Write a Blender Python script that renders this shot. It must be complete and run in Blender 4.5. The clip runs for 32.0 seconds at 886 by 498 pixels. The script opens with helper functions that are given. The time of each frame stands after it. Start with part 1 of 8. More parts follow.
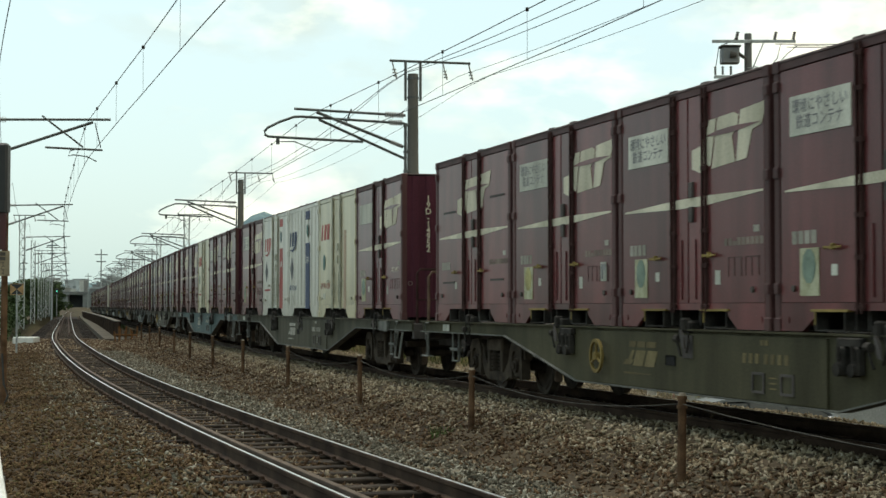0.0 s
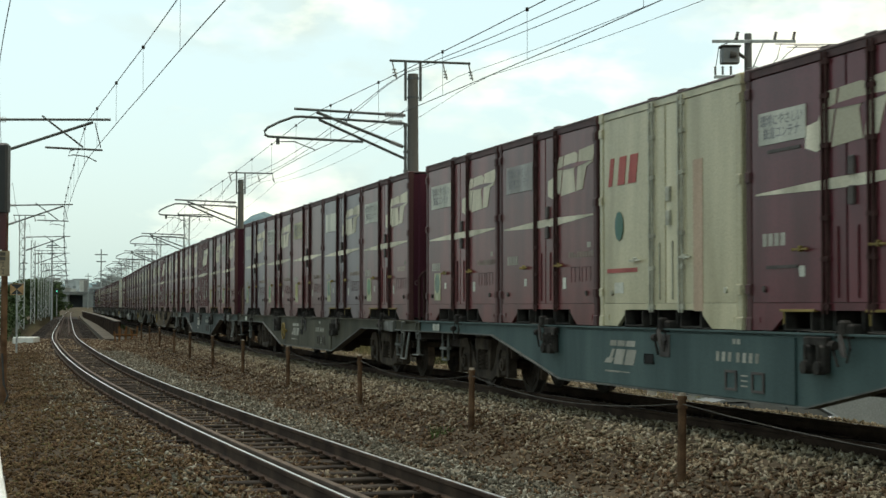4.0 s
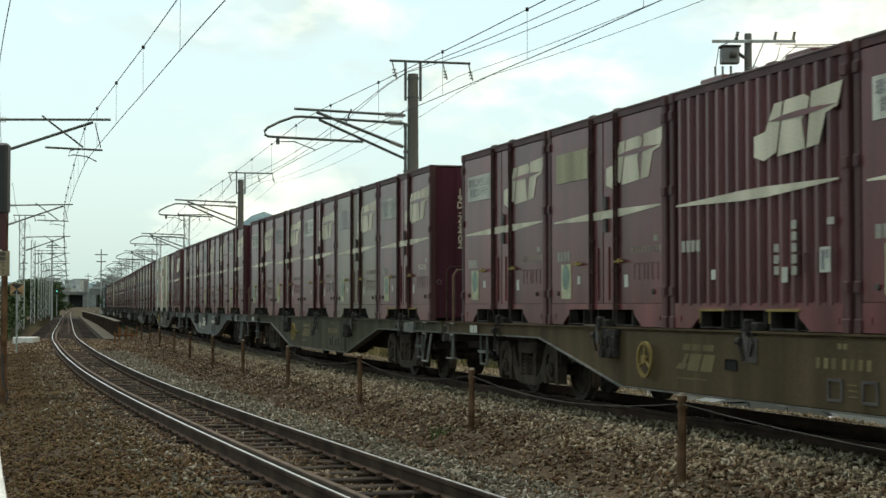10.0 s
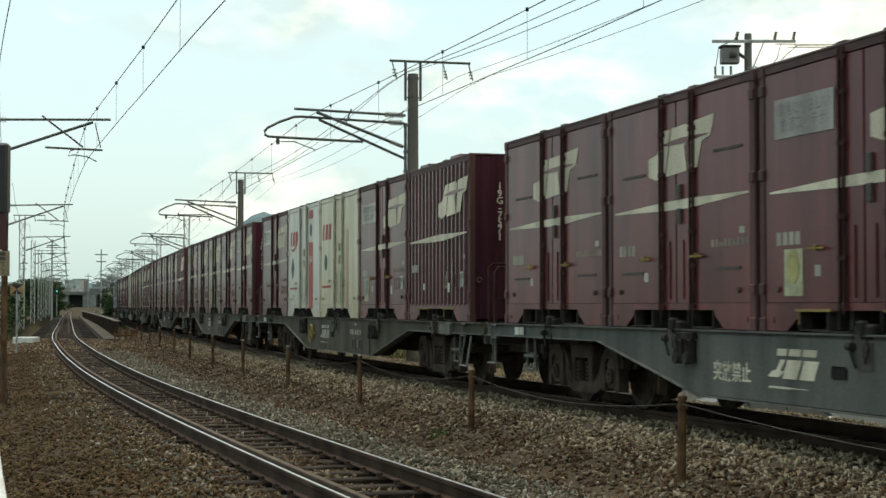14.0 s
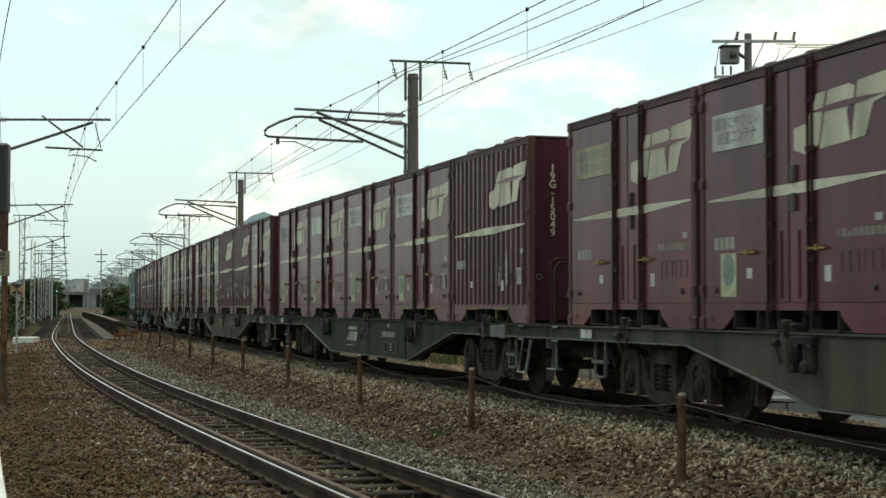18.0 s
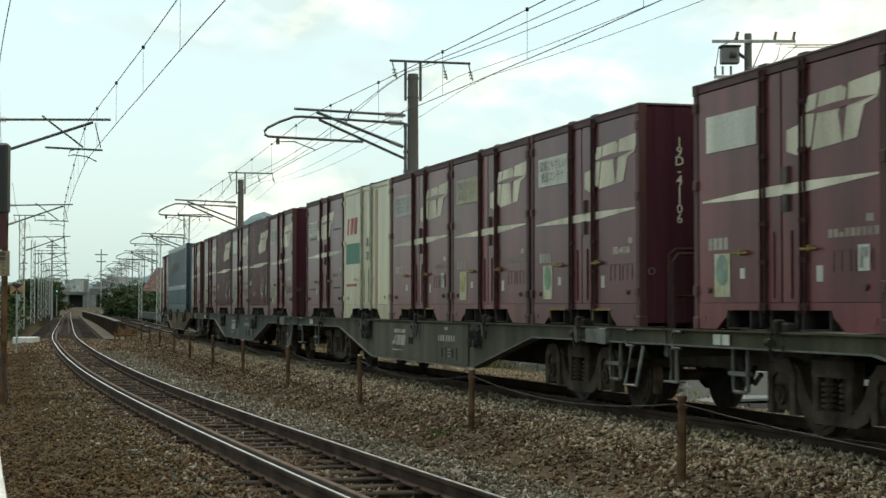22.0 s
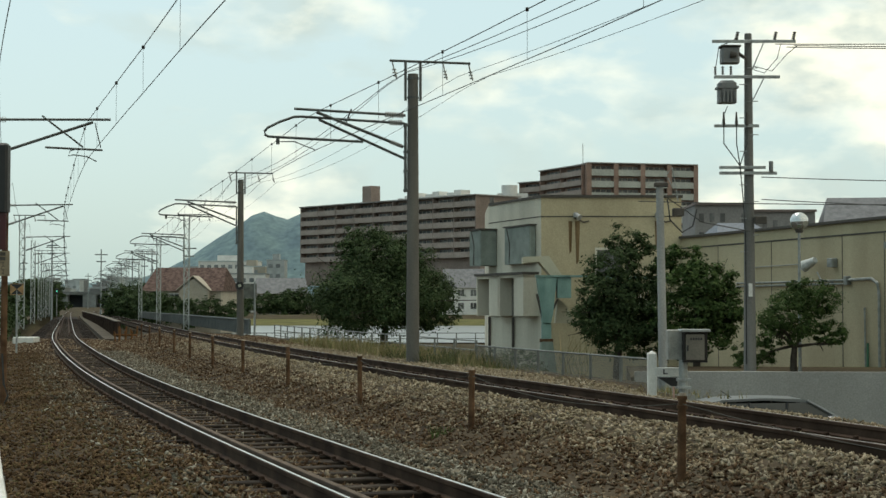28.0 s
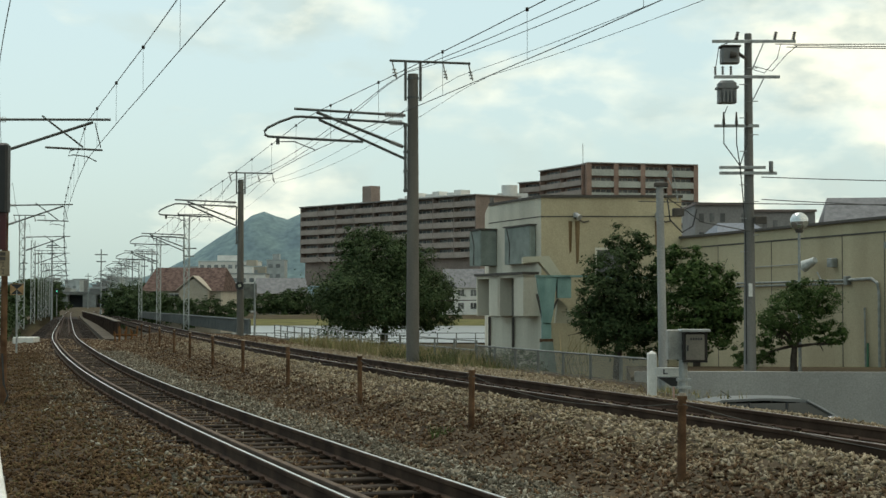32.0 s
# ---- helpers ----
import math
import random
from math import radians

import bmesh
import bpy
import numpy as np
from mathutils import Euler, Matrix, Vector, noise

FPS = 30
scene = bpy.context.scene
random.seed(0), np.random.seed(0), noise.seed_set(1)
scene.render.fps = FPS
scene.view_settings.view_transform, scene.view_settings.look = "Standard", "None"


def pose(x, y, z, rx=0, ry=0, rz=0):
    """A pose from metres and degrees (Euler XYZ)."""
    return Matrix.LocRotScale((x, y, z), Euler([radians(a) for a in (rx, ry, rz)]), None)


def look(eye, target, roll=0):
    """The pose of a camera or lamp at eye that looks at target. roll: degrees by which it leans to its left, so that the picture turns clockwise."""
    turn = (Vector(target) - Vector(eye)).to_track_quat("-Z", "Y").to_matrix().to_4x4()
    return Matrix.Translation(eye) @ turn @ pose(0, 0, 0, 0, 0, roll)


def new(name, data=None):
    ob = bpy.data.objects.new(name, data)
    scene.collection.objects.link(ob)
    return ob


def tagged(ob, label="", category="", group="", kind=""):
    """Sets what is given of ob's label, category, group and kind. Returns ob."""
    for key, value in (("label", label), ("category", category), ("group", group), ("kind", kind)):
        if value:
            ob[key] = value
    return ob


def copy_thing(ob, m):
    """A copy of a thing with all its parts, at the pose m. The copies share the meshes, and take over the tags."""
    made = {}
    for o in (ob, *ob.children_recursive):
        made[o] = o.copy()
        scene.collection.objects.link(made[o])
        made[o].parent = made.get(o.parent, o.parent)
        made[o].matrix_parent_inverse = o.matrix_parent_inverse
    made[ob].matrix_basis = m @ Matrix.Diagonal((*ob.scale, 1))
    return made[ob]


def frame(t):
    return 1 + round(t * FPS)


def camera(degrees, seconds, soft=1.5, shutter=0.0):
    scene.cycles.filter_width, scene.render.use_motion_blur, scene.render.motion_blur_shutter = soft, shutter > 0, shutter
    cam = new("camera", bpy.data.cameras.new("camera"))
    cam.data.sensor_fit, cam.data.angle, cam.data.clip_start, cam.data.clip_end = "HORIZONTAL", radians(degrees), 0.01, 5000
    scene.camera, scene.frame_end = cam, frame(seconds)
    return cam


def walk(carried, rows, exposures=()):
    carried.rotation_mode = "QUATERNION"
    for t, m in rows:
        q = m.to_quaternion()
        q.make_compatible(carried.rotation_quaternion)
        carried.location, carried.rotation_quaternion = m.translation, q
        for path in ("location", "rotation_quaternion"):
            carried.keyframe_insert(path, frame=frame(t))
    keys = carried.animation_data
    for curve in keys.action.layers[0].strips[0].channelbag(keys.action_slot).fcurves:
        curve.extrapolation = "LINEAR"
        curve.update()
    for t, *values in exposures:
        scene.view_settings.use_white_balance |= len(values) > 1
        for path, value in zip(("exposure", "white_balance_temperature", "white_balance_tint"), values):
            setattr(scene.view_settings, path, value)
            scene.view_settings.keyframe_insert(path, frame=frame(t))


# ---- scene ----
# camera: on a tripod beside the line, it never moves
EYE_Z = 1.24
cam = camera(29.615, 32.0, soft=1.5, shutter=0.13)
HOLD = pose(0, 0, EYE_Z, 91.958, 0, 0)
walk(cam, [(0, HOLD), (32, HOLD)], exposures=[(0, 0.68), (25.4, 0.68), (27.9, 0.42), (32, 0.42)])

# ---- sky and sun ----
SUN_EL, SUN_AZ = 66.0, -25.0      # height, and degrees clockwise from the view's way
world = bpy.data.worlds.new("sky")
scene.world = world
world.use_nodes = True
wn, wl = world.node_tree.nodes, world.node_tree.links
wn.clear()


def wnode(kind, **values):
    n = wn.new(kind)
    for k, v in values.items():
        n.inputs[k].default_value = v
    return n


w_out, w_bg = wn.new("ShaderNodeOutputWorld"), wn.new("ShaderNodeBackground")
w_bg.inputs["Strength"].default_value = 0.10
sky = wn.new("ShaderNodeTexSky")
sky.sky_type, sky.sun_disc = "NISHITA", False
sky.sun_elevation, sky.sun_rotation = radians(SUN_EL), radians(SUN_AZ)
sky.air_density, sky.dust_density, sky.ozone_density = 1.0, 3.5, 2.0
w_co = wn.new("ShaderNodeTexCoord")
w_sep = wn.new("ShaderNodeSeparateXYZ")
wl.new(w_co.outputs["Generated"], w_sep.inputs[0])
# cloud layer: heaps of noise, stretched sideways towards the horizon
w_map = wn.new("ShaderNodeMapping")
w_map.inputs["Scale"].default_value = (1.0, 1.0, 2.1)
w_map.inputs["Location"].default_value = (0.35, 0.1, 0.02)
wl.new(w_co.outputs["Generated"], w_map.inputs[0])
w_noise = wnode("ShaderNodeTexNoise", Scale=7.0, Detail=9.0, Roughness=0.52, Distortion=0.25)
wl.new(w_map.outputs[0], w_noise.inputs["Vector"])
w_side = wn.new("ShaderNodeMath")          # more cloud to the right of the view
w_side.operation = "MULTIPLY_ADD"
w_side.inputs[1].default_value, w_side.inputs[2].default_value = 0.55, 0.03
wl.new(w_sep.outputs["X"], w_side.inputs[0])
w_sum = wn.new("ShaderNodeMath")
w_sum.operation = "ADD"
wl.new(w_noise.outputs[0], w_sum.inputs[0])
wl.new(w_side.outputs[0], w_sum.inputs[1])
w_ramp = wn.new("ShaderNodeValToRGB")
w_ramp.color_ramp.elements[0].position, w_ramp.color_ramp.elements[1].position = 0.49, 0.66
wl.new(w_sum.outputs[0], w_ramp.inputs[0])
w_tone = wnode("ShaderNodeTexNoise", Scale=16.0, Detail=6.0)
wl.new(w_map.outputs[0], w_tone.inputs["Vector"])
w_cloud = wn.new("ShaderNodeValToRGB")
w_cloud.color_ramp.elements[0].position, w_cloud.color_ramp.elements[1].position = 0.40, 0.60
w_cloud.color_ramp.elements[0].color = (4.7, 5.5, 5.05, 1)
w_cloud.color_ramp.elements[1].color = (9.0, 8.9, 7.2, 1)
wl.new(w_tone.outputs[0], w_cloud.inputs[0])
w_veil = wn.new("ShaderNodeMix")           # thin high veil over the blue
w_veil.data_type = "RGBA"
w_veil.inputs["Factor"].default_value = 0.62
w_veil.inputs["B"].default_value = (5.5, 7.2, 6.8, 1)
wl.new(sky.outputs[0], w_veil.inputs["A"])
w_mix = wn.new("ShaderNodeMix")
w_mix.data_type = "RGBA"
wl.new(w_ramp.outputs[0], w_mix.inputs["Factor"])
wl.new(w_veil.outputs["Result"], w_mix.inputs["A"])
wl.new(w_cloud.outputs[0], w_mix.inputs["B"])
wl.new(w_mix.outputs["Result"], w_bg.inputs["Color"])
wl.new(w_bg.outputs[0], w_out.inputs["Surface"])

sun = new("sun", bpy.data.lights.new("sun", "SUN"))
sun.data.energy, sun.data.angle, sun.data.color = 1.15, radians(16), (1.0, 0.95, 0.87)
sun.matrix_world = look((0, 0, 60), (-math.sin(radians(SUN_AZ)) * 60, -math.cos(radians(SUN_AZ)) * 60, 60 - math.tan(radians(SUN_EL)) * 60))

# ---- materials ----
MATS = {}


def mat(name, base, rough=0.8, metal=0.0, vary=0.25, scale=6.0, fine=60.0, bump=0.15, tint=None, spread=0.0, streak=0.0, spec=0.4):
    """A weathered surface: colour varied at two sizes, by object, and with streaks that run down it."""
    if name in MATS:
        return MATS[name]
    m = bpy.data.materials.new(name)
    m.use_nodes = True
    n, l = m.node_tree.nodes, m.node_tree.links
    b = n["Principled BSDF"]
    b.inputs["Roughness"].default_value, b.inputs["Metallic"].default_value = rough, metal
    b.inputs["Specular IOR Level"].default_value = spec if rough < 0.84 else min(spec, 0.08)
    co = n.new("ShaderNodeTexCoord")
    info = n.new("ShaderNodeObjectInfo")
    shift = n.new("ShaderNodeVectorMath")
    shift.operation = "MULTIPLY_ADD"
    shift.inputs[1].default_value = (37.0, 11.0, 23.0)
    l.new(info.outputs["Random"], shift.inputs[0])
    l.new(co.outputs["Object"], shift.inputs[2])
    big, small = n.new("ShaderNodeTexNoise"), n.new("ShaderNodeTexNoise")
    big.inputs["Scale"].default_value, big.inputs["Detail"].default_value = scale, 5
    small.inputs["Scale"].default_value, small.inputs["Detail"].default_value = fine, 3
    if streak:
        mp = n.new("ShaderNodeMapping")
        mp.inputs["Scale"].default_value = (1, 1, 1 - streak)
        l.new(shift.outputs[0], mp.inputs[0])
        l.new(mp.outputs[0], big.inputs["Vector"])
    else:
        l.new(shift.outputs[0], big.inputs["Vector"])
    l.new(shift.outputs[0], small.inputs["Vector"])
    ramp = n.new("ShaderNodeValToRGB")
    c0 = [max(0, c * (1 - vary)) for c in base]
    c1 = tint or [min(1, c * (1 + vary)) for c in base]
    ramp.color_ramp.elements[0].position, ramp.color_ramp.elements[1].position = 0.32, 0.70
    ramp.color_ramp.elements[0].color, ramp.color_ramp.elements[1].color = (*c0, 1), (*c1, 1)
    l.new(big.outputs[0], ramp.inputs[0])
    grain = n.new("ShaderNodeMix")
    grain.data_type, grain.blend_type = "RGBA", "OVERLAY"
    grain.inputs["Factor"].default_value = 0.35
    l.new(ramp.outputs[0], grain.inputs["A"])
    l.new(small.outputs[0], grain.inputs["B"])
    last = grain.outputs["Result"]
    if spread:
        hsv = n.new("ShaderNodeHueSaturation")
        mr = n.new("ShaderNodeMapRange")
        mr.inputs["To Min"].default_value, mr.inputs["To Max"].default_value = 1 - spread, 1 + spread
        l.new(info.outputs["Random"], mr.inputs[0])
        l.new(mr.outputs[0], hsv.inputs["Value"])
        l.new(last, hsv.inputs["Color"])
        last = hsv.outputs[0]
    l.new(last, b.inputs["Base Color"])
    if bump:
        bp = n.new("ShaderNodeBump")
        bp.inputs["Strength"].default_value, bp.inputs["Distance"].default_value = bump, 0.01
        l.new(small.outputs[0], bp.inputs["Height"])
        l.new(bp.outputs[0], b.inputs["Normal"])
    MATS[name] = m
    return m


def island_mat(name, colours, rough=0.9, trans=0.0):
    """For one mesh of many loose bits (stones, leaves, grass): a colour for each bit."""
    if name in MATS:
        return MATS[name]
    m = bpy.data.materials.new(name)
    m.use_nodes = True
    n, l = m.node_tree.nodes, m.node_tree.links
    b = n["Principled BSDF"]
    b.inputs["Roughness"].default_value = rough
    b.inputs["Specular IOR Level"].default_value = 0.10
    geo, ramp = n.new("ShaderNodeNewGeometry"), n.new("ShaderNodeValToRGB")
    e = ramp.color_ramp.elements
    while len(e) < len(colours):
        e.new(0.5)
    for i, c in enumerate(colours):
        e[i].position, e[i].color = i / (len(colours) - 1), (*c, 1)
    l.new(geo.outputs["Random Per Island"], ramp.inputs[0])
    big = n.new("ShaderNodeTexNoise")
    big.inputs["Scale"].default_value, big.inputs["Detail"].default_value = 0.55, 5
    co = n.new("ShaderNodeTexCoord")
    l.new(co.outputs["Object"], big.inputs["Vector"])
    mr = n.new("ShaderNodeMapRange")
    mr.inputs["From Min"].default_value, mr.inputs["From Max"].default_value = 0.3, 0.7
    mr.inputs["To Min"].default_value, mr.inputs["To Max"].default_value = 0.72, 1.25
    l.new(big.outputs[0], mr.inputs[0])
    hsv = n.new("ShaderNodeHueSaturation")
    l.new(ramp.outputs[0], hsv.inputs["Color"])
    l.new(mr.outputs[0], hsv.inputs["Value"])
    l.new(hsv.outputs[0], b.inputs["Base Color"])
    if trans:
        b.inputs["Transmission Weight"].default_value = 0.0
        b.inputs["Subsurface Weight"].default_value = trans
        b.inputs["Subsurface Radius"].default_value = (0.02, 0.04, 0.01)
    MATS[name] = m
    return m


# ---- mesh building ----
class Mesh:
    """Collects boxes, tubes, prisms and loose faces into one mesh."""

    def __init__(self):
        self.v, self.f = [], []

    def add(self, verts, faces):
        k = len(self.v)
        self.v += [tuple(p) for p in verts]
        self.f += [tuple(i + k for i in q) for q in faces]
        return self

    def box(self, x0, x1, y0, y1, z0, z1, c=0.0):
        """A box; c cuts its upright edges and its top rim."""
        x0, x1, y0, y1, z0, z1 = min(x0, x1), max(x0, x1), min(y0, y1), max(y0, y1), min(z0, z1), max(z0, z1)
        if c <= 0:
            vs = [(x, y, z) for z in (z0, z1) for x, y in ((x0, y0), (x1, y0), (x1, y1), (x0, y1))]
            return self.add(vs, [(0, 3, 2, 1), (4, 5, 6, 7), (0, 1, 5, 4), (1, 2, 6, 5), (2, 3, 7, 6), (3, 0, 4, 7)])
        rim = [(x0 + c, y0), (x1 - c, y0), (x1, y0 + c), (x1, y1 - c), (x1 - c, y1), (x0 + c, y1), (x0, y1 - c), (x0, y0 + c)]
        mx, my = (x0 + x1) / 2, (y0 + y1) / 2
        inn = [(mx + (x - mx) * (1 - 2 * c / max(x1 - x0, 1e-6)), my + (y - my) * (1 - 2 * c / max(y1 - y0, 1e-6))) for x, y in rim]
        vs = [(x, y, z0) for x, y in rim] + [(x, y, z1 - c) for x, y in rim] + [(x, y, z1) for x, y in inn]
        fs = [tuple(range(7, -1, -1)), tuple(range(16, 24))]
        for i in range(8):
            j = (i + 1) % 8
            fs += [(i, j, j + 8, i + 8), (i + 8, j + 8, j + 16, i + 16)]
        return self.add(vs, fs)

    def tube(self, points, r, n=8, r1=None, caps=True):
        """A round rod through the points, r thick at the start and r1 at the end."""
        pts = [Vector(p) for p in points]
        r1 = r if r1 is None else r1
        rings = []
        for i, p in enumerate(pts):
            d = (pts[min(i + 1, len(pts) - 1)] - pts[max(i - 1, 0)]).normalized()
            a = d.orthogonal().normalized() if abs(d.z) < 0.99 else Vector((1, 0, 0))
            if abs(d.z) < 0.99:
                a = d.cross(Vector((0, 0, 1))).normalized()
            b = d.cross(a)
            q = r + (r1 - r) * i / max(1, len(pts) - 1)
            rings += [p + q * (math.cos(math.tau * j / n) * a + math.sin(math.tau * j / n) * b) for j in range(n)]
        fs = []
        for i in range(len(pts) - 1):
            for j in range(n):
                k = (j + 1) % n
                fs.append((i * n + j, i * n + k, (i + 1) * n + k, (i + 1) * n + j))
        if caps:
            fs += [tuple(range(n - 1, -1, -1)), tuple(range((len(pts) - 1) * n, len(pts) * n))]
        return self.add(rings, fs)

    def prism(self, outline, depth, put):
        """An outline in two numbers, made depth thick; put(a, b, d) gives the place."""
        n = len(outline)
        vs = [put(a, b, 0) for a, b in outline] + [put(a, b, depth) for a, b in outline]
        fs = [tuple(range(n - 1, -1, -1)), tuple(range(n, 2 * n))]
        fs += [(i, (i + 1) % n, n + (i + 1) % n, n + i) for i in range(n)]
        return self.add(vs, fs)

    def disc(self, centre, axis, r, w, n=24, r_in=0.0):
        """A wheel or drum about the axis, w wide."""
        c, d = Vector(centre), Vector(axis).normalized()
        a = d.orthogonal().normalized()
        b = d.cross(a)
        vs, fs = [], []
        for s in (-w / 2, w / 2):
            for q in ((r, r_in) if r_in else (r,)):
                vs += [c + d * s + q * (math.cos(math.tau * j / n) * a + math.sin(math.tau * j / n) * b) for j in range(n)]
        if r_in:
            for j in range(n):
                k = (j + 1) % n
                fs += [(j, k, 2 * n + k, 2 * n + j), (n + k, n + j, 3 * n + j, 3 * n + k), (k, j, n + j, n + k), (2 * n + j, 2 * n + k, 3 * n + k, 3 * n + j)]
        else:
            fs += [tuple(range(n - 1, -1, -1)), tuple(range(n, 2 * n))]
            fs += [(j, (j + 1) % n, n + (j + 1) % n, n + j) for j in range(n)]
        return self.add(vs, fs)

    def data(self, name, material, smooth=False):
        me = bpy.data.meshes.new(name)
        me.from_pydata(self.v, [], self.f)
        me.validate()
        bm = bmesh.new()
        bm.from_mesh(me)
        bmesh.ops.recalc_face_normals(bm, faces=bm.faces)
        bm.to_mesh(me)
        bm.free()
        me.materials.append(material)
        if smooth:
            me.shade_smooth()
            try:
                me.set_sharp_from_angle(angle=radians(40))
            except AttributeError:
                pass
        return me


def part(name, mesh, material, parent=None, label="", at=None, smooth=False):
    """One mesh object, under a thing or under a part."""
    ob = new(name, mesh.data(name, material, smooth) if isinstance(mesh, Mesh) else mesh)
    if parent:
        ob.parent = parent
    if at is not None:
        ob.matrix_basis = at if isinstance(at, Matrix) else Matrix.Translation(at)
    return tagged(ob, label)


def thing(name, label, category, at=None, group="", kind="", mesh=None, material=None, smooth=False):
    ob = new(name, mesh.data(name, material, smooth) if mesh else None)
    if at is not None:
        ob.matrix_basis = at if isinstance(at, Matrix) else Matrix.Translation(at)
    return tagged(ob, label, category, group, kind)


def fast_mesh(name, verts, faces, material):
    """Many alike faces at once, from arrays (all of them with the same number of corners)."""
    me = bpy.data.meshes.new(name)
    n, k = faces.shape
    me.vertices.add(len(verts))
    me.vertices.foreach_set("co", np.asarray(verts, np.float32).ravel())
    me.loops.add(n * k)
    me.loops.foreach_set("vertex_index", np.asarray(faces, np.int32).ravel())
    me.polygons.add(n)
    me.polygons.foreach_set("loop_start", np.arange(0, n * k, k, dtype=np.int32))
    me.update(calc_edges=True)
    me.materials.append(material)
    return me


# ---- the two lines: ways of the tracks, from their headings ----
def lay(x0, y0, knots, degrees):
    s = np.arange(-420.0, 700.0, 0.5)
    h = np.radians(np.interp(s, knots, degrees))
    x, y = np.cumsum(np.sin(h)) * 0.5, np.cumsum(np.cos(h)) * 0.5
    i = 840
    return s, x - x[i] + x0, y - y[i] + y0, h


FAR = lay(4.27, 15.98, [-60, 0, 15, 30, 45, 60, 80, 100, 130, 170, 220, 300, 560],
          [-16.6, -16.23, -15.81, -14.43, -13.58, -13.32, -12.56, -12.4, -12.6, -12.8, -12.9, -12.2, -9.6])
NEAR = lay(0.14, 12.0, [-60, 0, 15, 30, 45, 60, 80, 110, 160, 300, 560],
           [-19.5, -17.72, -16.45, -14.84, -14.07, -13.68, -12.7, -12.6, -12.6, -12.5, -11.5])
FAR_Z, NEAR_Z = 0.0, -0.22       # tops of the rails


def along(line, s, off=0.0, z=0.0):
    """The place s metres along a line and off metres to its right."""
    x, y, h = np.interp(s, line[0], line[1]), np.interp(s, line[0], line[2]), np.interp(s, line[0], line[3])
    return Vector((x + off * math.cos(h), y - off * math.sin(h), z))


def heading(line, s):
    return float(np.interp(s, line[0], line[3]))


def at_depth(line, y, off=0.0, z=0.0):
    """The place off metres to the right of a line where it is y metres ahead of the camera."""
    s = float(np.interp(y, line[2], line[0]))
    for _ in range(3):
        s += y - along(line, s, off).y
    p = along(line, s, off, z)
    return p, heading(line, s), s


# ---- ground ----
M_SOIL = mat("soil_and_weeds", (0.053, 0.036, 0.022), 0.95, vary=0.4, scale=0.35, fine=9, bump=0.5, tint=(0.075, 0.062, 0.033))
M_BALLAST = mat("ballast_bed", (0.046, 0.032, 0.020), 0.95, vary=0.35, scale=0.8, fine=22, bump=1.0, tint=(0.074, 0.056, 0.036))
M_RAIL = mat("rusty_rail_side", (0.043, 0.026, 0.018), 0.9, 0.0, vary=0.35, scale=2, fine=40, tint=(0.070, 0.045, 0.031), spec=0.2)
M_RUST = mat("rust_brown", (0.11, 0.062, 0.035), 0.85, 0.2, vary=0.5, scale=5, fine=60)
M_SHINE = mat("polished_rail_head", (0.62, 0.60, 0.56), 0.28, 1.0, vary=0.12, scale=3, fine=90, bump=0.02)
M_DULLHEAD = mat("worn_rail_head", (0.20, 0.17, 0.15), 0.45, 0.7, vary=0.2, scale=3, fine=90, bump=0.05)
M_WOOD = mat("weathered_sleeper", (0.026, 0.019, 0.014), 0.9, vary=0.4, scale=4, fine=45, bump=0.4, tint=(0.060, 0.046, 0.035), spread=0.35)
M_CONC = mat("old_concrete", (0.25, 0.24, 0.22), 0.9, vary=0.2, scale=1.5, fine=35, bump=0.2, streak=0.7)


def smooth_step(a, b, x):
    t = min(1.0, max(0.0, (x - a) / (b - a)))
    return t * t * (3 - 2 * t)


RIVER = (90.0, 300.0)


def shoulder(y):
    """How far right of the outer line the bank begins to fall."""
    return 2.6 + 2.2 * smooth_step(27, 33, y)


def ground_z(y, u):
    """Height of the ground y metres ahead and u metres to the right of the outer line."""
    z = -0.62
    dip = smooth_step(RIVER[0] - 6, RIVER[0] + 4, y) * (1 - smooth_step(RIVER[1] - 4, RIVER[1] + 8, y))
    if u > 2:
        e = shoulder(y)
        z = -0.40 - 1.87 * smooth_step(e, e + 2.0, u)
        if u > 10:
            z += 1.8 * smooth_step(296, 330, y) + 12.5 * smooth_step(365, 395, y) * smooth_step(60, 110, u)
    elif u < -11:
        z = -0.62 - 1.8 * smooth_step(11.5, 15, -u) * smooth_step(40, 60, y)
    if u < 12:
        z -= 3.2 * dip * (1 if u < 3 else 0.45)
    if y > 420:
        z += smooth_step(420, 520, y) * 1.5
    return z


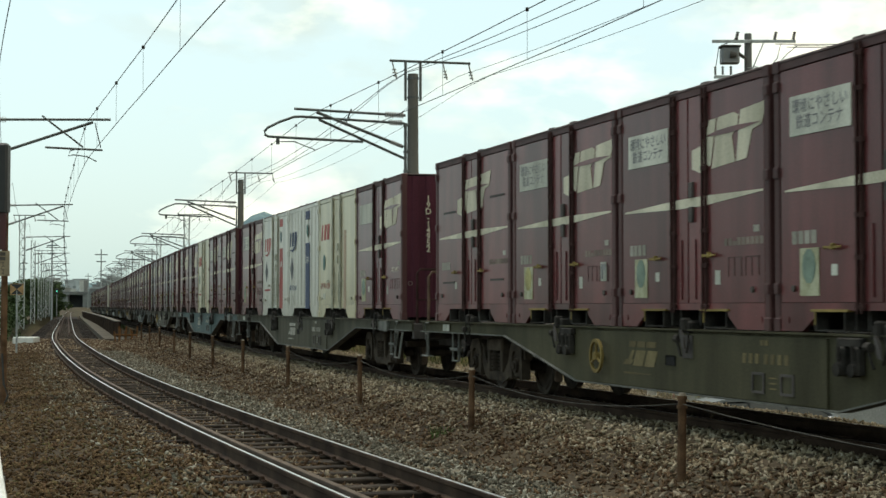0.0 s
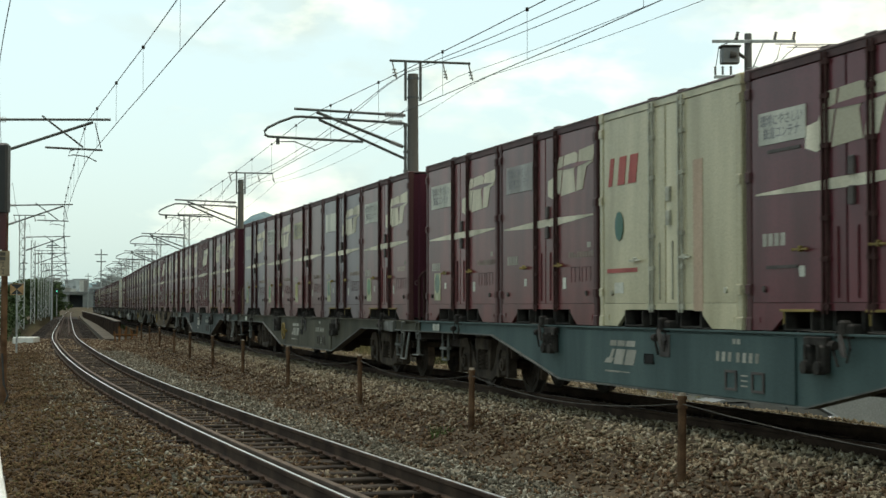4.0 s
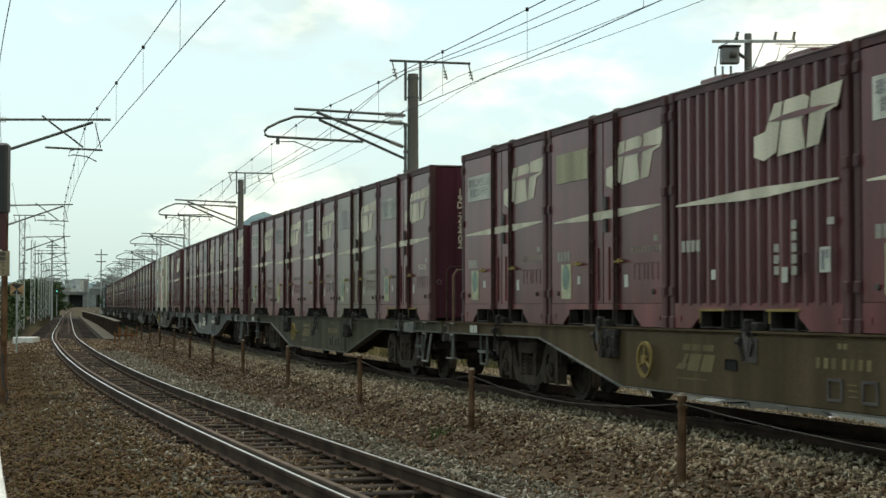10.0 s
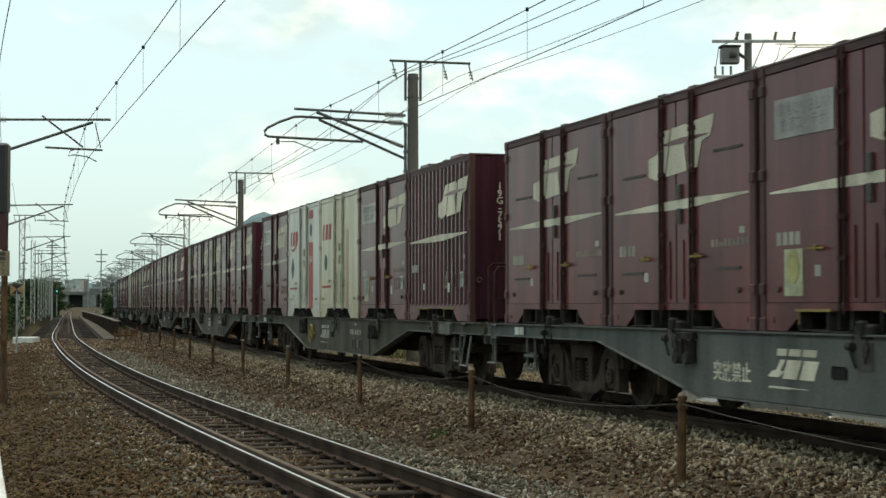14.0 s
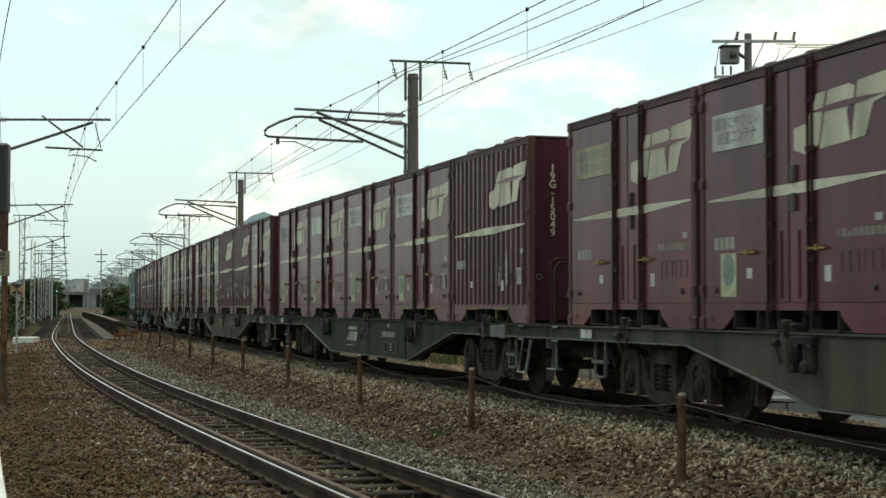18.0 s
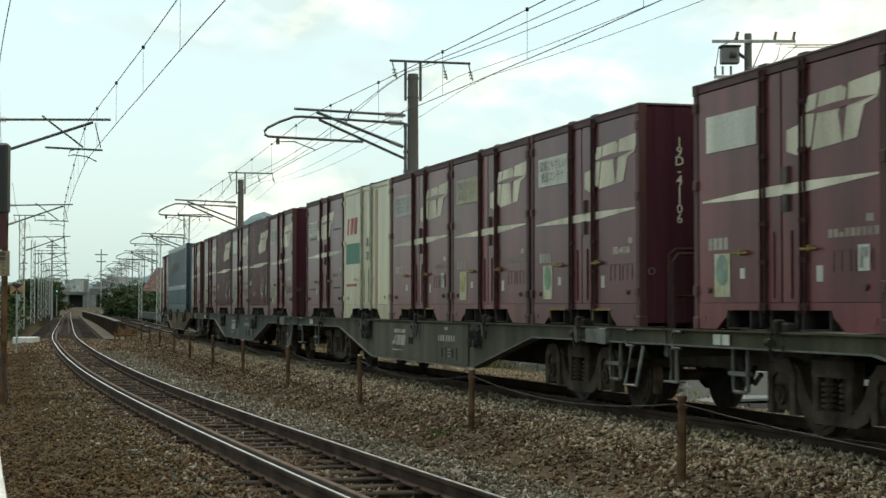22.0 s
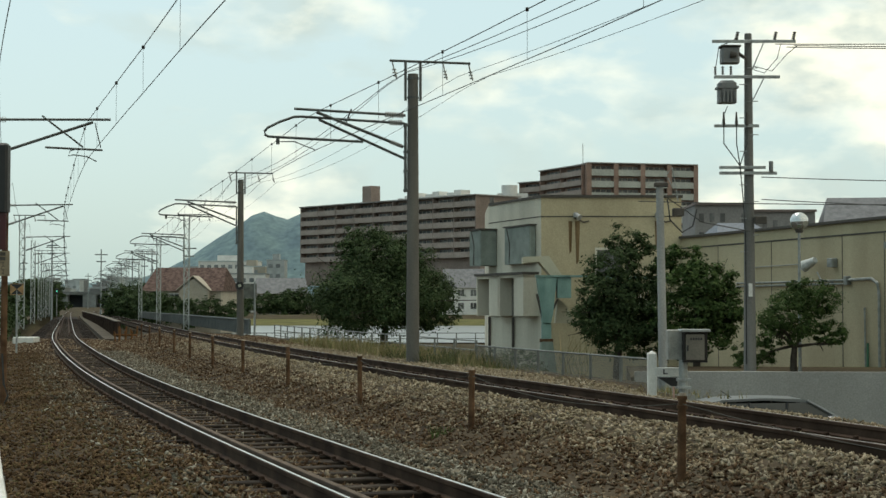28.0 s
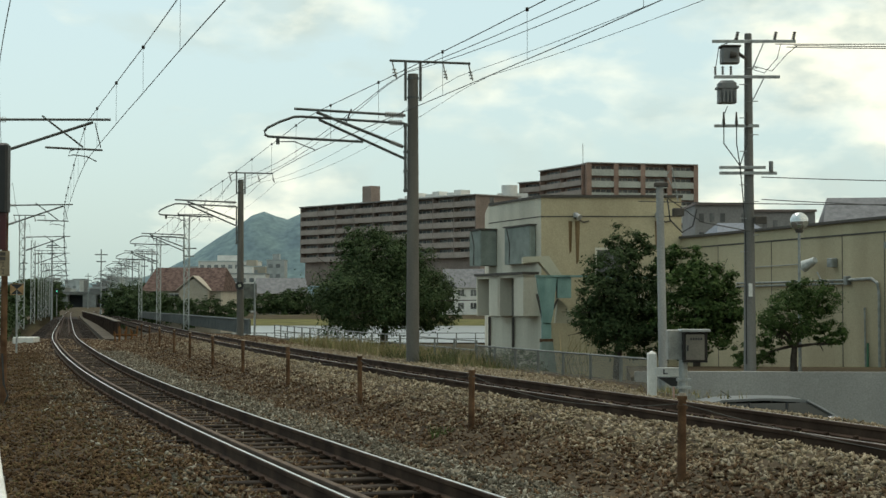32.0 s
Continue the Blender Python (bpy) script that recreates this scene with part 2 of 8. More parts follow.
def ground():
    ys = np.concatenate([np.arange(-400, 0, 20), np.arange(0, 60, 1.5), np.arange(60, 420, 5), np.arange(420, 900, 40), [1000, 1400, 2000, 3000, 4500]])
    us = np.array([-3000, -1200, -500, -200, -100, -60, -40, -30, -24, -20, -17, -15, -14, -13, -12, -11, -10, -9, -8, -6, -4, -3, -2, 0, 1.9, 2.1, 2.6, 3, 3.4, 3.8, 4.2, 4.6, 5, 5.4, 5.8, 6.4, 7, 8, 9.9, 10.1, 12,
                   12.5, 16, 22, 30, 45, 60, 75, 90, 110, 140, 200, 400, 900, 2000, 3500.0])
    vs, fs = [], []
    for y in ys:
        xc = float(np.interp(min(y, 560), FAR[2], FAR[1]))
        for u in us:
            n = 0.05 * noise.noise((u * 0.35, y * 0.35, 3.1)) if abs(u) < 60 else 0
            vs.append((xc + u, y, ground_z(y, u) + n))
    w = len(us)
    for i in range(len(ys) - 1):
        for j in range(w - 1):
            k = i * w + j
            fs.append((k, k + 1, k + 1 + w, k + w))
    me = fast_mesh("ground", np.array(vs), np.array(fs), M_SOIL)
    me.shade_smooth()
    tagged(new("ground", me), "brown soil and sparse weeds beside the railway", "ground", kind="structure")


# ballast: a cross-section drawn along the lines: (metres right of the outer line's middle, height)
def bed_section(y):
    p, h, s = at_depth(FAR, y)
    q, _, _ = at_depth(NEAR, y)
    gap = (q.x - p.x) * math.cos(h)          # negative: the inner line lies to the left
    return gap


def bed_profile(gap, y):
    e = shoulder(y)
    return [(gap - 4.2, -0.62), (gap - 2.9, -0.56), (gap - 1.75, -0.43), (gap - 1.2, -0.42), (gap + 1.2, -0.42), (gap + 1.6, -0.43),
            (gap + 2.4, -0.52), (-2.6, -0.44), (-1.9, -0.26), (-1.45, -0.14), (-0.95, -0.10), (-0.72, -0.12), (-0.5, -0.19), (0.5, -0.19), (0.75, -0.13), (1.3, -0.12), (1.9, -0.18), (e - 0.1, -0.29), (e + 0.9, -0.95), (e + 1.6, -1.75)]


def bed_height(u, gap, y):
    pr = bed_profile(gap, y)
    return float(np.interp(u, [a for a, _ in pr], [b for _, b in pr]))


def ballast():
    vs, fs = [], []
    ys = np.concatenate([np.arange(-60, 8, 8), np.arange(8, 62, 0.5), np.arange(62, 90, 2)])
    cols = 57
    for y in ys:
        s = float(np.interp(y, FAR[2], FAR[0]))
        h = heading(FAR, s)
        gap = bed_section(y)
        for j in range(cols):
            u = gap - 4.2 + (shoulder(y) + 5.8 - gap) * j / (cols - 1)
            p = along(FAR, s, u)
            z = bed_height(u, gap, y) + 0.035 * noise.noise((p.x * 1.3, p.y * 1.3, 0.5)) + 0.02 * noise.noise((p.x * 5, p.y * 5, 2.5))
            vs.append((p.x, p.y, z))
    for i in range(len(ys) - 1):
        for j in range(cols - 1):
            k = i * cols + j
            fs.append((k, k + 1, k + 1 + cols, k + cols))
    me = fast_mesh("ballast_bed", np.array(vs), np.array(fs), M_BALLAST)
    me.shade_smooth()
    tagged(new("ballast_bed", me), "bed of brown and grey crushed stone under both tracks", "ballast", kind="structure")


M_STONE = island_mat("crushed_stone", [(0.032, 0.016, 0.008), (0.069, 0.041, 0.021), (0.103, 0.063, 0.033), (0.047, 0.026, 0.013), (0.123, 0.082, 0.047), (0.190, 0.146, 0.095), (0.252, 0.211, 0.153)])
M_LITTER = island_mat("stone_and_leaf_litter", [(0.030, 0.016, 0.009), (0.067, 0.039, 0.019), (0.102, 0.064, 0.031), (0.048, 0.028, 0.012), (0.125, 0.084, 0.046), (0.071, 0.060, 0.025)])
# buff stone by the outer track, lightened to paint in light falling there
M_STONE_LIGHTENED = island_mat("lightened_buff_stone", [(0.099, 0.071, 0.044), (0.185, 0.146, 0.092), (0.254, 0.208, 0.139), (0.145, 0.106, 0.065), (0.214, 0.169, 0.106), (0.302, 0.252, 0.175), (0.291, 0.256, 0.194)])
M_STONE_GREY = island_mat("grey_crushed_stone", [(0.042, 0.035, 0.025), (0.093, 0.085, 0.062), (0.134, 0.122, 0.092), (0.065, 0.054, 0.038), (0.195, 0.178, 0.136), (0.291, 0.270, 0.217)])


def stones(name, label, material, count, place, size):
    """Loose crushed stone, thousands of squashed pebbles in one mesh. place(rng) gives x, y, z."""
    rng = np.random.default_rng(7)
    base = np.array([(1, 0, 0), (-1, 0, 0), (0, 1, 0), (0, -1, 0), (0, 0, 1), (0, 0, -1)], float)
    tri = np.array([(0, 2, 4), (2, 1, 4), (1, 3, 4), (3, 0, 4), (2, 0, 5), (1, 2, 5), (3, 1, 5), (0, 3, 5)])
    at = place(rng, count)
    count = len(at)
    q = rng.normal(size=(count, 4)) * np.array([1.0, 0.45, 0.45, 1.0])
    q /= np.linalg.norm(q, axis=1, keepdims=True)
    w, x, y, z = q.T
    rot = np.stack([np.stack([1 - 2 * (y * y + z * z), 2 * (x * y - z * w), 2 * (x * z + y * w)], -1),
                    np.stack([2 * (x * y + z * w), 1 - 2 * (x * x + z * z), 2 * (y * z - x * w)], -1),
                    np.stack([2 * (x * z - y * w), 2 * (y * z + x * w), 1 - 2 * (x * x + y * y)], -1)], 1)
    dims = rng.uniform(size[0], size[1], (count, 1, 1)) * np.stack([rng.uniform(0.9, 1.5, (count, 1)), rng.uniform(0.6, 1.0, (count, 1)), rng.uniform(0.3, 0.65, (count, 1))], -1)
    shape = base[None] * dims + rng.normal(size=(count, 6, 3)) * dims * 0.36
    v = np.einsum("nij,nkj->nki", rot, shape) + at[:, None, :]
    f = tri[None] + (np.arange(count) * 6)[:, None, None]
    me = fast_mesh(name, v.reshape(-1, 3), f.reshape(-1, 3), material)
    tagged(new(name, me), label, "gravel", kind="stuff")


def scatter(lo, lo_inner, hi, hi_inner, near, far, deepen, lift=0.0):
    """Places on the ballast between two offsets (from the outer line, or from the inner one), thinning out with distance."""
    def place(rng, n):
        y = near + (far - near) * rng.uniform(0, 1, n) ** deepen
        t = rng.uniform(0, 1, n)
        s = np.interp(y, FAR[2], FAR[0])
        h = np.interp(s, FAR[0], FAR[3])
        xf = np.interp(s, FAR[0], FAR[1])
        gap = (np.interp(y, NEAR[2], NEAR[1]) - xf) * np.cos(h)
        u = (lo + lo_inner * gap) * (1 - t) + (hi + hi_inner * gap) * t
        if lo_inner and hi_inner:
            u = u + rng.normal(size=n) * 0.22
        px, py = xf + u * np.cos(h), y - u * np.sin(h)
        z = np.array([bed_height(ui, g, yi) for ui, g, yi in zip(u, gap, y)])
        z += 0.035 * np.array([noise.noise((a * 1.3, b * 1.3, 0.5)) for a, b in zip(px, py)])
        keep = ~((np.abs(np.abs(u - gap) - 0.565) < 0.11) | (np.abs(np.abs(u) - 0.565) < 0.11) | (np.abs(u - gap + 0.40) < 0.08))
        z += rng.uniform(-0.012, 0.022, n) + lift - np.where(np.abs(u - gap) < 0.55, 0.007, np.where(np.abs(u - gap) < 1.15, -0.018, 0))
        return np.stack([px, py, z], 1)[keep]
    return place


# ---- rails and sleepers ----
RAIL = [(-0.061, 0), (0.061, 0), (0.061, 0.012), (0.012, 0.028), (0.010, 0.105), (0.031, 0.118), (0.031, 0.148), (0.026, 0.153), (-0.026, 0.153), (-0.031, 0.148), (-0.031, 0.118),
        (-0.010, 0.105), (-0.012, 0.028), (-0.061, 0.012)]


def sweep(line, off, z_top, outline, s0, s1, step=1.0):
    """Draws an outline (across, up) along a line."""
    m = Mesh()
    ss = np.arange(s0, s1 + 0.01, step)
    n = len(outline)
    vs = []
    for s in ss:
        vs += [along(line, s, off + a, z_top - 0.153 + b) for a, b in outline]
    fs = [(i * n + j, i * n + (j + 1) % n, (i + 1) * n + (j + 1) % n, (i + 1) * n + j) for i in range(len(ss) - 1) for j in range(n)]
    fs += [tuple(range(n - 1, -1, -1)), tuple(range((len(ss) - 1) * n, len(ss) * n))]
    return m.add(vs, fs)


HEAD = [(-0.013, 0.1525), (0.013, 0.1525), (0.010, 0.1555), (-0.010, 0.1555)]


def track(name, label, line, z_top, head, guard):
    t = thing(name, label, "railway track", kind="structure")
    for off in (-0.565, 0.565):
        r = part("rail", sweep(line, off, z_top, RAIL, -70, 560), M_RAIL, t, "rust-brown steel rail")
        part("rail_head", sweep(line, off, z_top, HEAD, -70, 560), head, r, "worn running surface")
    if guard:
        part("guard_rail", sweep(line, -0.40, z_top - 0.01, RAIL, -70, 118), mat("guard_rail_rust", (0.105, 0.078, 0.058), 0.85, 0.0, vary=0.3, scale=3, spec=0.2), t, "dull brown guard rail inside the running rail")
    wood = Mesh().box(-1.0, 1.0, -0.10, 0.10, -0.14, 0, 0.012).data("sleeper", M_WOOD)
    plate = Mesh()
    for x in (-0.565, 0.565):
        plate.box(x - 0.10, x + 0.10, -0.08, 0.08, 0, 0.014)
        for d in (-0.085, 0.085):
            plate.box(x + d - 0.022, x + d + 0.022, -0.03, 0.03, 0.014, 0.05, 0.008)
    plate = plate.data("rail_fastening", M_RAIL)
    for i in range(260):
        s = -14 + i * 0.62
        p, h = along(line, s, 0, z_top - 0.165 + (0.005 if i % 2 else 0.0)), heading(line, s)
        ob = part("sleeper", wood, None, t, at=Matrix.Translation(p) @ Matrix.Rotation(-h + random.uniform(-0.01, 0.01), 4, "Z"))
        if s < 45:
            part("rail_fastening", plate, None, ob)
    return t


# ---- the train ----
PITCH, BLOCK, SLOT = 20.69, 19.25, 3.85
FLOOR_Z = 1.014                 # underside of the containers
C_LEN, C_HALF, C_HIGH = 3.755, 1.225, 2.5


def run(t):
    """Metres the train has come since 13 s."""
    q = t - 13
    return 10.9642 * q + 0.02397 * q * q - 0.000516 * q ** 3 - 0.00001249 * q ** 4




def paint(name, base, tint, rough=0.30, streak=0.85, spread=0.08, spec=0.26):
    return mat(name, base, rough, 0.0, vary=0.3, scale=2.2, fine=45, bump=0.05, tint=tint, streak=streak, spread=spread, spec=spec)


P_MAROON = paint("faded_maroon_paint", (0.089, 0.014, 0.014), (0.153, 0.035, 0.035), spread=0.16)
P_RED2 = paint("fresh_red_maroon_paint", (0.095, 0.014, 0.020), (0.133, 0.029, 0.037), spread=0.14)
P_CHALK = paint("chalky_grey_maroon_paint", (0.102, 0.031, 0.029), (0.158, 0.060, 0.058), spread=0.14)
P_RIB = paint("sun_faded_maroon_paint", (0.086, 0.025, 0.024), (0.140, 0.048, 0.047), spread=0.08)
# end walls: deeper maroon than faded sides, darkened further as painted shade
P_END = paint("shaded_deep_maroon_paint", (0.054, 0.010, 0.020), (0.071, 0.017, 0.027), 0.8, spec=0.2)
P_PURPLE = paint("purple_brown_paint", (0.079, 0.044, 0.054), (0.112, 0.071, 0.082))
P_OLIVE = paint("olive_brown_paint", (0.114, 0.073, 0.039), (0.153, 0.104, 0.063))
P_CREAM = paint("cream_paint", (0.450, 0.383, 0.230), (0.540, 0.470, 0.303), spread=0.03)
P_WHITE = paint("dirty_white_paint", (0.486, 0.449, 0.370), (0.594, 0.554, 0.468), spread=0.03)
P_BLUE = paint("teal_blue_paint", (0.028, 0.052, 0.060), (0.046, 0.074, 0.082))
P_LETTER = paint("cream_lettering", (0.538, 0.484, 0.354), (0.691, 0.620, 0.476), 0.8)
P_FAINT = paint("worn_cream_lettering", (0.185, 0.140, 0.115), (0.29, 0.23, 0.185), 0.8)
# maroon darkened for posts and rails, with seam shade in the paint
P_DARKMAROON = paint("darkened_maroon_paint", (0.063, 0.022, 0.020), (0.094, 0.040, 0.036), 0.6)
P_GRIMY2 = paint("dull_pink_paint", (0.14, 0.09, 0.085), (0.19, 0.13, 0.12), 0.7)
P_BUFF = paint("buff_board", (0.36, 0.32, 0.20), (0.45, 0.41, 0.27), 0.8)
P_ASHY = paint("ashen_board", (0.360, 0.336, 0.306), (0.456, 0.432, 0.396), 0.8)
P_BOARD = paint("off_white_board", (0.460, 0.443, 0.368), (0.598, 0.575, 0.483), 0.8)
P_INK = mat("faded_dark_ink", (0.23, 0.22, 0.22), 0.85)
P_STICK = mat("yellowish_sticker", (0.36, 0.345, 0.20), 0.8, vary=.2, scale=8, tint=(0.46, 0.44, 0.30))
P_YELLOW = paint("worn_yellow_paint", (0.180, 0.122, 0.032), (0.261, 0.184, 0.054), 0.8)
P_RED = paint("faded_red_paint", (0.357, 0.064, 0.051), (0.408, 0.102, 0.085), 0.6)
P_ORANGE = paint("faded_orange_paint", (0.40, 0.26, 0.17), (0.46, 0.33, 0.23), 0.6)
P_TEALMARK = paint("green_blue_emblem", (0.10, 0.20, 0.12), (0.12, 0.18, 0.20), 0.8)
P_GREEN = paint("faded_green_paint", (0.08, 0.23, 0.15), (0.13, 0.29, 0.20), 0.6)
P_NAVY = paint("faded_navy_paint", (0.030, 0.047, 0.105), (0.050, 0.066, 0.129), 0.6)
P_DARK = mat("dark_dirty_steel", (0.067, 0.055, 0.048), 0.8, 0.1, vary=0.4, scale=4, fine=50)
# body behind the door leaves: shade of the gaps painted as dark maroon
P_GAP = mat("dark_maroon_gap_shade", (0.048, 0.022, 0.019), 0.86, 0.0, vary=0.3, scale=3, fine=50)
P_BAR = mat("dark_door_bar", (0.050, 0.025, 0.022), 0.86, 0.0, vary=0.3, scale=5, fine=50)
P_PALEBAR = mat("pale_door_bar", (0.38, 0.36, 0.28), 0.7, 0.2, vary=0.3, scale=5, fine=50)
P_GREY = paint("grey_green_wagon_paint", (0.063, 0.058, 0.039), (0.099, 0.088, 0.061), 0.75, spec=0.12)
P_SOOT = paint("sooty_green_wagon_paint", (0.029, 0.030, 0.021), (0.052, 0.050, 0.034), 0.75, spec=0.10)
P_TEAL = paint("teal_wagon_paint", (0.045, 0.078, 0.074), (0.065, 0.098, 0.090), 0.65, spec=0.25)
P_TAN = paint("dusty_tan_wagon_paint", (0.072, 0.048, 0.023), (0.100, 0.068, 0.036), 0.75, spec=0.10)
P_ASH = paint("neutral_grey_wagon_paint", (0.086, 0.086, 0.076), (0.122, 0.120, 0.108), 0.75, spec=0.12)
P_SLATE = paint("slate_wagon_paint", (0.054, 0.059, 0.052), (0.082, 0.088, 0.079), 0.75, spec=0.12)
P_MOSS = paint("brownish_olive_wagon_paint", (0.052, 0.046, 0.026), (0.082, 0.072, 0.042), 0.75, spec=0.10)
P_WORN = paint("worn_pale_lettering", (0.27, 0.25, 0.20), (0.40, 0.37, 0.31), 0.8)
P_DIM = paint("yellowed_lettering", (0.130, 0.098, 0.040), (0.175, 0.135, 0.062), 0.8)
P_STEP = mat("worn_grey_step", (0.20, 0.195, 0.175), 0.75, 0.0)
# black steel of the locks; inside fork pockets the black is painted shade
P_LOCK = mat("greasy_steel_and_pocket_shade", (0.028, 0.024, 0.021), 0.85, 0.0, vary=.4, scale=6, tint=(0.053, 0.046, 0.039))
P_STEP2 = mat("dusty_grey_rod", (0.11, 0.105, 0.09), 0.8, 0.0, vary=.35, scale=6)
# pale colour of the lower flange is a painted highlight
P_EDGE = mat("flange_edge_highlight", (0.10, 0.095, 0.08), 0.75, 0.0, vary=.4, scale=5)
P_BLACK = mat("rubber_and_slot_black", (0.020, 0.018, 0.017), 0.85, 0.0)
P_RUSTY = mat("rusty_brake_shoe", (0.12, 0.085, 0.062), 0.9, 0.0, vary=0.4, scale=6)
P_BOGIE = mat("dusty_bogie_steel", (0.036, 0.027, 0.020), 0.88, 0.0, vary=0.4, scale=4, fine=50, tint=(0.080, 0.060, 0.044))
P_WHEEL = mat("wheel_steel", (0.067, 0.054, 0.044), 0.85, 0.1, vary=0.4, scale=6)
SIDE = -C_HALF                  # the side that faces the camera


def flat(outline, y, thick=0.006):
    """A plate on the side wall: outline in metres along the train and up."""
    return Mesh().prism(outline, thick, lambda a, b, d: (a, y - d, b))


def ux(u):
    return -C_LEN / 2 + u * C_LEN


def uz(w):
    return C_HIGH * (1 - w)


def rect(u0, u1, w0, w1):
    return [(ux(u0), uz(w1)), (ux(u1), uz(w1)), (ux(u1), uz(w0)), (ux(u0), uz(w0))]


def glyphs(text, size, up=False, gap=0.0):
    """Lettering as a flat mesh in the x-z plane, from the built-in font."""
    cu = bpy.data.curves.new("lettering", "FONT")
    cu.body, cu.size, cu.resolution_u = text, size, 2
    cu.align_x, cu.align_y = "CENTER", "CENTER"
    if up:
        cu.body = "\n".join(text)
        cu.space_line = 0.72 + gap
    cu.offset = size * 0.012
    ob = bpy.data.objects.new("lettering", cu)
    me = bpy.data.meshes.new_from_object(ob)
    bpy.data.objects.remove(ob)
    bpy.data.curves.remove(cu)
    return me


CACHE = {}


def cached(key, make):
    if key not in CACHE:
        CACHE[key] = make()
    return CACHE[key]


STRIPE = [(.055, .482), (.30, .468), (.45, .460), (.60, .457), (.80, .460), (.962, .462), (.962, .470), (.80, .483), (.60, .498), (.45, .499), (.055, .489)]
# the company mark as slanted plain shapes: a hook and three slabs, crossed by a lens
MARK = [[(.538, .262), (.600, .250), (.650, .152), (.693, .150), (.658, .335), (.592, .361), (.538, .340)],
        [(.703, .149), (.800, .143), (.827, .158), (.822, .192), (.788, .236), (.806, .340), (.664, .352)],
        [(.838, .140), (.985, .127), (.960, .212), (.905, .228), (.872, .334), (.812, .340)]]
SWEEP = [(.615, .216), (.70, .202), (.78, .197), (.87, .198), (.958, .203), (.87, .214), (.78, .222), (.70, .221)]
LEAVES = ((.032, .400), (.432, .504), (.512, .606), (.640, .968))     # door leaves, as shares of the length
POCKETS = ((.205, .345), (.612, .752))                                # fork pockets


def body_plain():
    return Mesh().box(-C_LEN / 2 + .02, C_LEN / 2 - .02, SIDE + .03, C_HALF - .03, .26, C_HIGH - .03)


def posts_and_rails(c, look_, colour, pale):
    """Corner posts with hinge blocks, upper rails, skirts with feet and fork pockets, each a part."""
    # posts and top rails take a darker coat that paints in shade
    dark = colour if pale else P_DARKMAROON

    def post_mesh():
        m = Mesh().box(-.055, .055, -.045, .045, 0, C_HIGH, .012)
        for z in (.34, 1.42, 2.22):
            m.box(-.05, .05, -.062, -.03, z, z + .10, .008)
        return m.box(-.062, .062, -.055, .05, -.004, .12, .01).box(-.062, .062, -.055, .05, C_HIGH - .10, C_HIGH + .012, .01).data("corner_post", dark)
    post = cached(("post", look_), post_mesh)
    for x in (-C_LEN / 2 + .055, C_LEN / 2 - .055):
        part("corner_post", post, None, c, at=(x, SIDE + .048, 0))
        part("corner_post", post, None, c, at=Matrix.Translation((x, C_HALF - .048, 0)) @ Matrix.Rotation(math.pi, 4, "Z"))
    top = cached(("toprail", look_), lambda: Mesh().box(-C_LEN / 2 + .111, C_LEN / 2 - .111, -.034, .034, 0, .075, .006).data("top_rail", dark))
    for y in (SIDE + .042, C_HALF - .042):
        part("top_rail", top, None, c, at=(0, y, C_HIGH - .085))
    out = [(ux(.031), .257), (ux(.031), 0), (ux(.140), 0), (ux(.198), .125), (ux(.205), .188), (ux(.752), .188), (ux(.760), .125), (ux(.815), 0), (ux(.969), 0), (ux(.969), .257)]
    skirt = cached(("skirt", look_), lambda: Mesh().prism(out, .05, lambda a, b, d: (a, d - .025, b)).box(ux(.045), ux(.075), -.032, 0, .07, .13).box(ux(.925), ux(.955), -.032, 0, .07, .13).data("skirt", colour))
    for y in (SIDE + .034, C_HALF - .034):
        part("skirt", skirt, None, c, at=(0, y, 0))

    def under_mesh():
        m = Mesh().box(ux(.04), ux(.96), SIDE + .34, C_HALF - .34, .0, .259).box(ux(.03), ux(.97), SIDE + .07, C_HALF - .07, .20, .259)
        for u in (.17, .36, .42, .55, .59, .77):
            m.box(ux(u) - .03, ux(u) + .03, SIDE + .07, C_HALF - .07, .02, .20)
        # blackened frame paints the shade deep in the pockets
        return m.data("floor_frame", P_LOCK)
    part("floor_frame", cached("under", under_mesh), None, c, "floor frame blackened for the shade in its fork pockets")


def pocket_rims(c, bright):
    """The steel frames of the fork pockets, with painted upper rims."""

    def rim(a, b):
        x0, x1, y0, y1 = ux(a), ux(b), SIDE + .004, SIDE + .12
        # pocket frame is blackened too, as shade in the opening
        return Mesh().box(x0, x0 + .03, y0, y1, .02, .178).box(x1 - .03, x1, y0, y1, .02, .178).box(x0, x1, y0, y1, .005, .020).data("fork_pocket", P_LOCK)
    for a, b in POCKETS:
        fp = part("fork_pocket", cached(("pocket", a), lambda: rim(a, b)), None, c)
        if bright:
            part("pocket_rim", cached(("rim", a), lambda: Mesh().box(ux(a) - .06, ux(b) + .06, SIDE - .014, SIDE + .05, .176, .198, .004).box(ux(a) - .012, ux(a) + .012, SIDE - .004, SIDE + .05, .06, .176).data("pocket_rim", P_YELLOW)), None, fp, "worn yellow fork pocket rim")


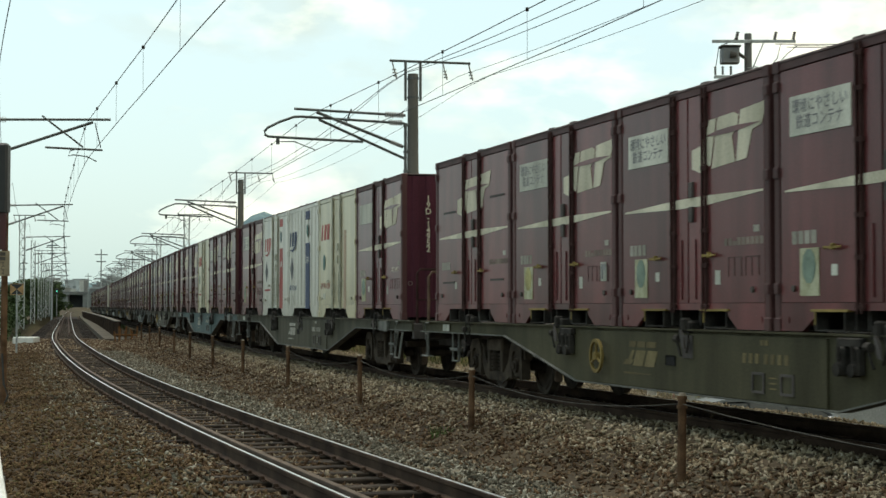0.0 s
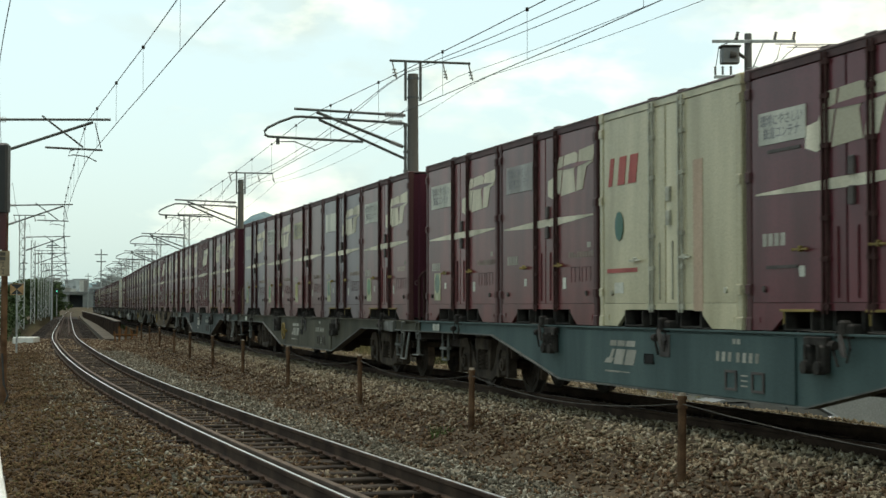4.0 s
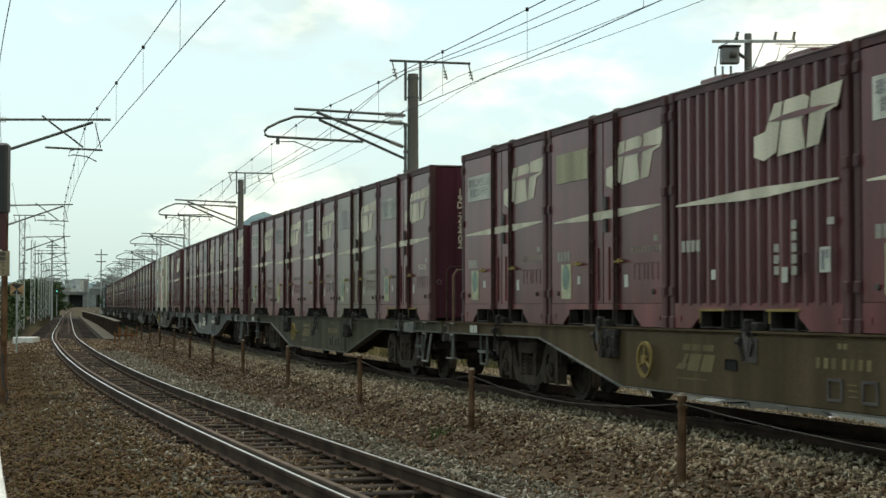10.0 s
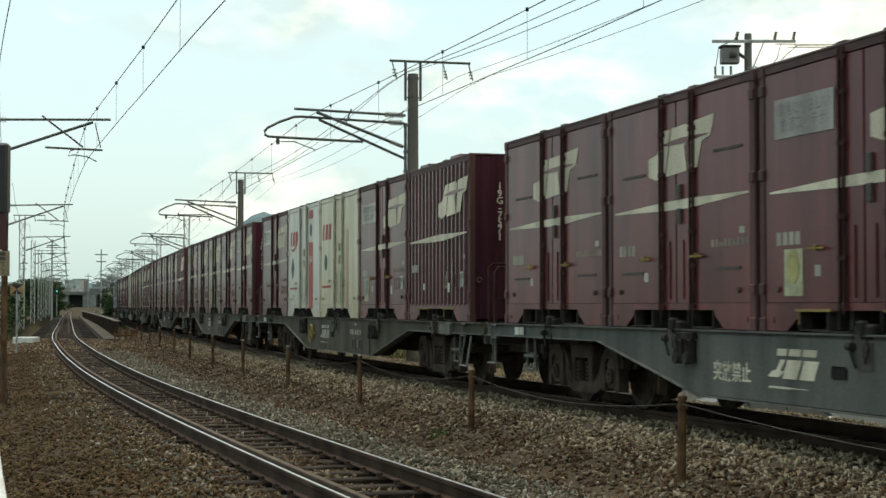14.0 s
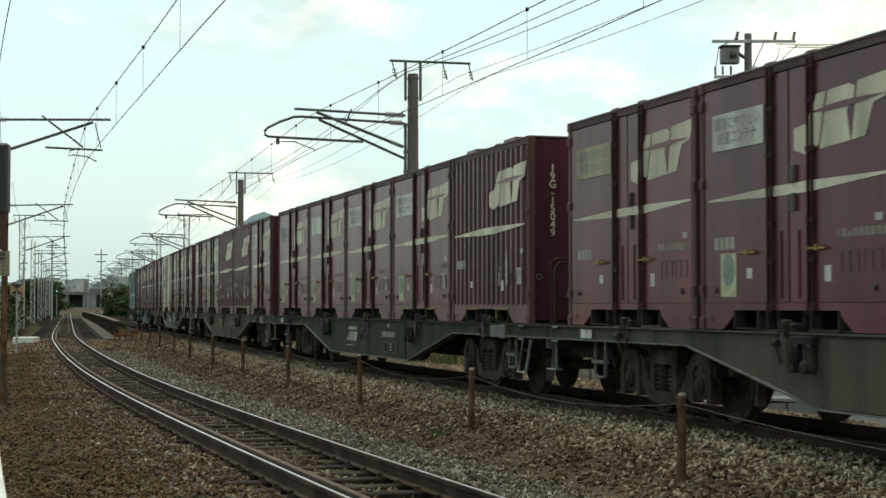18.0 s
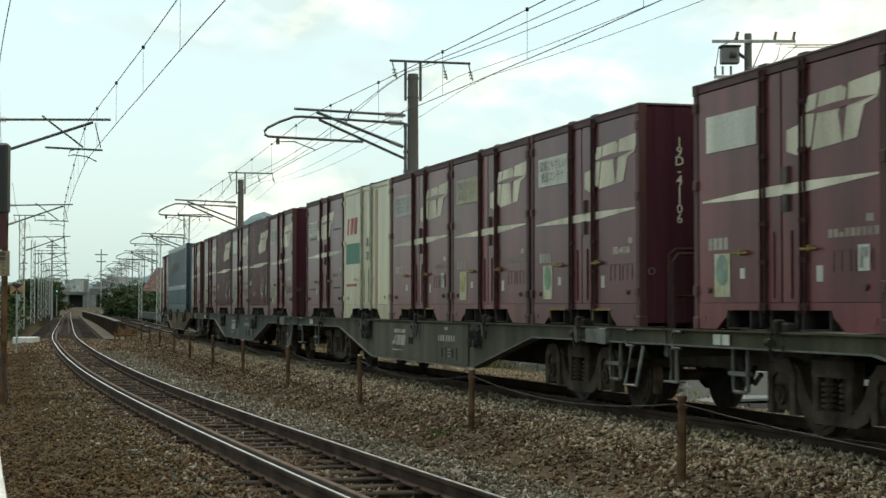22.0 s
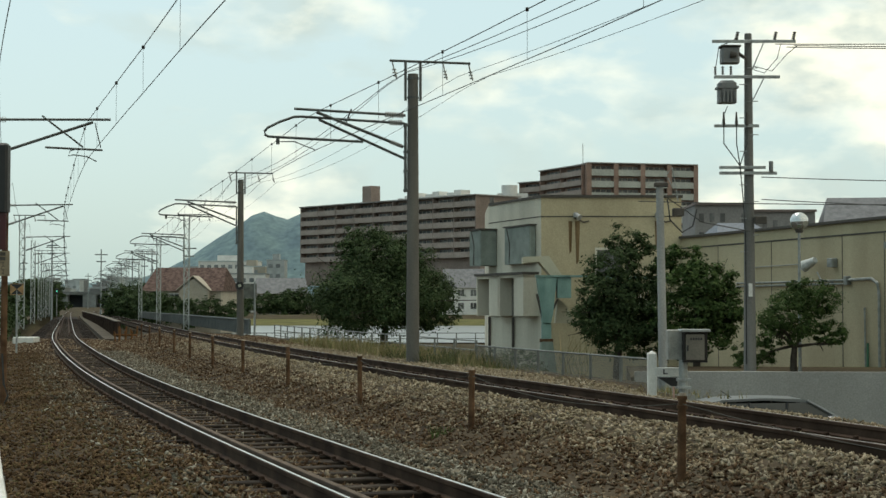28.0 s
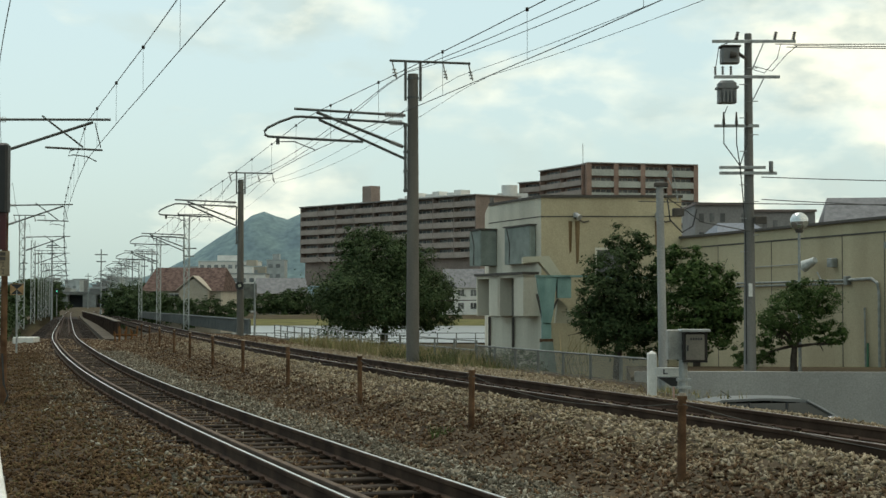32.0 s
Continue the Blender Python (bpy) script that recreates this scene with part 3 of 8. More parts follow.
def ribbed_side(n, deep=.046):
    """A folded sheet for the long sides, with n ribs."""
    row = [(ux(.036), 0)]
    for i in range(n):
        a, w = .05 + .90 * (i + .2) / n, .90 / n * .46
        row += [(ux(a), 0), (ux(a + w * .22), deep), (ux(a + w * .78), deep), (ux(a + w), 0)]
    row += [(ux(.964), 0)]
    k, z0, z1 = len(row), .232, C_HIGH - .092
    m = Mesh()
    m.add([(x, -d, z) for z in (z0, z1) for x, d in row] + [(x, .02, z) for z in (z0, z1) for x, d in row],
          [(i, i + 1, k + i + 1, k + i) for i in range(k - 1)] + [(2 * k + i + 1, 2 * k + i, 3 * k + i, 3 * k + i + 1) for i in range(k - 1)]
          + [(k + i, k + i + 1, 3 * k + i + 1, 3 * k + i) for i in range(k - 1)] + [(i + 1, i, 2 * k + i, 2 * k + i + 1) for i in range(k - 1)])
    return m


def end_wall():
    """Ribbed end wall in one folded sheet."""
    x = C_LEN / 2
    row = [(-C_HALF + .04, 0)]
    for i in range(9):
        y = -1.06 + i * .245
        row += [(y, 0), (y + .03, .022), (y + .12, .022), (y + .15, 0)]
    row += [(C_HALF - .04, 0)]
    m, n = Mesh(), len(row)
    m.add([(x - .014 + d, y, z) for z in (.04, C_HIGH - .03) for y, d in row] + [(x - .05, y, z) for z in (.04, C_HIGH - .03) for y, d in row],
          [(i, i + 1, n + i + 1, n + i) for i in range(n - 1)] + [(2 * n + i + 1, 2 * n + i, 3 * n + i, 3 * n + i + 1) for i in range(n - 1)] + [(n + i, n + i + 1, 3 * n + i + 1, 3 * n + i) for i in range(n - 1)])
    return m


def container(look_, number="", board=True, mark=True, sticker=None, slits=False, front=False, serial="", sheet_tone="", card=False, end_y=-.84):
    """One twelve-foot railway container with its parts. Its origin is under its middle."""
    colour = {"maroon": P_MAROON, "red": P_RED2, "chalky": P_CHALK, "purple": P_PURPLE, "olive": P_OLIVE, "ribbed": P_MAROON, "cream": P_CREAM, "white": P_WHITE, "long_white": P_WHITE, "green_mark": P_CREAM}[look_]
    words = {"red": "red-maroon steel railway container with cream markings", "chalky": "chalky grey-maroon steel railway container with cream markings", "maroon": "faded maroon steel railway container with cream markings", "purple": "purple-brown steel railway container with cream markings",
             "olive": "olive-brown weathered railway container", "ribbed": "maroon railway container with ribbed sheet sides", "cream": "cream railway container with thin red stripes",
             "green_mark": "cream railway container with a green block and red stripe", "white": "dirty white railway container with a red block", "long_white": "white railway container with a navy stripe"}[look_]
    if look_ in ("maroon", "red", "chalky") and not board:
        words = {"maroon": "faded maroon", "red": "red-maroon", "chalky": "chalky grey-maroon"}[look_] + " steel railway container with a blank cream panel"
    if slits:
        words = "faded maroon ventilated railway container with slits"
    c = thing("container", words, "container", group="containers of the train")
    pale = look_ in ("cream", "white", "long_white", "green_mark")
    ribbed = look_ in ("ribbed", "long_white")

    def make_body():
        if ribbed:
            return Mesh().box(-C_LEN / 2 + .02, C_LEN / 2 - .02, SIDE + .065, C_HALF - .065, .26, C_HIGH - .03).data("body", colour)
        # plain maroon bodies are darkened so the leaf gaps read as shade
        return body_plain().data("body", colour if pale else P_GAP)
    part("body", cached(("body", look_), make_body), None, c)
    if ribbed:
        sheet = cached(("sheet", look_), lambda: (ribbed_side(15) if look_ == "ribbed" else ribbed_side(8, .018)).data("ribbed_side", P_RIB if look_ == "ribbed" else colour))
        inset = .042 if look_ == "ribbed" else .016
        part("ribbed_side", sheet, None, c, at=(0, SIDE + inset, 0))
        part("ribbed_side", sheet, None, c, at=Matrix.Translation((0, C_HALF - inset, 0)) @ Matrix.Rotation(math.pi, 4, "Z"))
    posts_and_rails(c, look_, colour, pale)

    def make_roof():
        m = Mesh()
        m.box(-C_LEN / 2, C_LEN / 2, -C_HALF, C_HALF, C_HIGH - .012, C_HIGH + .012, .01)
        for u in (.41, .62):
            m.box(ux(u) - .09, ux(u) + .09, -C_HALF + .005, C_HALF - .005, C_HIGH + .012, C_HIGH + .026)
        return m.data("roof", mat("roof_grime", (0.09, 0.06, 0.055), .8, vary=.4, scale=3))
    part("roof", cached("roof", make_roof), None, c, "grimy sheet roof")
    if look_ == "ribbed":
        plate_ = cached("roofplate", lambda: Mesh().box(-.26, .26, -C_HALF + .02, C_HALF - .02, 0, .045, .01).data("roof_plate", P_CHALK))
        for u in (.27, .76):
            part("roof_plate", plate_, None, c, at=(ux(u), 0, C_HIGH + .012))
    # P_END holds the dimness of the ends in its colour
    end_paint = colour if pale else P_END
    part("end_wall", cached(("end", pale), lambda: end_wall().data("end_wall", end_paint)), None, c, "" if pale else "deep maroon ribbed end wall, shade mixed into its paint")

    if look_ != "ribbed" and look_ != "long_white":
        def leaf(a, b):
            m = Mesh()
            m.box(ux(a), ux(b), SIDE + .012, SIDE + .06, .262, C_HIGH - .096, .005)
            return m.data("door_leaf", colour)
        for a, b in LEAVES:
            part("door_leaf", cached(("leaf", look_, a), lambda: leaf(a, b)), None, c)

        def bar_mesh():
            m = Mesh().tube([(0, 0, .16), (0, 0, C_HIGH - .03)], .014, 6)
            for z in (.20, .62, .98, 1.62, 2.06, C_HIGH - .14):
                m.box(-.032, .032, -.008, .03, z, z + .045)
            return m.data("lock_bar", P_PALEBAR if pale else P_BAR)
        bar = cached(("bar", pale), bar_mesh)
        for u in (.406, .426, .613, .634):
            part("lock_bar", bar, None, c, at=(ux(u), SIDE - .012, 0))
        blk = cached(("block", pale), lambda: Mesh().box(-.050, .050, -.020, .02, -.080, .080, .008).data("door_catch", P_PALEBAR if pale else P_DARK))
        for w in (.425, .528):
            part("door_catch", blk, None, c, "" if pale else "dark catch", at=(ux(.536), SIDE + .0, uz(w)))
        rod = cached(("rod", pale), lambda: Mesh().tube([(0, 0, 0), (0, 0, .62)], .008, 5).data("latch_rod", P_PALEBAR if pale else P_MAROON))
        for u in (.468, .560):
            part("latch_rod", rod, None, c, at=(ux(u), SIDE + .004, .30))
        knob = cached(("handle", pale), lambda: Mesh().box(-.15, .15, -.022, -.008, -.010, .009, .003).box(-.02, .02, -.030, .012, -.022, .032, .005).box(-.145, -.12, -.026, .012, -.014, .014, .004).data("handle", P_PALEBAR if pale else P_YELLOW))
        for u in (.300, .660):
            part("handle", knob, None, c, "" if pale else "worn yellow handle", at=(ux(u), SIDE - .012, uz(.703)))
        bolt = cached(("bolt", pale), lambda: Mesh().disc((0, 0, 0), (0, 1, 0), .03, .03, 10).data("bolt", P_PALEBAR if pale else P_DARK))
        for u in (.10, .905):
            part("bolt", bolt, None, c, at=(ux(u), SIDE + .004, uz(.845)))
    face = SIDE - (.004 if not ribbed else .006)
    if not ribbed:
        face = SIDE + .012
    if not pale:
        part("stripe", cached(("stripe", ribbed), lambda: flat([(ux(a), uz(b)) for a, b in STRIPE][::-1], face).data("stripe", P_LETTER)), None, c, "tapering cream stripe")
        if mark:
            def make_mark():
                m = Mesh()
                for out in MARK:
                    m.prism([(ux(a if not slits else a - .222), uz(b)) for a, b in out][::-1], .006, lambda a, b, d: (a, face - d, b))
                return m.data("company_mark", P_LETTER)
            cm = part("company_mark", cached(("mark", ribbed, slits), make_mark), None, c, "slanted cream company mark")
            part("sweep", cached(("sweep", look_, slits), lambda: Mesh().prism([(ux(a if not slits else a - .222), uz(b)) for a, b in SWEEP][::-1], .003, lambda a, b, d: (a, face - .0062 - d, b)).data("sweep", colour)), None, cm)
        def comb(u0, u1, w0, w1, n):
            """A worn row of characters, each a plain block."""
            m = Mesh()
            d = (u1 - u0) / n
            for i in range(n):
                a, b = u0 + d * i + d * .10, u0 + d * (i + 1) - d * .12
                h = w0 if i != 2 or n < 6 else w0 + (w1 - w0) * .4
                m.prism([(ux(a), uz(w1)), (ux(b), uz(w1)), (ux(b), uz(h)), (ux(a), uz(h))], .003, lambda p, q, d_: (p, face - d_, q))
            return m

        def plate(*cells):
            m = Mesh()
            for cell in cells:
                m.prism(rect(*cell), .004, lambda p, q, d: (p, face - d, q))
            return m
        part("owner_letters", cached(("bars1", ribbed), lambda: comb(.086, .212, .636, .684, 4).data("owner_letters", P_WORN)), None, c, "small cream lettering")
        if look_ == "ribbed":
            pre, digits = (number.split("-") + [""])[:2] if number else ("", "")
            for text, u, w, n in ((pre, .655, .74, 3), (digits, .745, .70, 5)):
                if text:
                    me = glyphs(text, .135, up=True)
                    me.materials.append(P_LETTER)
                    part("number_letters", me, None, c, "cream number painted downwards", at=Matrix.Translation((ux(u), face - .002, uz(w))) @ Matrix.Rotation(radians(90), 4, "X"))
                else:
                    cells = [(u - .013, u + .013, w - .042 * n / 2 + .042 * i, w - .042 * n / 2 + .042 * i + .032) for i in range(n)]
                    part("number_letters", cached(("column", u), lambda: plate(*cells).data("number_letters", P_WORN)), None, c, "worn cream number painted downwards")
        elif number:
            me = glyphs(number, .118)
            me.materials.append(P_LETTER)
            part("number_letters", me, None, c, "small cream number", at=Matrix.Translation((ux(.850), face - .006, uz(.653))) @ Matrix.Rotation(radians(90), 4, "X"))
        else:
            part("number_letters", cached(("bars2", ribbed), lambda: comb(.735, .965, .640, .670, 9).data("number_letters", P_FAINT)), None, c, "small worn cream number")
        part("weight_mark", cached(("bars3", ribbed), lambda: plate((.908, .940, .597, .623)).data("weight_mark", P_WORN)), None, c, "small cream square")
        if not slits:
            part("card_frame", cached(("bars4", ribbed), lambda: plate((.76, .84, .715, .719), (.86, .94, .715, .719), (.76, .764, .719, .79), (.796, .80, .719, .79), (.836, .84, .719, .79), (.86, .864, .719, .79), (.896, .90, .719, .79), (.936, .94, .719, .79)).data("card_frame", P_DARKMAROON)), None, c, "dark card frame")
        part("card", cached(("bars5", ribbed), lambda: plate((.280, .308, .762, .802)).data("card", P_BOARD)), None, c, "small pale card")
        if not slits:
            part("card", cached(("bars6", ribbed), lambda: plate((.682, .712, .765, .822)).data("card", P_BOARD)), None, c, "small pale card")
    if look_ in ("maroon", "red", "chalky", "purple", "olive") and (board or not slits):
        tone = {"": P_BOARD, "buff": P_BUFF, "grey": P_ASHY}[sheet_tone]
        spot = (.075, .320, .178, .300) if slits else (.085, .378, .142, .289)
        part("sign_board", cached(("board", slits, sheet_tone), lambda: flat(rect(*spot), face, .012).data("sign_board", tone)), None, c, "off-white slogan board" if board else "blank off-white panel")
        if board:
            def slogan():
                me = glyphs("環境にやさしい\n鉄道コンテナ", .120 if slits else .143)
                me.materials.append(P_INK)
                return me
            part("slogan", cached(("slogan", slits), slogan), None, c, "faded blue slogan", at=Matrix.Translation((ux((spot[0] + spot[1]) / 2), face - .014, uz((spot[2] + spot[3]) / 2))) @ Matrix.Rotation(radians(90), 4, "X"))
    if sticker:
        def make_sticker():
            m = Mesh().prism(rect(.130, .222, .700, .872), .008, lambda p, q, d: (p, face - d, q))
            return m.data("sticker", P_STICK)
        st = part("sticker", cached(("sticker",), make_sticker), None, c, "pale printed sticker")
        colour2 = {"yellow": mat("yellow_print", (0.34, 0.30, 0.12), .8), "green": mat("pale_green_print", (0.16, 0.25, 0.15), .8), "blue": mat("pale_blue_print", (0.17, 0.22, 0.17), .8)}[sticker]
        part("print", cached(("print", sticker), lambda: Mesh().prism([(ux(.176) + .125 * math.cos(k * .628), uz(.765) + .16 * math.sin(k * .628)) for k in range(10)], .004, lambda p, q, d: (p, face - .009 - d, q))
             .data("print", colour2)), None, st, "")
    if slits:
        for u0, u1, w in ((.12, .29, .322), (.755, .925, .275), (.11, .275, .757), (.755, .915, .752)):
            slit = cached(("slit", u0, u1), lambda: Mesh().prism(rect(u0, u1, w, w + .012), .01, lambda p, q, d: (p, face - d, q)).data("vent_slit", P_DARK))
            part("vent_slit", slit, None, c, "narrow dark vent slit")
    if pale:
        def blocks(spec):
            m = Mesh()
            for r in spec:
                m.prism(rect(*r), .005, lambda p, q, d: (p, face - d, q))
            return m
        def word(col, u, w, size):
            # the owner's mark, drawn as plain leaning strokes
            m = Mesh()
            for i, (a, b) in enumerate(((0, .05), (.075, .15), (.16, .24))):
                m.prism([(ux(u + a), uz(w + size)), (ux(u + b - .02), uz(w + size)), (ux(u + b), uz(w)), (ux(u + a + .02), uz(w))], .006, lambda p, q, d: (p, face - d, q))
            return m.data("owner_mark", col)
        def oval(u, w, ru, rw, col):
            return Mesh().prism([(ux(u) + ru * math.cos(k * .524), uz(w) + rw * math.sin(k * .524)) for k in range(12)], .004, lambda p, q, d: (p, face - .007 - d, q)).data("emblem", col)

        def arc(col, u, w):
            out = [(ux(u - .02), uz(w + .155)), (ux(u + .10), uz(w + .185)), (ux(u + .19), uz(w + .15)), (ux(u + .25), uz(w + .07)), (ux(u + .235), uz(w + .0)), (ux(u + .225), uz(w + .075)), (ux(u + .17), uz(w + .13)), (ux(u + .10), uz(w + .16))]
            return Mesh().prism(out, .005, lambda p, q, d: (p, face - d, q)).data("swoosh", col)

        def band(u0, u1, col, key):
            low = part("stripe", cached((key, "low"), lambda: blocks([(u0, u1, .345, .93)]).data("stripe", col)), None, c, "broad painted stripe")
            part("stripe", cached((key, "top"), lambda: blocks([(u0, u1, .06, .135)]).data("stripe", col)), None, c, "broad painted stripe")
            part("emblem", cached((key, "oval"), lambda: oval((u0 + u1) / 2, .235, .10, .14, P_TEALMARK)), None, c, "green and blue oval emblem")
            me = cached((key, "class"), lambda: glyphs("19A", .23))
            if not me.materials:
                me.materials.append(P_WHITE)
            part("class_letters", me, None, low, "white class letters", at=Matrix.Translation((ux((u0 + u1) / 2), face - .008, uz(.50))) @ Matrix.Rotation(radians(90), 4, "X"))

        def diamond(u, w):
            part("diamond_sign", cached(("dia", look_), lambda: Mesh().prism([(ux(u), uz(w)), (ux(u + .055), uz(w + .105)), (ux(u + .11), uz(w)), (ux(u + .055), uz(w - .105))], .006, lambda p, q, d: (p, face - d, q)).data("diamond_sign", mat("dark_grey_sign", (0.10, 0.10, 0.10), .8))), None, c, "dark grey diamond sign")
        ink = {"cream": P_RED, "green_mark": P_RED, "white": P_RED, "long_white": P_NAVY}[look_]
        part("owner_mark", cached(("owner", look_), lambda: word(ink, .07, .22, .13)), None, c, "owner mark in leaning strokes")
        if look_ in ("white", "long_white"):
            part("swoosh", cached(("arc", look_), lambda: arc(ink, .07, .22)), None, c, "curved brush mark")
            diamond(.09, .56)
            band(.68 if look_ == "white" else .62, .80 if look_ == "white" else .75, ink, look_)
        elif look_ == "cream":
            part("emblem", cached("emb", lambda: oval(.16, .54, .13, .17, P_TEALMARK)), None, c, "green and blue oval emblem")
            part("stripe", cached("creamstripe", lambda: blocks([(.70, .76, .30, .93)]).data("stripe", P_ORANGE)), None, c, "faded red stripe")
        else:
            part("green_block", cached("b2", lambda: blocks([(.05, .36, .42, .58)]).data("green_block", P_GREEN)), None, c, "green painted block")
            part("stripe", cached("b2b", lambda: blocks([(.70, .75, .05, .93)]).data("stripe", P_ORANGE)), None, c, "faded red stripe")
        if serial:
            me = glyphs(serial, .17)
            me.materials.append(ink)
            part("serial_letters", me, None, c, "painted serial number", at=Matrix.Translation((ux(.19), face - .006, uz(.74))) @ Matrix.Rotation(radians(90), 4, "X"))
        else:
            part("serial_letters", cached(("ser", look_), lambda: blocks([(.06, .30, .735, .755)]).data("serial_letters", ink)), None, c, "worn painted serial")
        part("label", cached(("lab", look_), lambda: blocks([(.12, .19, .80, .85)]).data("label", P_BOARD)), None, c, "small pale label")
    if card and not pale:
        cd = part("consignment_card", cached(("consign", ribbed), lambda: plate((.875, .925, .70, .79)).data("consignment_card", P_BOARD)), None, c, "white consignment card", at=(0, -.006, 0))
        part("print", cached(("consignprint", ribbed), lambda: plate((.884, .897, .71, .78), (.904, .917, .71, .74)).data("print", P_INK)), None, cd, at=(0, -.005, 0))
    if number:
        me = glyphs(number, .150, up=True)
        me.materials.append(P_LETTER)
        part("end_number", me, None, c, "cream number down the end wall", at=Matrix.Translation((C_LEN / 2 + .014, end_y, 1.64)) @ Matrix.Rotation(radians(90), 4, "Z") @ Matrix.Rotation(radians(90), 4, "X"))
    pocket_rims(c, front == "pockets")
    if not pale:
        ring = cached("endring", lambda: Mesh().disc((C_LEN / 2 + .012, -1.08, .62), (1, 0, 0), .042, .012, 16, .030).data("end_ring", P_GRIMY2))
        part("end_ring", ring, None, c, "pale painted ring")
    return c


def long_container():
    """The blue thirty-foot container of the last wagon."""
    half = 4.70
    c = thing("container", "teal blue ribbed thirty-foot railway container", "container", group="containers of the train")
    m = Mesh().box(-half + .02, half - .02, SIDE + .05, C_HALF - .05, .12, 2.62)
    for a in (-half, half - .14):
        for y in (SIDE, C_HALF - .14):
            m.box(a, a + .14, y, y + .14, 0, 2.68, .015)
    m.box(-half, half, SIDE + .005, SIDE + .12, 2.50, 2.66)
    m.box(-half, half, SIDE + .005, SIDE + .12, 0, .30)
    m.box(-half, half, SIDE + .005, SIDE + .10, .90, 1.08)
    part("body", m, P_BLUE, c)
    rib = Mesh().box(-.045, .045, SIDE + .006, SIDE + .08, 0, 1.42, .01).data("rib", P_BLUE)
    low = Mesh().box(-.03, .03, SIDE + .006, SIDE + .08, 0, .60, .008).data("slat", paint("pale_teal_slat", (0.10, 0.145, 0.155), (0.15, 0.20, 0.205)))
    for i in range(46):
        part("rib", rib, None, c, at=(-half + .25 + i * .198, 0, 1.08))
        part("slat", low, None, c, at=(-half + .25 + i * .198, 0, .30))
    m = Mesh().box(-half + .02, half - .02, -C_HALF + .02, C_HALF - .02, 2.62, 2.66)
    part("roof", m, P_BLUE, c)
    m = Mesh().box(half - .03, half, -C_HALF + .14, C_HALF - .14, .1, 2.6)
    for i in range(8):
        m.box(half - .01, half + .02, -1.0 + i * .26, -.88 + i * .26, .15, 2.5, .008)
    part("end_wall", m, paint("bright_teal_blue_paint", (0.040, 0.095, 0.135), (0.055, 0.115, 0.155)), c, "bright teal-blue end wall")
    m = Mesh()
    for i, w_ in enumerate((.42, .34, .30, .36, .30, .34, .30)):
        a = -2.3 + i * .52
        m.prism([(a, 1.66), (a + w_ * .45, 1.66), (a + w_ * .60, 2.0), (a + w_ * .15, 2.0)], .008, lambda p, q, d: (p, SIDE + .0 - d, q))
    m.prism([(-2.4, 1.50), (1.5, 1.54), (1.5, 1.56), (-2.4, 1.53)], .008, lambda p, q, d: (p, SIDE + .0 - d, q))
    part("owner_mark", m, P_FAINT, c, "pale slanted owner mark with a line under it")
    part("pale_rim", Mesh().box(-half, half, SIDE - .006, SIDE + .004, 2.56, 2.66), paint("pale_teal_rim", (0.10, 0.16, 0.17), (0.14, 0.20, 0.21)), c, "pale teal upper rim")
    m = Mesh().box(half - 2.2, half - 1.2, SIDE - .003, SIDE + .01, 1.0, 1.04)
    part("small_markings", m, P_LETTER, c)
    me = glyphs("U47A-38039", .135, up=True)
    me.materials.append(P_LETTER)
    part("end_number", me, None, c, "white number down the end wall", at=Matrix.Translation((half + .024, -.95, 1.75)) @ Matrix.Rotation(radians(90), 4, "Z") @ Matrix.Rotation(radians(90), 4, "X"))
    return c


BOGIE_X = 7.10                  # bogie pivots, from the wagon's middle
WHEEL_R = 0.405


def bogie(parent, x):
    b = part("bogie", cached("bogie", bogie_frame), None, parent, "dusty grey two-axle bogie frame", at=(x, 0, 0))
    spring = cached("spring", bogie_spring)
    cover = cached("axlebox", lambda: Mesh().box(-.13, .13, -.07, .06, .26, .55, .04).disc((0, -.08, .405), (0, 1, 0), .095, .05, 16).disc((0, -.11, .405), (0, 1, 0), .05, .03, 12).data("axle_box", P_BOGIE))
    horn = cached("horn", lambda: Mesh().prism([(-.27, .22), (-.27, .62), (-.17, .74), (.17, .74), (.27, .62), (.27, .22), (.17, .22), (.17, .55), (.11, .61), (-.11, .61), (-.17, .55), (-.17, .22)], .13, lambda a, b_, d: (a, d - .075, b_)).data("pedestal", P_BOGIE))
    for dx in (-.16, .16):
        part("coil_spring", spring, None, b, at=(dx, -.95, 0))
    for dx in (-.95, .95):
        part("pedestal", horn, None, b, at=(dx, -.96, 0))
        part("axle_box", cover, None, b, at=(dx, -.95, 0))
        part("brake_shoe", cached("shoe", lambda: Mesh().prism([(-.03, .22), (.03, .20), (.05, .40), (.03, .56), (-.03, .55), (-.01, .40)], .10, lambda a, b_, d: (a, d - .62, b_)).data("brake_shoe", P_RUSTY)), None, b, at=(dx + (.47 if dx > 0 else -.47), 0, 0))
        part("wheelset", cached("wheels", wheelset), None, b, at=(dx, 0, WHEEL_R))
    return b


def bogie_spring():
    m = Mesh()
    for i in range(5):
        m.disc((0, 0, .34 + i * .05), (0, 0, 1), .085, .03, 12)
    m.tube([(0, 0, .30), (0, 0, .60)], .055, 10)
    return m.data("coil_spring", P_BOGIE)


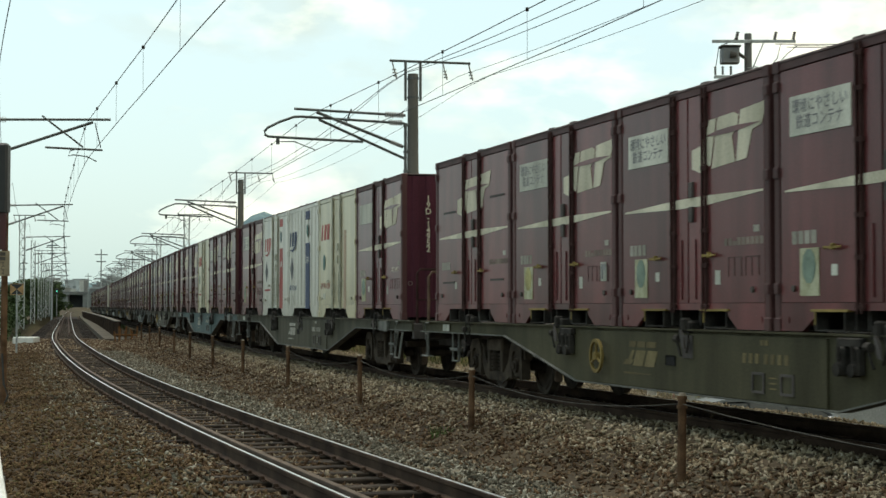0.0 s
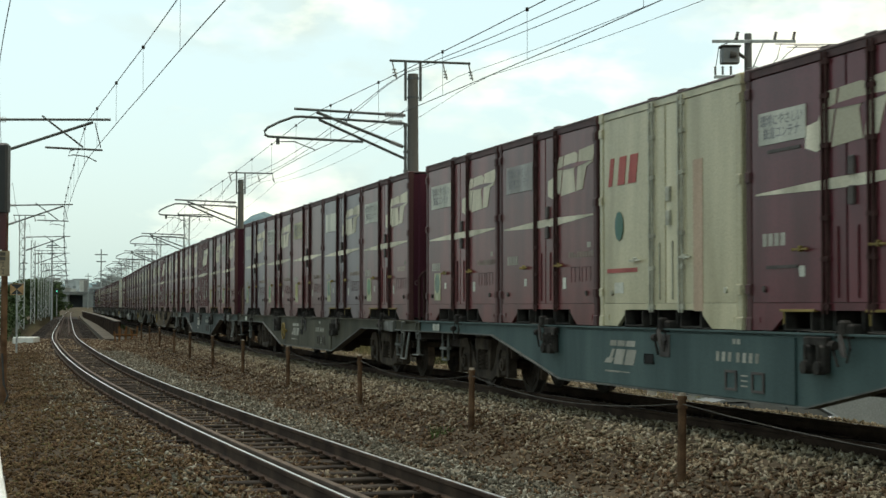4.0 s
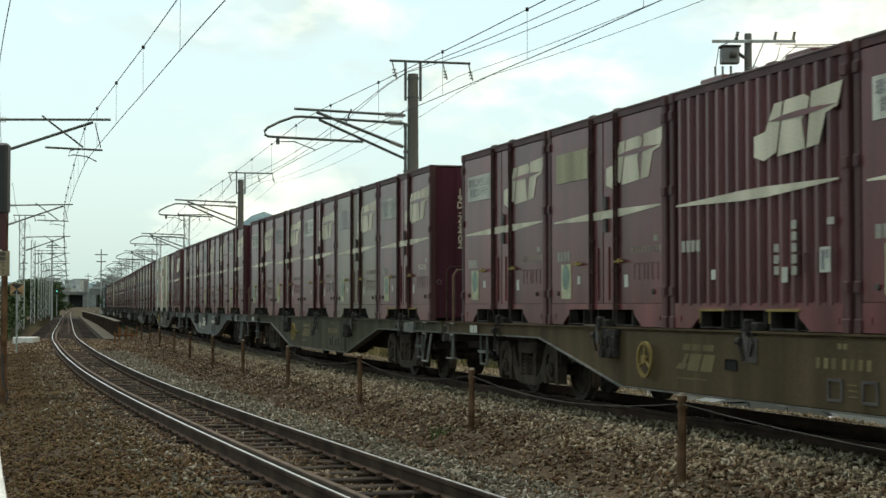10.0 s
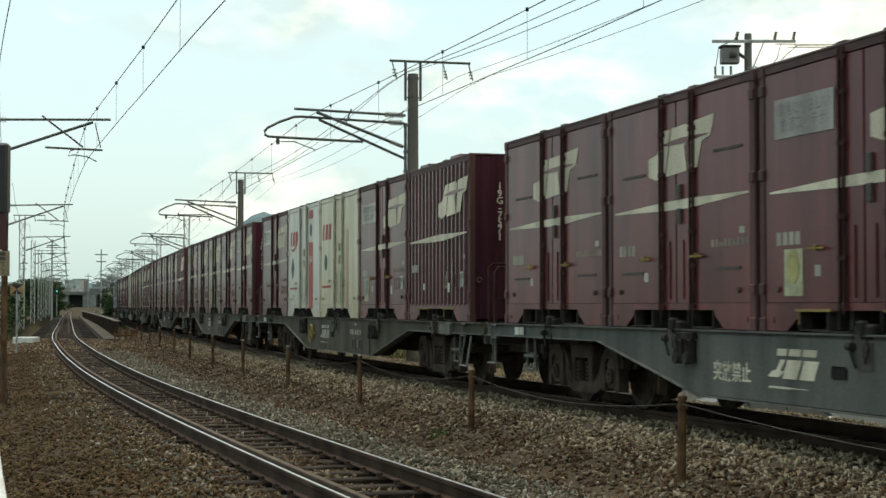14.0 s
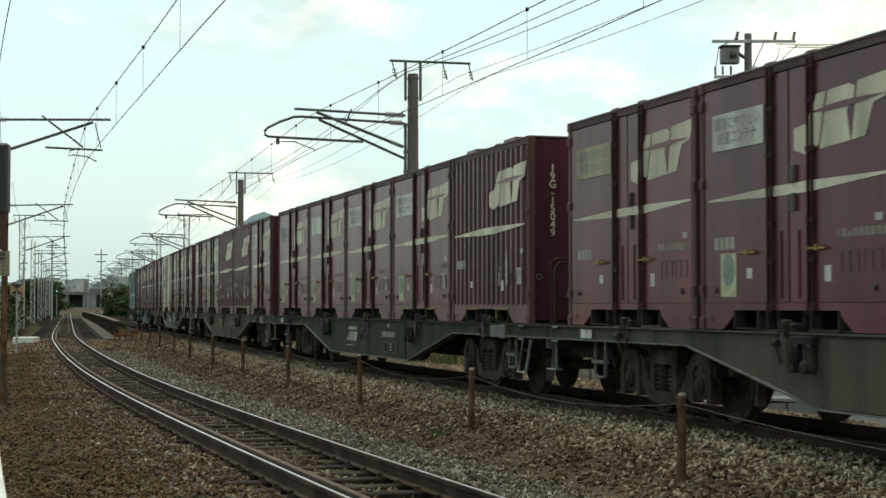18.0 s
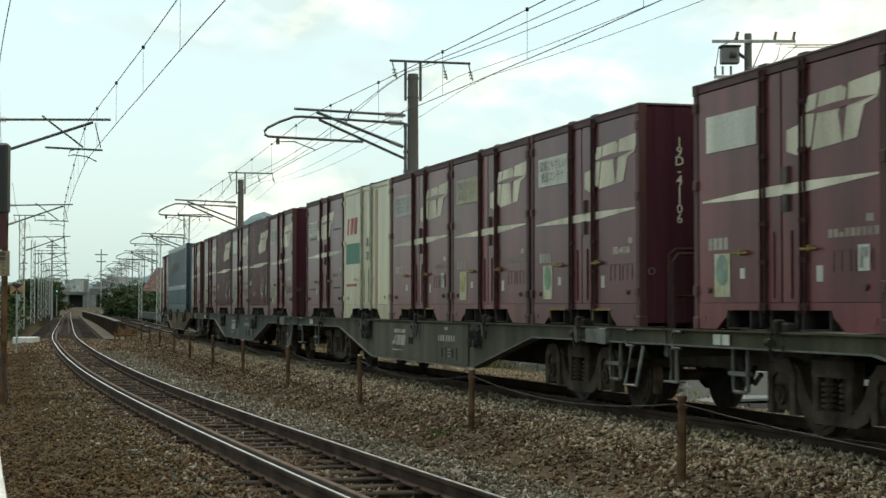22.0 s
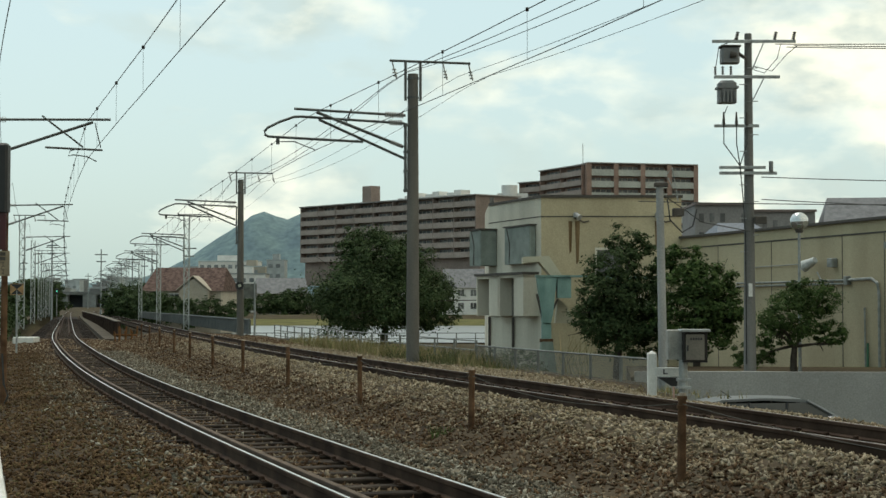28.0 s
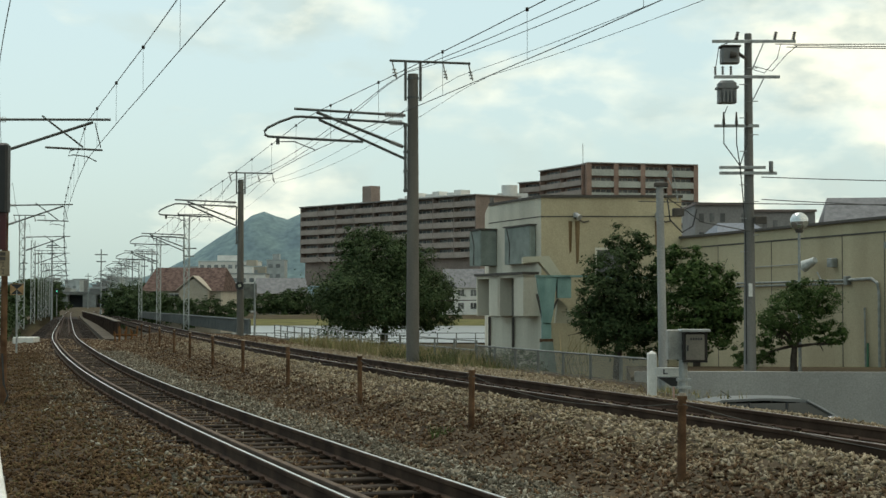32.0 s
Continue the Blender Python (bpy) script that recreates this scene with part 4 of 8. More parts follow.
def bogie_frame():
    """Two swooping side frames joined by a bolster."""
    m = Mesh()
    for y in (-.95, .95):
        upper = [(-1.28, .60), (-1.20, .72), (-1.02, .76), (-.80, .74), (-.62, .64), (-.52, .45), (-.40, .34), (-.24, .30), (.24, .30), (.40, .34), (.52, .45), (.62, .64), (.80, .74), (1.02, .76), (1.20, .72), (1.28, .60)]
        lower = [(1.28, .50), (.78, .50), (.70, .42), (.58, .24), (.40, .17), (-.40, .17), (-.58, .24), (-.70, .42), (-.78, .50), (-1.28, .50)]
        m.prism(upper + lower, .11, lambda a, b, d: (a, y - .055 + d, b))
        m.box(-.36, .36, y - .10, y + .08, .60, .78, .03)
        for x in (-.30, .30):
            m.box(x - .05, x + .05, y - .085, y + .05, .30, .62, .01)
    m.box(-.25, .25, -1.0, 1.0, .62, .82, .02)
    for x in (-1.42, 1.42):
        m.box(x - .05, x + .05, -.90, .90, .52, .62)
    return m.data("bogie", P_BOGIE)


def wheelset():
    m = Mesh()
    for y in (-.565, .565):
        s = 1 if y > 0 else -1
        m.disc((0, y, 0), (0, 1, 0), WHEEL_R, .10, 32)
        m.disc((0, y - s * .055, 0), (0, 1, 0), WHEEL_R + .027, .022, 32)
        m.disc((0, y + s * .055, 0), (0, 1, 0), .34, .02, 28, .30)
        m.disc((0, y + s * .06, 0), (0, 1, 0), .12, .06, 16)
        m.box(.17, .23, y + s * .05 - .01, y + s * .05 + .01, -.03, .03)
    m.tube([(0, -.80, 0), (0, .80, 0)], .07, 12)
    return m.data("wheelset", P_WHEEL)


def wagon(colour, words, wheel=True):
    """A container flat wagon; its origin is on the rails under its middle."""
    w = thing("flat_wagon", words, "wagon", group="wagons of the train")
    h = BLOCK / 2
    end = h + .70
    key = colour.name

    face = -1.245

    def sill():
        m = Mesh()
        for y, s in ((face + .012, 1), (-face - .012, -1)):
            m.prism([(-3.2, .335), (3.2, .335), (6.0, .84), (end, .84), (end, .985), (-end, .985), (-end, .84), (-6.0, .84)], .03, lambda a, b, d: (a, y + s * d, b))
        return m.data("side_sill", colour)
    part("side_sill", cached(("sill", key), sill), None, w)
    part("web_plate", cached(("web", key), lambda: Mesh().prism([(-3.0, .345), (3.0, .345), (3.0, .955), (-3.0, .955)], .02, lambda a, b, d: (a, face - .010 + d, b)).data("web_plate", colour)), None, w)

    def lower_flange():
        m, path = Mesh(), [(-end, .84), (-6.0, .84), (-3.2, .335), (3.2, .335), (6.0, .84), (end, .84)]
        for (a, za), (b, zb) in zip(path, path[1:]):
            m.add([(x, y, z + dz) for dz in (0, .016) for x, z, y in ((a, za - .016, face - .028), (b, zb - .016, face - .028), (b, zb - .016, face + .12), (a, za - .016, face + .12))],
                  [(0, 3, 2, 1), (4, 5, 6, 7), (0, 1, 5, 4), (1, 2, 6, 5), (2, 3, 7, 6), (3, 0, 4, 7)])
        return m.data("lower_flange", P_EDGE)
    # flange edge is paler than the sill: its highlight is in the paint
    part("lower_flange", cached("lowflange", lower_flange), None, w, "lower edge with its pale highlight painted on")

    def deck():
        m = Mesh()
        m.box(-end, end, -1.20, 1.20, .90, .950, .01)
        m.box(-end, end, -.30, .30, .55, .90)
        m.box(-5.9, 5.9, -.34, .34, .40, .90)
        m.box(-end, -end + .12, -1.2, 1.2, .70, .90)
        m.box(end - .12, end, -1.2, 1.2, .70, .90)
        for x in (-4.2, -1.4, 1.4, 4.2):
            m.box(x - .06, x + .06, -1.2, 1.2, .60, .90)
        for i in range(-2, 3):
            for dx in (-1.62, 1.62):
                for y in (-1.0, 1.0):
                    m.box(i * SLOT + dx - .1, i * SLOT + dx + .1, y - .13, y + .13, .950, 1.010)
        return m.data("deck", P_DARK)
    part("deck", cached("deck", deck), None, w, "dark deck frame")
    flange = cached(("flange", key), lambda: Mesh().box(-end, end, face - .03, face + .05, .985, 1.003).data("flange", colour))
    part("flange", flange, None, w)

    def lock_mesh():
        m = Mesh().box(-.14, .14, -.06, .10, .965, 1.09, .02).box(-.05, .05, -.10, 0, .99, 1.12, .02)
        m.tube([(-.10, -.07, 1.02), (-.13, -.09, .86), (-.05, -.09, .72)], .014, 5).tube([(.08, -.07, 1.0), (.16, -.09, .88), (.10, -.09, .76)], .014, 5)
        return m.disc((-.13, -.09, .90), (1, 0, 0), .04, .08, 8).data("container_lock", P_LOCK)
    lock = cached("clamp", lock_mesh)

    def ratchet_mesh():
        m = Mesh().box(-.20, .20, -.05, .02, .90, .972, .01)
        for x in (-.12, .12):
            m.box(x - .065, x + .065, -.07, .02, .66, .90, .02).disc((x, -.06, .70), (0, 1, 0), .06, .08, 12)
            m.tube([(x, -.08, .90), (x + .03, -.085, .78)], .016, 5)
        return m.data("lashing_gear", P_LOCK)
    ratchet = cached("ratchet", ratchet_mesh)
    for i in range(-2, 3):
        lk = part("container_lock", lock, None, w, "dark container lock", at=(i * SLOT + .04, -1.20, 0))
        if i > -2:
            part("lock_lever", cached("lever", lambda: Mesh().prism([(-.02, .82), (.05, .80), (.03, .90), (-.04, 1.0), (-.07, .98)], .02, lambda a, b, d: (a, -.15 + d, b)).data("lock_lever", P_YELLOW if i in (1, 2) else P_DARK)), None, lk, at=(.12, 0, 0))
    for x in (-3.45, 3.45):
        part("lashing_gear", ratchet, None, w, "dark lashing ratchets", at=(x, face - .01, 0))
    part("stain_plate", cached("stain", lambda: Mesh().box(-.13, .13, face - .022, face, .70, .94, .006).data("stain_plate", P_DARK)), None, w, "greasy dark plate", at=(.10, 0, 0))
    box_ = cached("slotbox", lambda: Mesh().box(-.13, -.10, -.012, .01, -.10, .10).box(.10, .13, -.012, .01, -.10, .10).box(-.10, .10, -.012, .01, .075, .10).box(-.10, .10, -.012, .01, -.10, -.075).data("card_holder", P_DARK))
    for dx in (1.70, 2.28):
        part("card_holder", box_, None, w, at=(dx, face - .012, .515))
    # slot isn't cut out: a black plate paints its inner shade
    hole = cached("hole", lambda: Mesh().box(-.13, .13, -.006, .01, -.055, .055, .02).data("hole", P_BLACK))
    part("hole", hole, None, w, "black plate standing in for the dark of a slot", at=(-.33, face - .011, .665))

    def strokes(cells, lean):
        m = Mesh()
        for a, b, z0, z1 in cells:
            m.prism([(a, z0), (b, z0), (b + lean, z1), (a + lean, z1)], .003, lambda p, q, d: (p, face - .011 - d, q))
        return m
    ink = P_DIM if key in ("dusty_tan_wagon_paint", "brownish_olive_wagon_paint") else P_LETTER if key == "neutral_grey_wagon_paint" else P_WORN
    tone = ink.name
    for cell in [1.36 + i * .135 + (.05 if i > 2 else 0) for i in range(7)]:
        part("number_bar", cached(("numbar", tone), lambda: strokes([(0, .07, .695, .79)], .01).data("number_bar", ink)), None, w, "worn pale bar", at=(cell, 0, 0))
    part("class_bars", cached(("classbars", tone), lambda: strokes([(1.74, 1.80, .87, .92), (1.83, 1.90, .87, .92)], .0).data("class_bars", ink)), None, w)
    part("load_bars", cached(("loadbars", tone), lambda: strokes([(1.92, 2.06, .562, .576), (1.92, 2.06, .512, .526), (1.92, 2.06, .462, .476)], .0).data("load_bars", ink)), None, w)
    part("company_mark", cached(("wmark", tone), lambda: strokes([(-1.66, -1.44, .585, .645), (-1.50, -1.41, .645, .75), (-1.37, -1.10, .575, .75), (-1.05, -.78, .575, .75)], .10).data("company_mark", ink)), None, w, "pale slanted company mark")
    part("small_bars", cached(("wsmall", tone), lambda: strokes([(-1.48, -1.29, .785, .85), (-1.25, -1.03, .785, .85), (-.99, -.74, .785, .85), (-1.64, -1.20, .480, .500), (-1.20, -.90, .486, .496)], .02).data("small_bars", ink)), None, w)
    if not wheel and ink is not P_WORN:
        def warning():
            me = glyphs("突放禁止", .21)
            me.materials.append(ink)
            return me
        part("warning_letters", cached(("warning", tone), warning), None, w, "stencilled pale warning", at=Matrix.Translation((-2.42, face - .012, .585)) @ Matrix.Rotation(radians(90), 4, "X"))
    if wheel:
        def hand_wheel():
            m = Mesh().disc((0, 0, 0), (0, 1, 0), .20, .03, 28, .165).disc((0, 0, 0), (0, 1, 0), .05, .05, 12)
            for k in range(3):
                a = k * math.tau / 3
                m.tube([(0, 0, 0), (.18 * math.sin(a), 0, .18 * math.cos(a))], .017, 5)
            return m.tube([(0, 0, 0), (0, .12, 0)], .03, 8).data("brake_wheel", P_YELLOW)
        part("brake_wheel", cached("hwheel", hand_wheel), None, w, "worn yellow brake hand wheel", at=(-2.28, face - .10, .66))
    # front corner: pale label box, bracket, foot step; back corner: label, bracket, wide step
    part("label_box", cached("labelbox", lambda: Mesh().box(-.36, .10, face - .03, face + .05, .81, .975, .008).box(.115, .36, face - .05, face + .05, .80, .985, .01).data("label_box", P_STEP2)), None, w, "pale grey equipment box", at=(8.35, 0, 0))
    part("label_plate", cached("labelplate", lambda: strokes([(-9.05, -8.88, .855, .96), (-8.86, -8.69, .855, .96)], 0).data("label_plate", P_BOARD)), None, w, "off-white label plate")
    bracket = cached("bracket", lambda: Mesh().tube([(.22, 0, .975), (.03, 0, .975), (0, 0, .945), (0, 0, .83), (.03, 0, .80), (.22, 0, .80)], .014, 6).data("bracket", P_STEP2))
    part("bracket", bracket, None, w, at=(9.30, face - .03, 0))
    part("bracket", bracket, None, w, at=(-10.02, face - .03, 0))
    step = cached("step", lambda: Mesh().tube([(.02, 0, .80), (-.10, -.03, .36), (.22, -.03, .36), (.36, 0, .80)], .022, 6).data("step", P_STEP))
    part("step", step, None, w, "pale worn foot step", at=(9.40, face - .01, 0))
    back = cached("backstep", lambda: Mesh().box(-.26, .10, -.05, .06, .43, .450, .006).tube([(-.24, .04, .45), (-.24, .04, .78), (0, .02, .80)], .022, 6).tube([(0, 0, .45), (0, 0, .84)], .022, 6).data("step", P_STEP2))
    part("step", back, None, w, "pale wide foot board", at=(-10.0, face + .02, 0))
    rust = mat("rust_brown_handrail", (0.13, 0.075, 0.045), .8, 0)
    rail = cached("grab", lambda: Mesh().tube([(0, -1.10, .9), (0, -1.10, 1.80), (.05, -1.05, 1.86), (.05, -.62, 1.86), (0, -.55, 1.80), (0, -.55, .9)], .022, 6).tube([(0, -1.10, 1.35), (0, -.55, 1.35)], .014, 5).data("handrail", P_BAR))
    part("handrail", rail, None, w, "dark steel handrail at the wagon end", at=(end - .18, 0, 0))
    part("handrail", cached(("grab2", wheel), lambda: Mesh().tube([(0, -1.16, .5), (0, -1.16, 1.72), (0, -1.10, 1.80), (0, -.72, 1.80), (0, -.66, 1.72), (0, -.66, .9)], .024, 6).data("handrail", rust if wheel else P_BAR)), None, w, "rusty handrail at the wagon end", at=(-end + .10, 0, 0))
    hanger = cached("hanger", lambda: Mesh().tube([(-.16, 0, .94), (-.16, 0, .44), (-.10, -.02, .40), (.16, -.02, .40)], .020, 6).tube([(.16, 0, .92), (.16, 0, .40)], .022, 6).box(-.20, .20, -.04, .03, .56, .60).data("brake_hanger", P_STEP2))
    for x in (-8.62, 8.72):
        part("brake_hanger", hanger, None, w, "grey brake rod hanger", at=(x, -1.17, 0))
    hose = cached("hose", lambda: Mesh().tube([(0, -.42, .80), (.12, -.43, .52), (.26, -.42, .40), (.40, -.40, .42), (.50, -.38, .60)], .028, 7).data("air_hose", P_BLACK))
    part("air_hose", hose, None, w, "black rubber air hose", at=(end - .1, 0, 0))
    part("air_hose", hose, None, w, "black rubber air hose", at=Matrix.Translation((-end + .1, 0, 0)) @ Matrix.Rotation(math.pi, 4, "Z"))
    for x in (-BOGIE_X, BOGIE_X):
        bogie(w, x)
    gear = cached("brakegear", lambda: Mesh().box(-1.2, -.3, -.6, .1, .30, .62, .04).tube([(.2, -.5, .45), (1.3, -.5, .45)], .19, 14).tube([(-3.8, -.3, .42), (3.8, -.3, .42)], .03, 6).data("brake_gear", P_DARK))
    part("brake_gear", gear, None, w, "dark brake cylinder and reservoir")
    coup = cached("coupler", lambda: Mesh().box(0, .42, -.12, .12, .70, .95, .02).box(.25, .48, -.17, .17, .68, .98, .03).tube([(0, -.35, .72), (.15, -.36, .5), (.34, -.35, .42), (.46, -.34, .52)], .03, 6).data("coupler", P_DARK))
    part("coupler", coup, None, w, at=(end, 0, 0))
    part("coupler", coup, None, w, at=Matrix.Translation((-end, 0, 0)) @ Matrix.Rotation(math.pi, 4, "Z"))
    return w


# what stands on each wagon, front to back: look, board, extra
S, B, V, G, U, O, C, W, N, K = "S B V G U O C W N K".split()
KINDS = {S: dict(look_="maroon"), B: dict(look_="maroon", board=False), V: dict(look_="maroon", slits=True, board=False), "Y": dict(look_="maroon", slits=True), "M": dict(look_="maroon", mark=False), G: dict(look_="ribbed"), U: dict(look_="purple", board=False),
         O: dict(look_="olive"), C: dict(look_="cream"), W: dict(look_="white"), N: dict(look_="long_white"), K: dict(look_="green_mark")}
LOADS = [(-7, "SSSSV", "19D-20114", P_MOSS), (-6, "BCNWS", "19D-14952", P_GREY), (-5, "YYCSS", "V19C-5252", P_TEAL), (-4, "SUMSB", "19D-26001", P_GREY), (-3, "SSGBB", "19D-38893", P_SLATE),
         (-2, "SSGBS", "19D-39381", P_TAN), (-1, "SBSSS", "19D-23402", P_MOSS), (0, "SVSVV", "19D-23751", P_ASH), (1, "GSCWS", "19G-7571", P_GREY), (2, "SSOSS", "19D-9240", P_GREY),
         (3, "GSSBS", "19G-15049", P_SOOT), (4, "SGGOB", "19D-23990", P_MOSS), (5, "SSSKY", "19D-41106", P_GREY), (6, "SGBGB", "19D-31061", P_SLATE), (7, "BLS", "19D-11063", P_TAN)]
# how each container looks: m faded, r fresh red, c chalky, p purple, o olive; its sticker: g green, b blue, y yellow, . none; = a bright pocket rim; b, a board gone buff or ashen; c a card
LOOKS = {-7: "m. mb= mb= my=c m.", -6: "rb= .. .. .. mb", -5: "r.= r.= .. m.a mb", -4: "mg= pb= myB mg pb", -3: "mg= my=ac mb mb mg", -2: "rg=c mg m.=c mbB mb", -1: "mb= oba m.c mya mb",
         0: "my=.c mb= mya= mba m..", 1: "mb= mbc .. .. c.", 2: "mb= m.a oyB rb m.B", 3: "mb= mg=c mbc mb mga", 4: "my= mb=c m. oyB mbc", 5: "rg= myB m.=ac .. r.", 6: "mg= mb mb m. mba", 7: "mba ... mb"}
# slack in the couplings: metres by which a wagon runs ahead of its even place
SLACK = {-7: 0.51, -6: 0, -5: 0.04, -4: 0.56, -3: -0.03, -2: 0.37, -1: 0.22, 0: 0.2, 1: 0.12, 2: -0.26, 3: -0.18, 4: 0.02, 5: 0.15, 6: -0.06, 7: -0.02}
END_Y = {-3: -0.74, -2: -1.0, -1: -0.73, 2: -0.95, 3: -0.89, 5: -0.74, 6: -0.84, 1: -0.76, 7: -0.77, 0: -0.93, 4: -0.94, -6: -0.76}      # where the number stands on the end wall
WAGONS, CARGO = [], []
MOTHERS = {}


def train():
    bare = {}
    for k, load, number, colour in LOADS:
        hand = k in (-7, -4, -2, -1, 1)
        if (colour.name, hand) not in bare:
            words = {"grey_green_wagon_paint": "grey-green steel container flat wagon", "neutral_grey_wagon_paint": "plain grey steel container flat wagon", "slate_wagon_paint": "slate grey steel container flat wagon", "brownish_olive_wagon_paint": "brownish olive container flat wagon", "sooty_green_wagon_paint": "sooty dark green container flat wagon", "teal_wagon_paint": "teal container flat wagon", "dusty_tan_wagon_paint": "dusty tan container flat wagon"}[colour.name]
            w = bare[colour.name, hand] = wagon(colour, words + " coupled in a train", hand)
        else:
            w = copy_thing(bare[colour.name, hand], Matrix())
        bogies = sorted((o for o in w.children if o.name.startswith("bogie")), key=lambda o: o.location.x)
        WAGONS.append((k, w, [(b, [o for o in b.children if o.name.startswith("wheelset")]) for b in bogies]))
        for i, c in enumerate(load):
            if c == "L":
                CARGO.append((k, -.22 - .82, long_container()))
                continue
            slot = i if len(load) == 5 else (0 if i == 0 else 4)
            spec = dict(KINDS[c])
            code = LOOKS[k].split()[i]
            spec["sticker"] = {"g": "green", "b": "blue", "y": "yellow"}.get(code[1])
            spec["front"] = "pockets" if "=" in code else ""
            spec["sheet_tone"] = "buff" if "B" in code else "grey" if "a" in code[2:] else ""
            spec["card"] = "c" in code[2:] or c == "G"
            if c in "GVY":
                spec["sticker"] = None
            if c in "SBVYOUM":
                spec["look_"] = {"m": "maroon", "r": "red", "c": "chalky", "p": "purple", "o": "olive"}[code[0]]
            if k == -6 and c in "CN":
                spec["serial"] = {"C": "UR19A-11234", "N": "UR19A-21636"}[c]
            if i == 0:
                ob = container(number=number, end_y=END_Y.get(k, -.84), **spec)
            else:
                key = (c, *(str(v) for v in spec.values()))
                if key in MOTHERS:
                    ob = copy_thing(MOTHERS[key], Matrix())
                else:
                    ob = MOTHERS[key] = container(**spec)
            CARGO.append((k, BLOCK / 2 - SLOT * (slot + .5), ob))


def wagon_pose(k, t):
    """Where wagon k stands at t seconds: its bogies ride on the line."""
    mid = k * PITCH - SLACK[k] - run(t) + BLOCK / 2
    a, b = along(FAR, mid - BOGIE_X), along(FAR, mid + BOGIE_X)
    d = a - b
    m = (a + b) / 2
    return pose(m.x, m.y, FAR_Z, 0, 0, math.degrees(math.atan2(d.y, d.x))), mid


def motions():
    times = [i * 0.5 for i in range(65)]
    poses = {k: [(t, *wagon_pose(k, t)) for t in times] for k, _, _ in WAGONS}
    for k, w, bogies in WAGONS:
        walk(w, [(t, m) for t, m, _ in poses[k]])
        for (b, sets), x in zip(bogies, (-BOGIE_X, BOGIE_X)):
            rows = []
            for t, m, mid in poses[k][::4]:
                h = heading(FAR, mid - x)
                yaw = math.atan2(-math.cos(h), -math.sin(h)) - m.to_euler().z
                rows.append((t, pose(x, 0, 0, 0, 0, math.degrees((yaw + math.pi) % math.tau - math.pi))))
            walk(b, rows)
            for wheels in sets:
                dx = wheels.location.x
                walk(wheels, [(i / 18, pose(dx, 0, WHEEL_R, 0, math.degrees(run(i / 18) / WHEEL_R) % 360, 0)) for i in range(577)])
    for k, x, ob in CARGO:
        walk(ob, [(t, m @ Matrix.Translation((x, 0, FLOOR_Z))) for t, m, _ in poses[k]])


# ---- masts, arms and wires ----
M_MAST = mat("grey_concrete_mast", (0.135, 0.125, 0.11), 0.85, vary=0.2, scale=2, fine=40, bump=0.15, streak=0.8)
M_STEEL = mat("galvanised_steel", (0.30, 0.31, 0.30), 0.55, 0.5, vary=0.25, scale=6, fine=60, bump=0.05)
M_LATTICE = mat("pale_lattice_steel", (0.36, 0.38, 0.36), 0.6, 0.3, vary=0.2, scale=5, fine=60, bump=0.05)
M_ARM = mat("weathered_arm_steel", (0.10, 0.105, 0.10), 0.6, 0.4, vary=0.3, scale=6, fine=60, bump=0.05)
M_WIRE = mat("dark_wire", (0.045, 0.045, 0.043), 0.6, 0.3, vary=0.2, bump=0)
M_GLAZE = mat("grey_insulator", (0.30, 0.29, 0.27), 0.3, vary=0.15)
MAST_Y = [43.5 + 36.5 * i for i in range(9)]
CONTACT, CARRY = 5.22, 6.20      # heights of the wires over the rails


def insulator(m, a, b, r, n=6):
    """A row of sheds from a to b."""
    a, b = Vector(a), Vector(b)
    for i in range(n):
        c = a + (b - a) * (i + .5) / n
        m.disc(c, b - a, r, (b - a).length / n * .45, 10)
    m.tube([a, b], r * .4, 6)


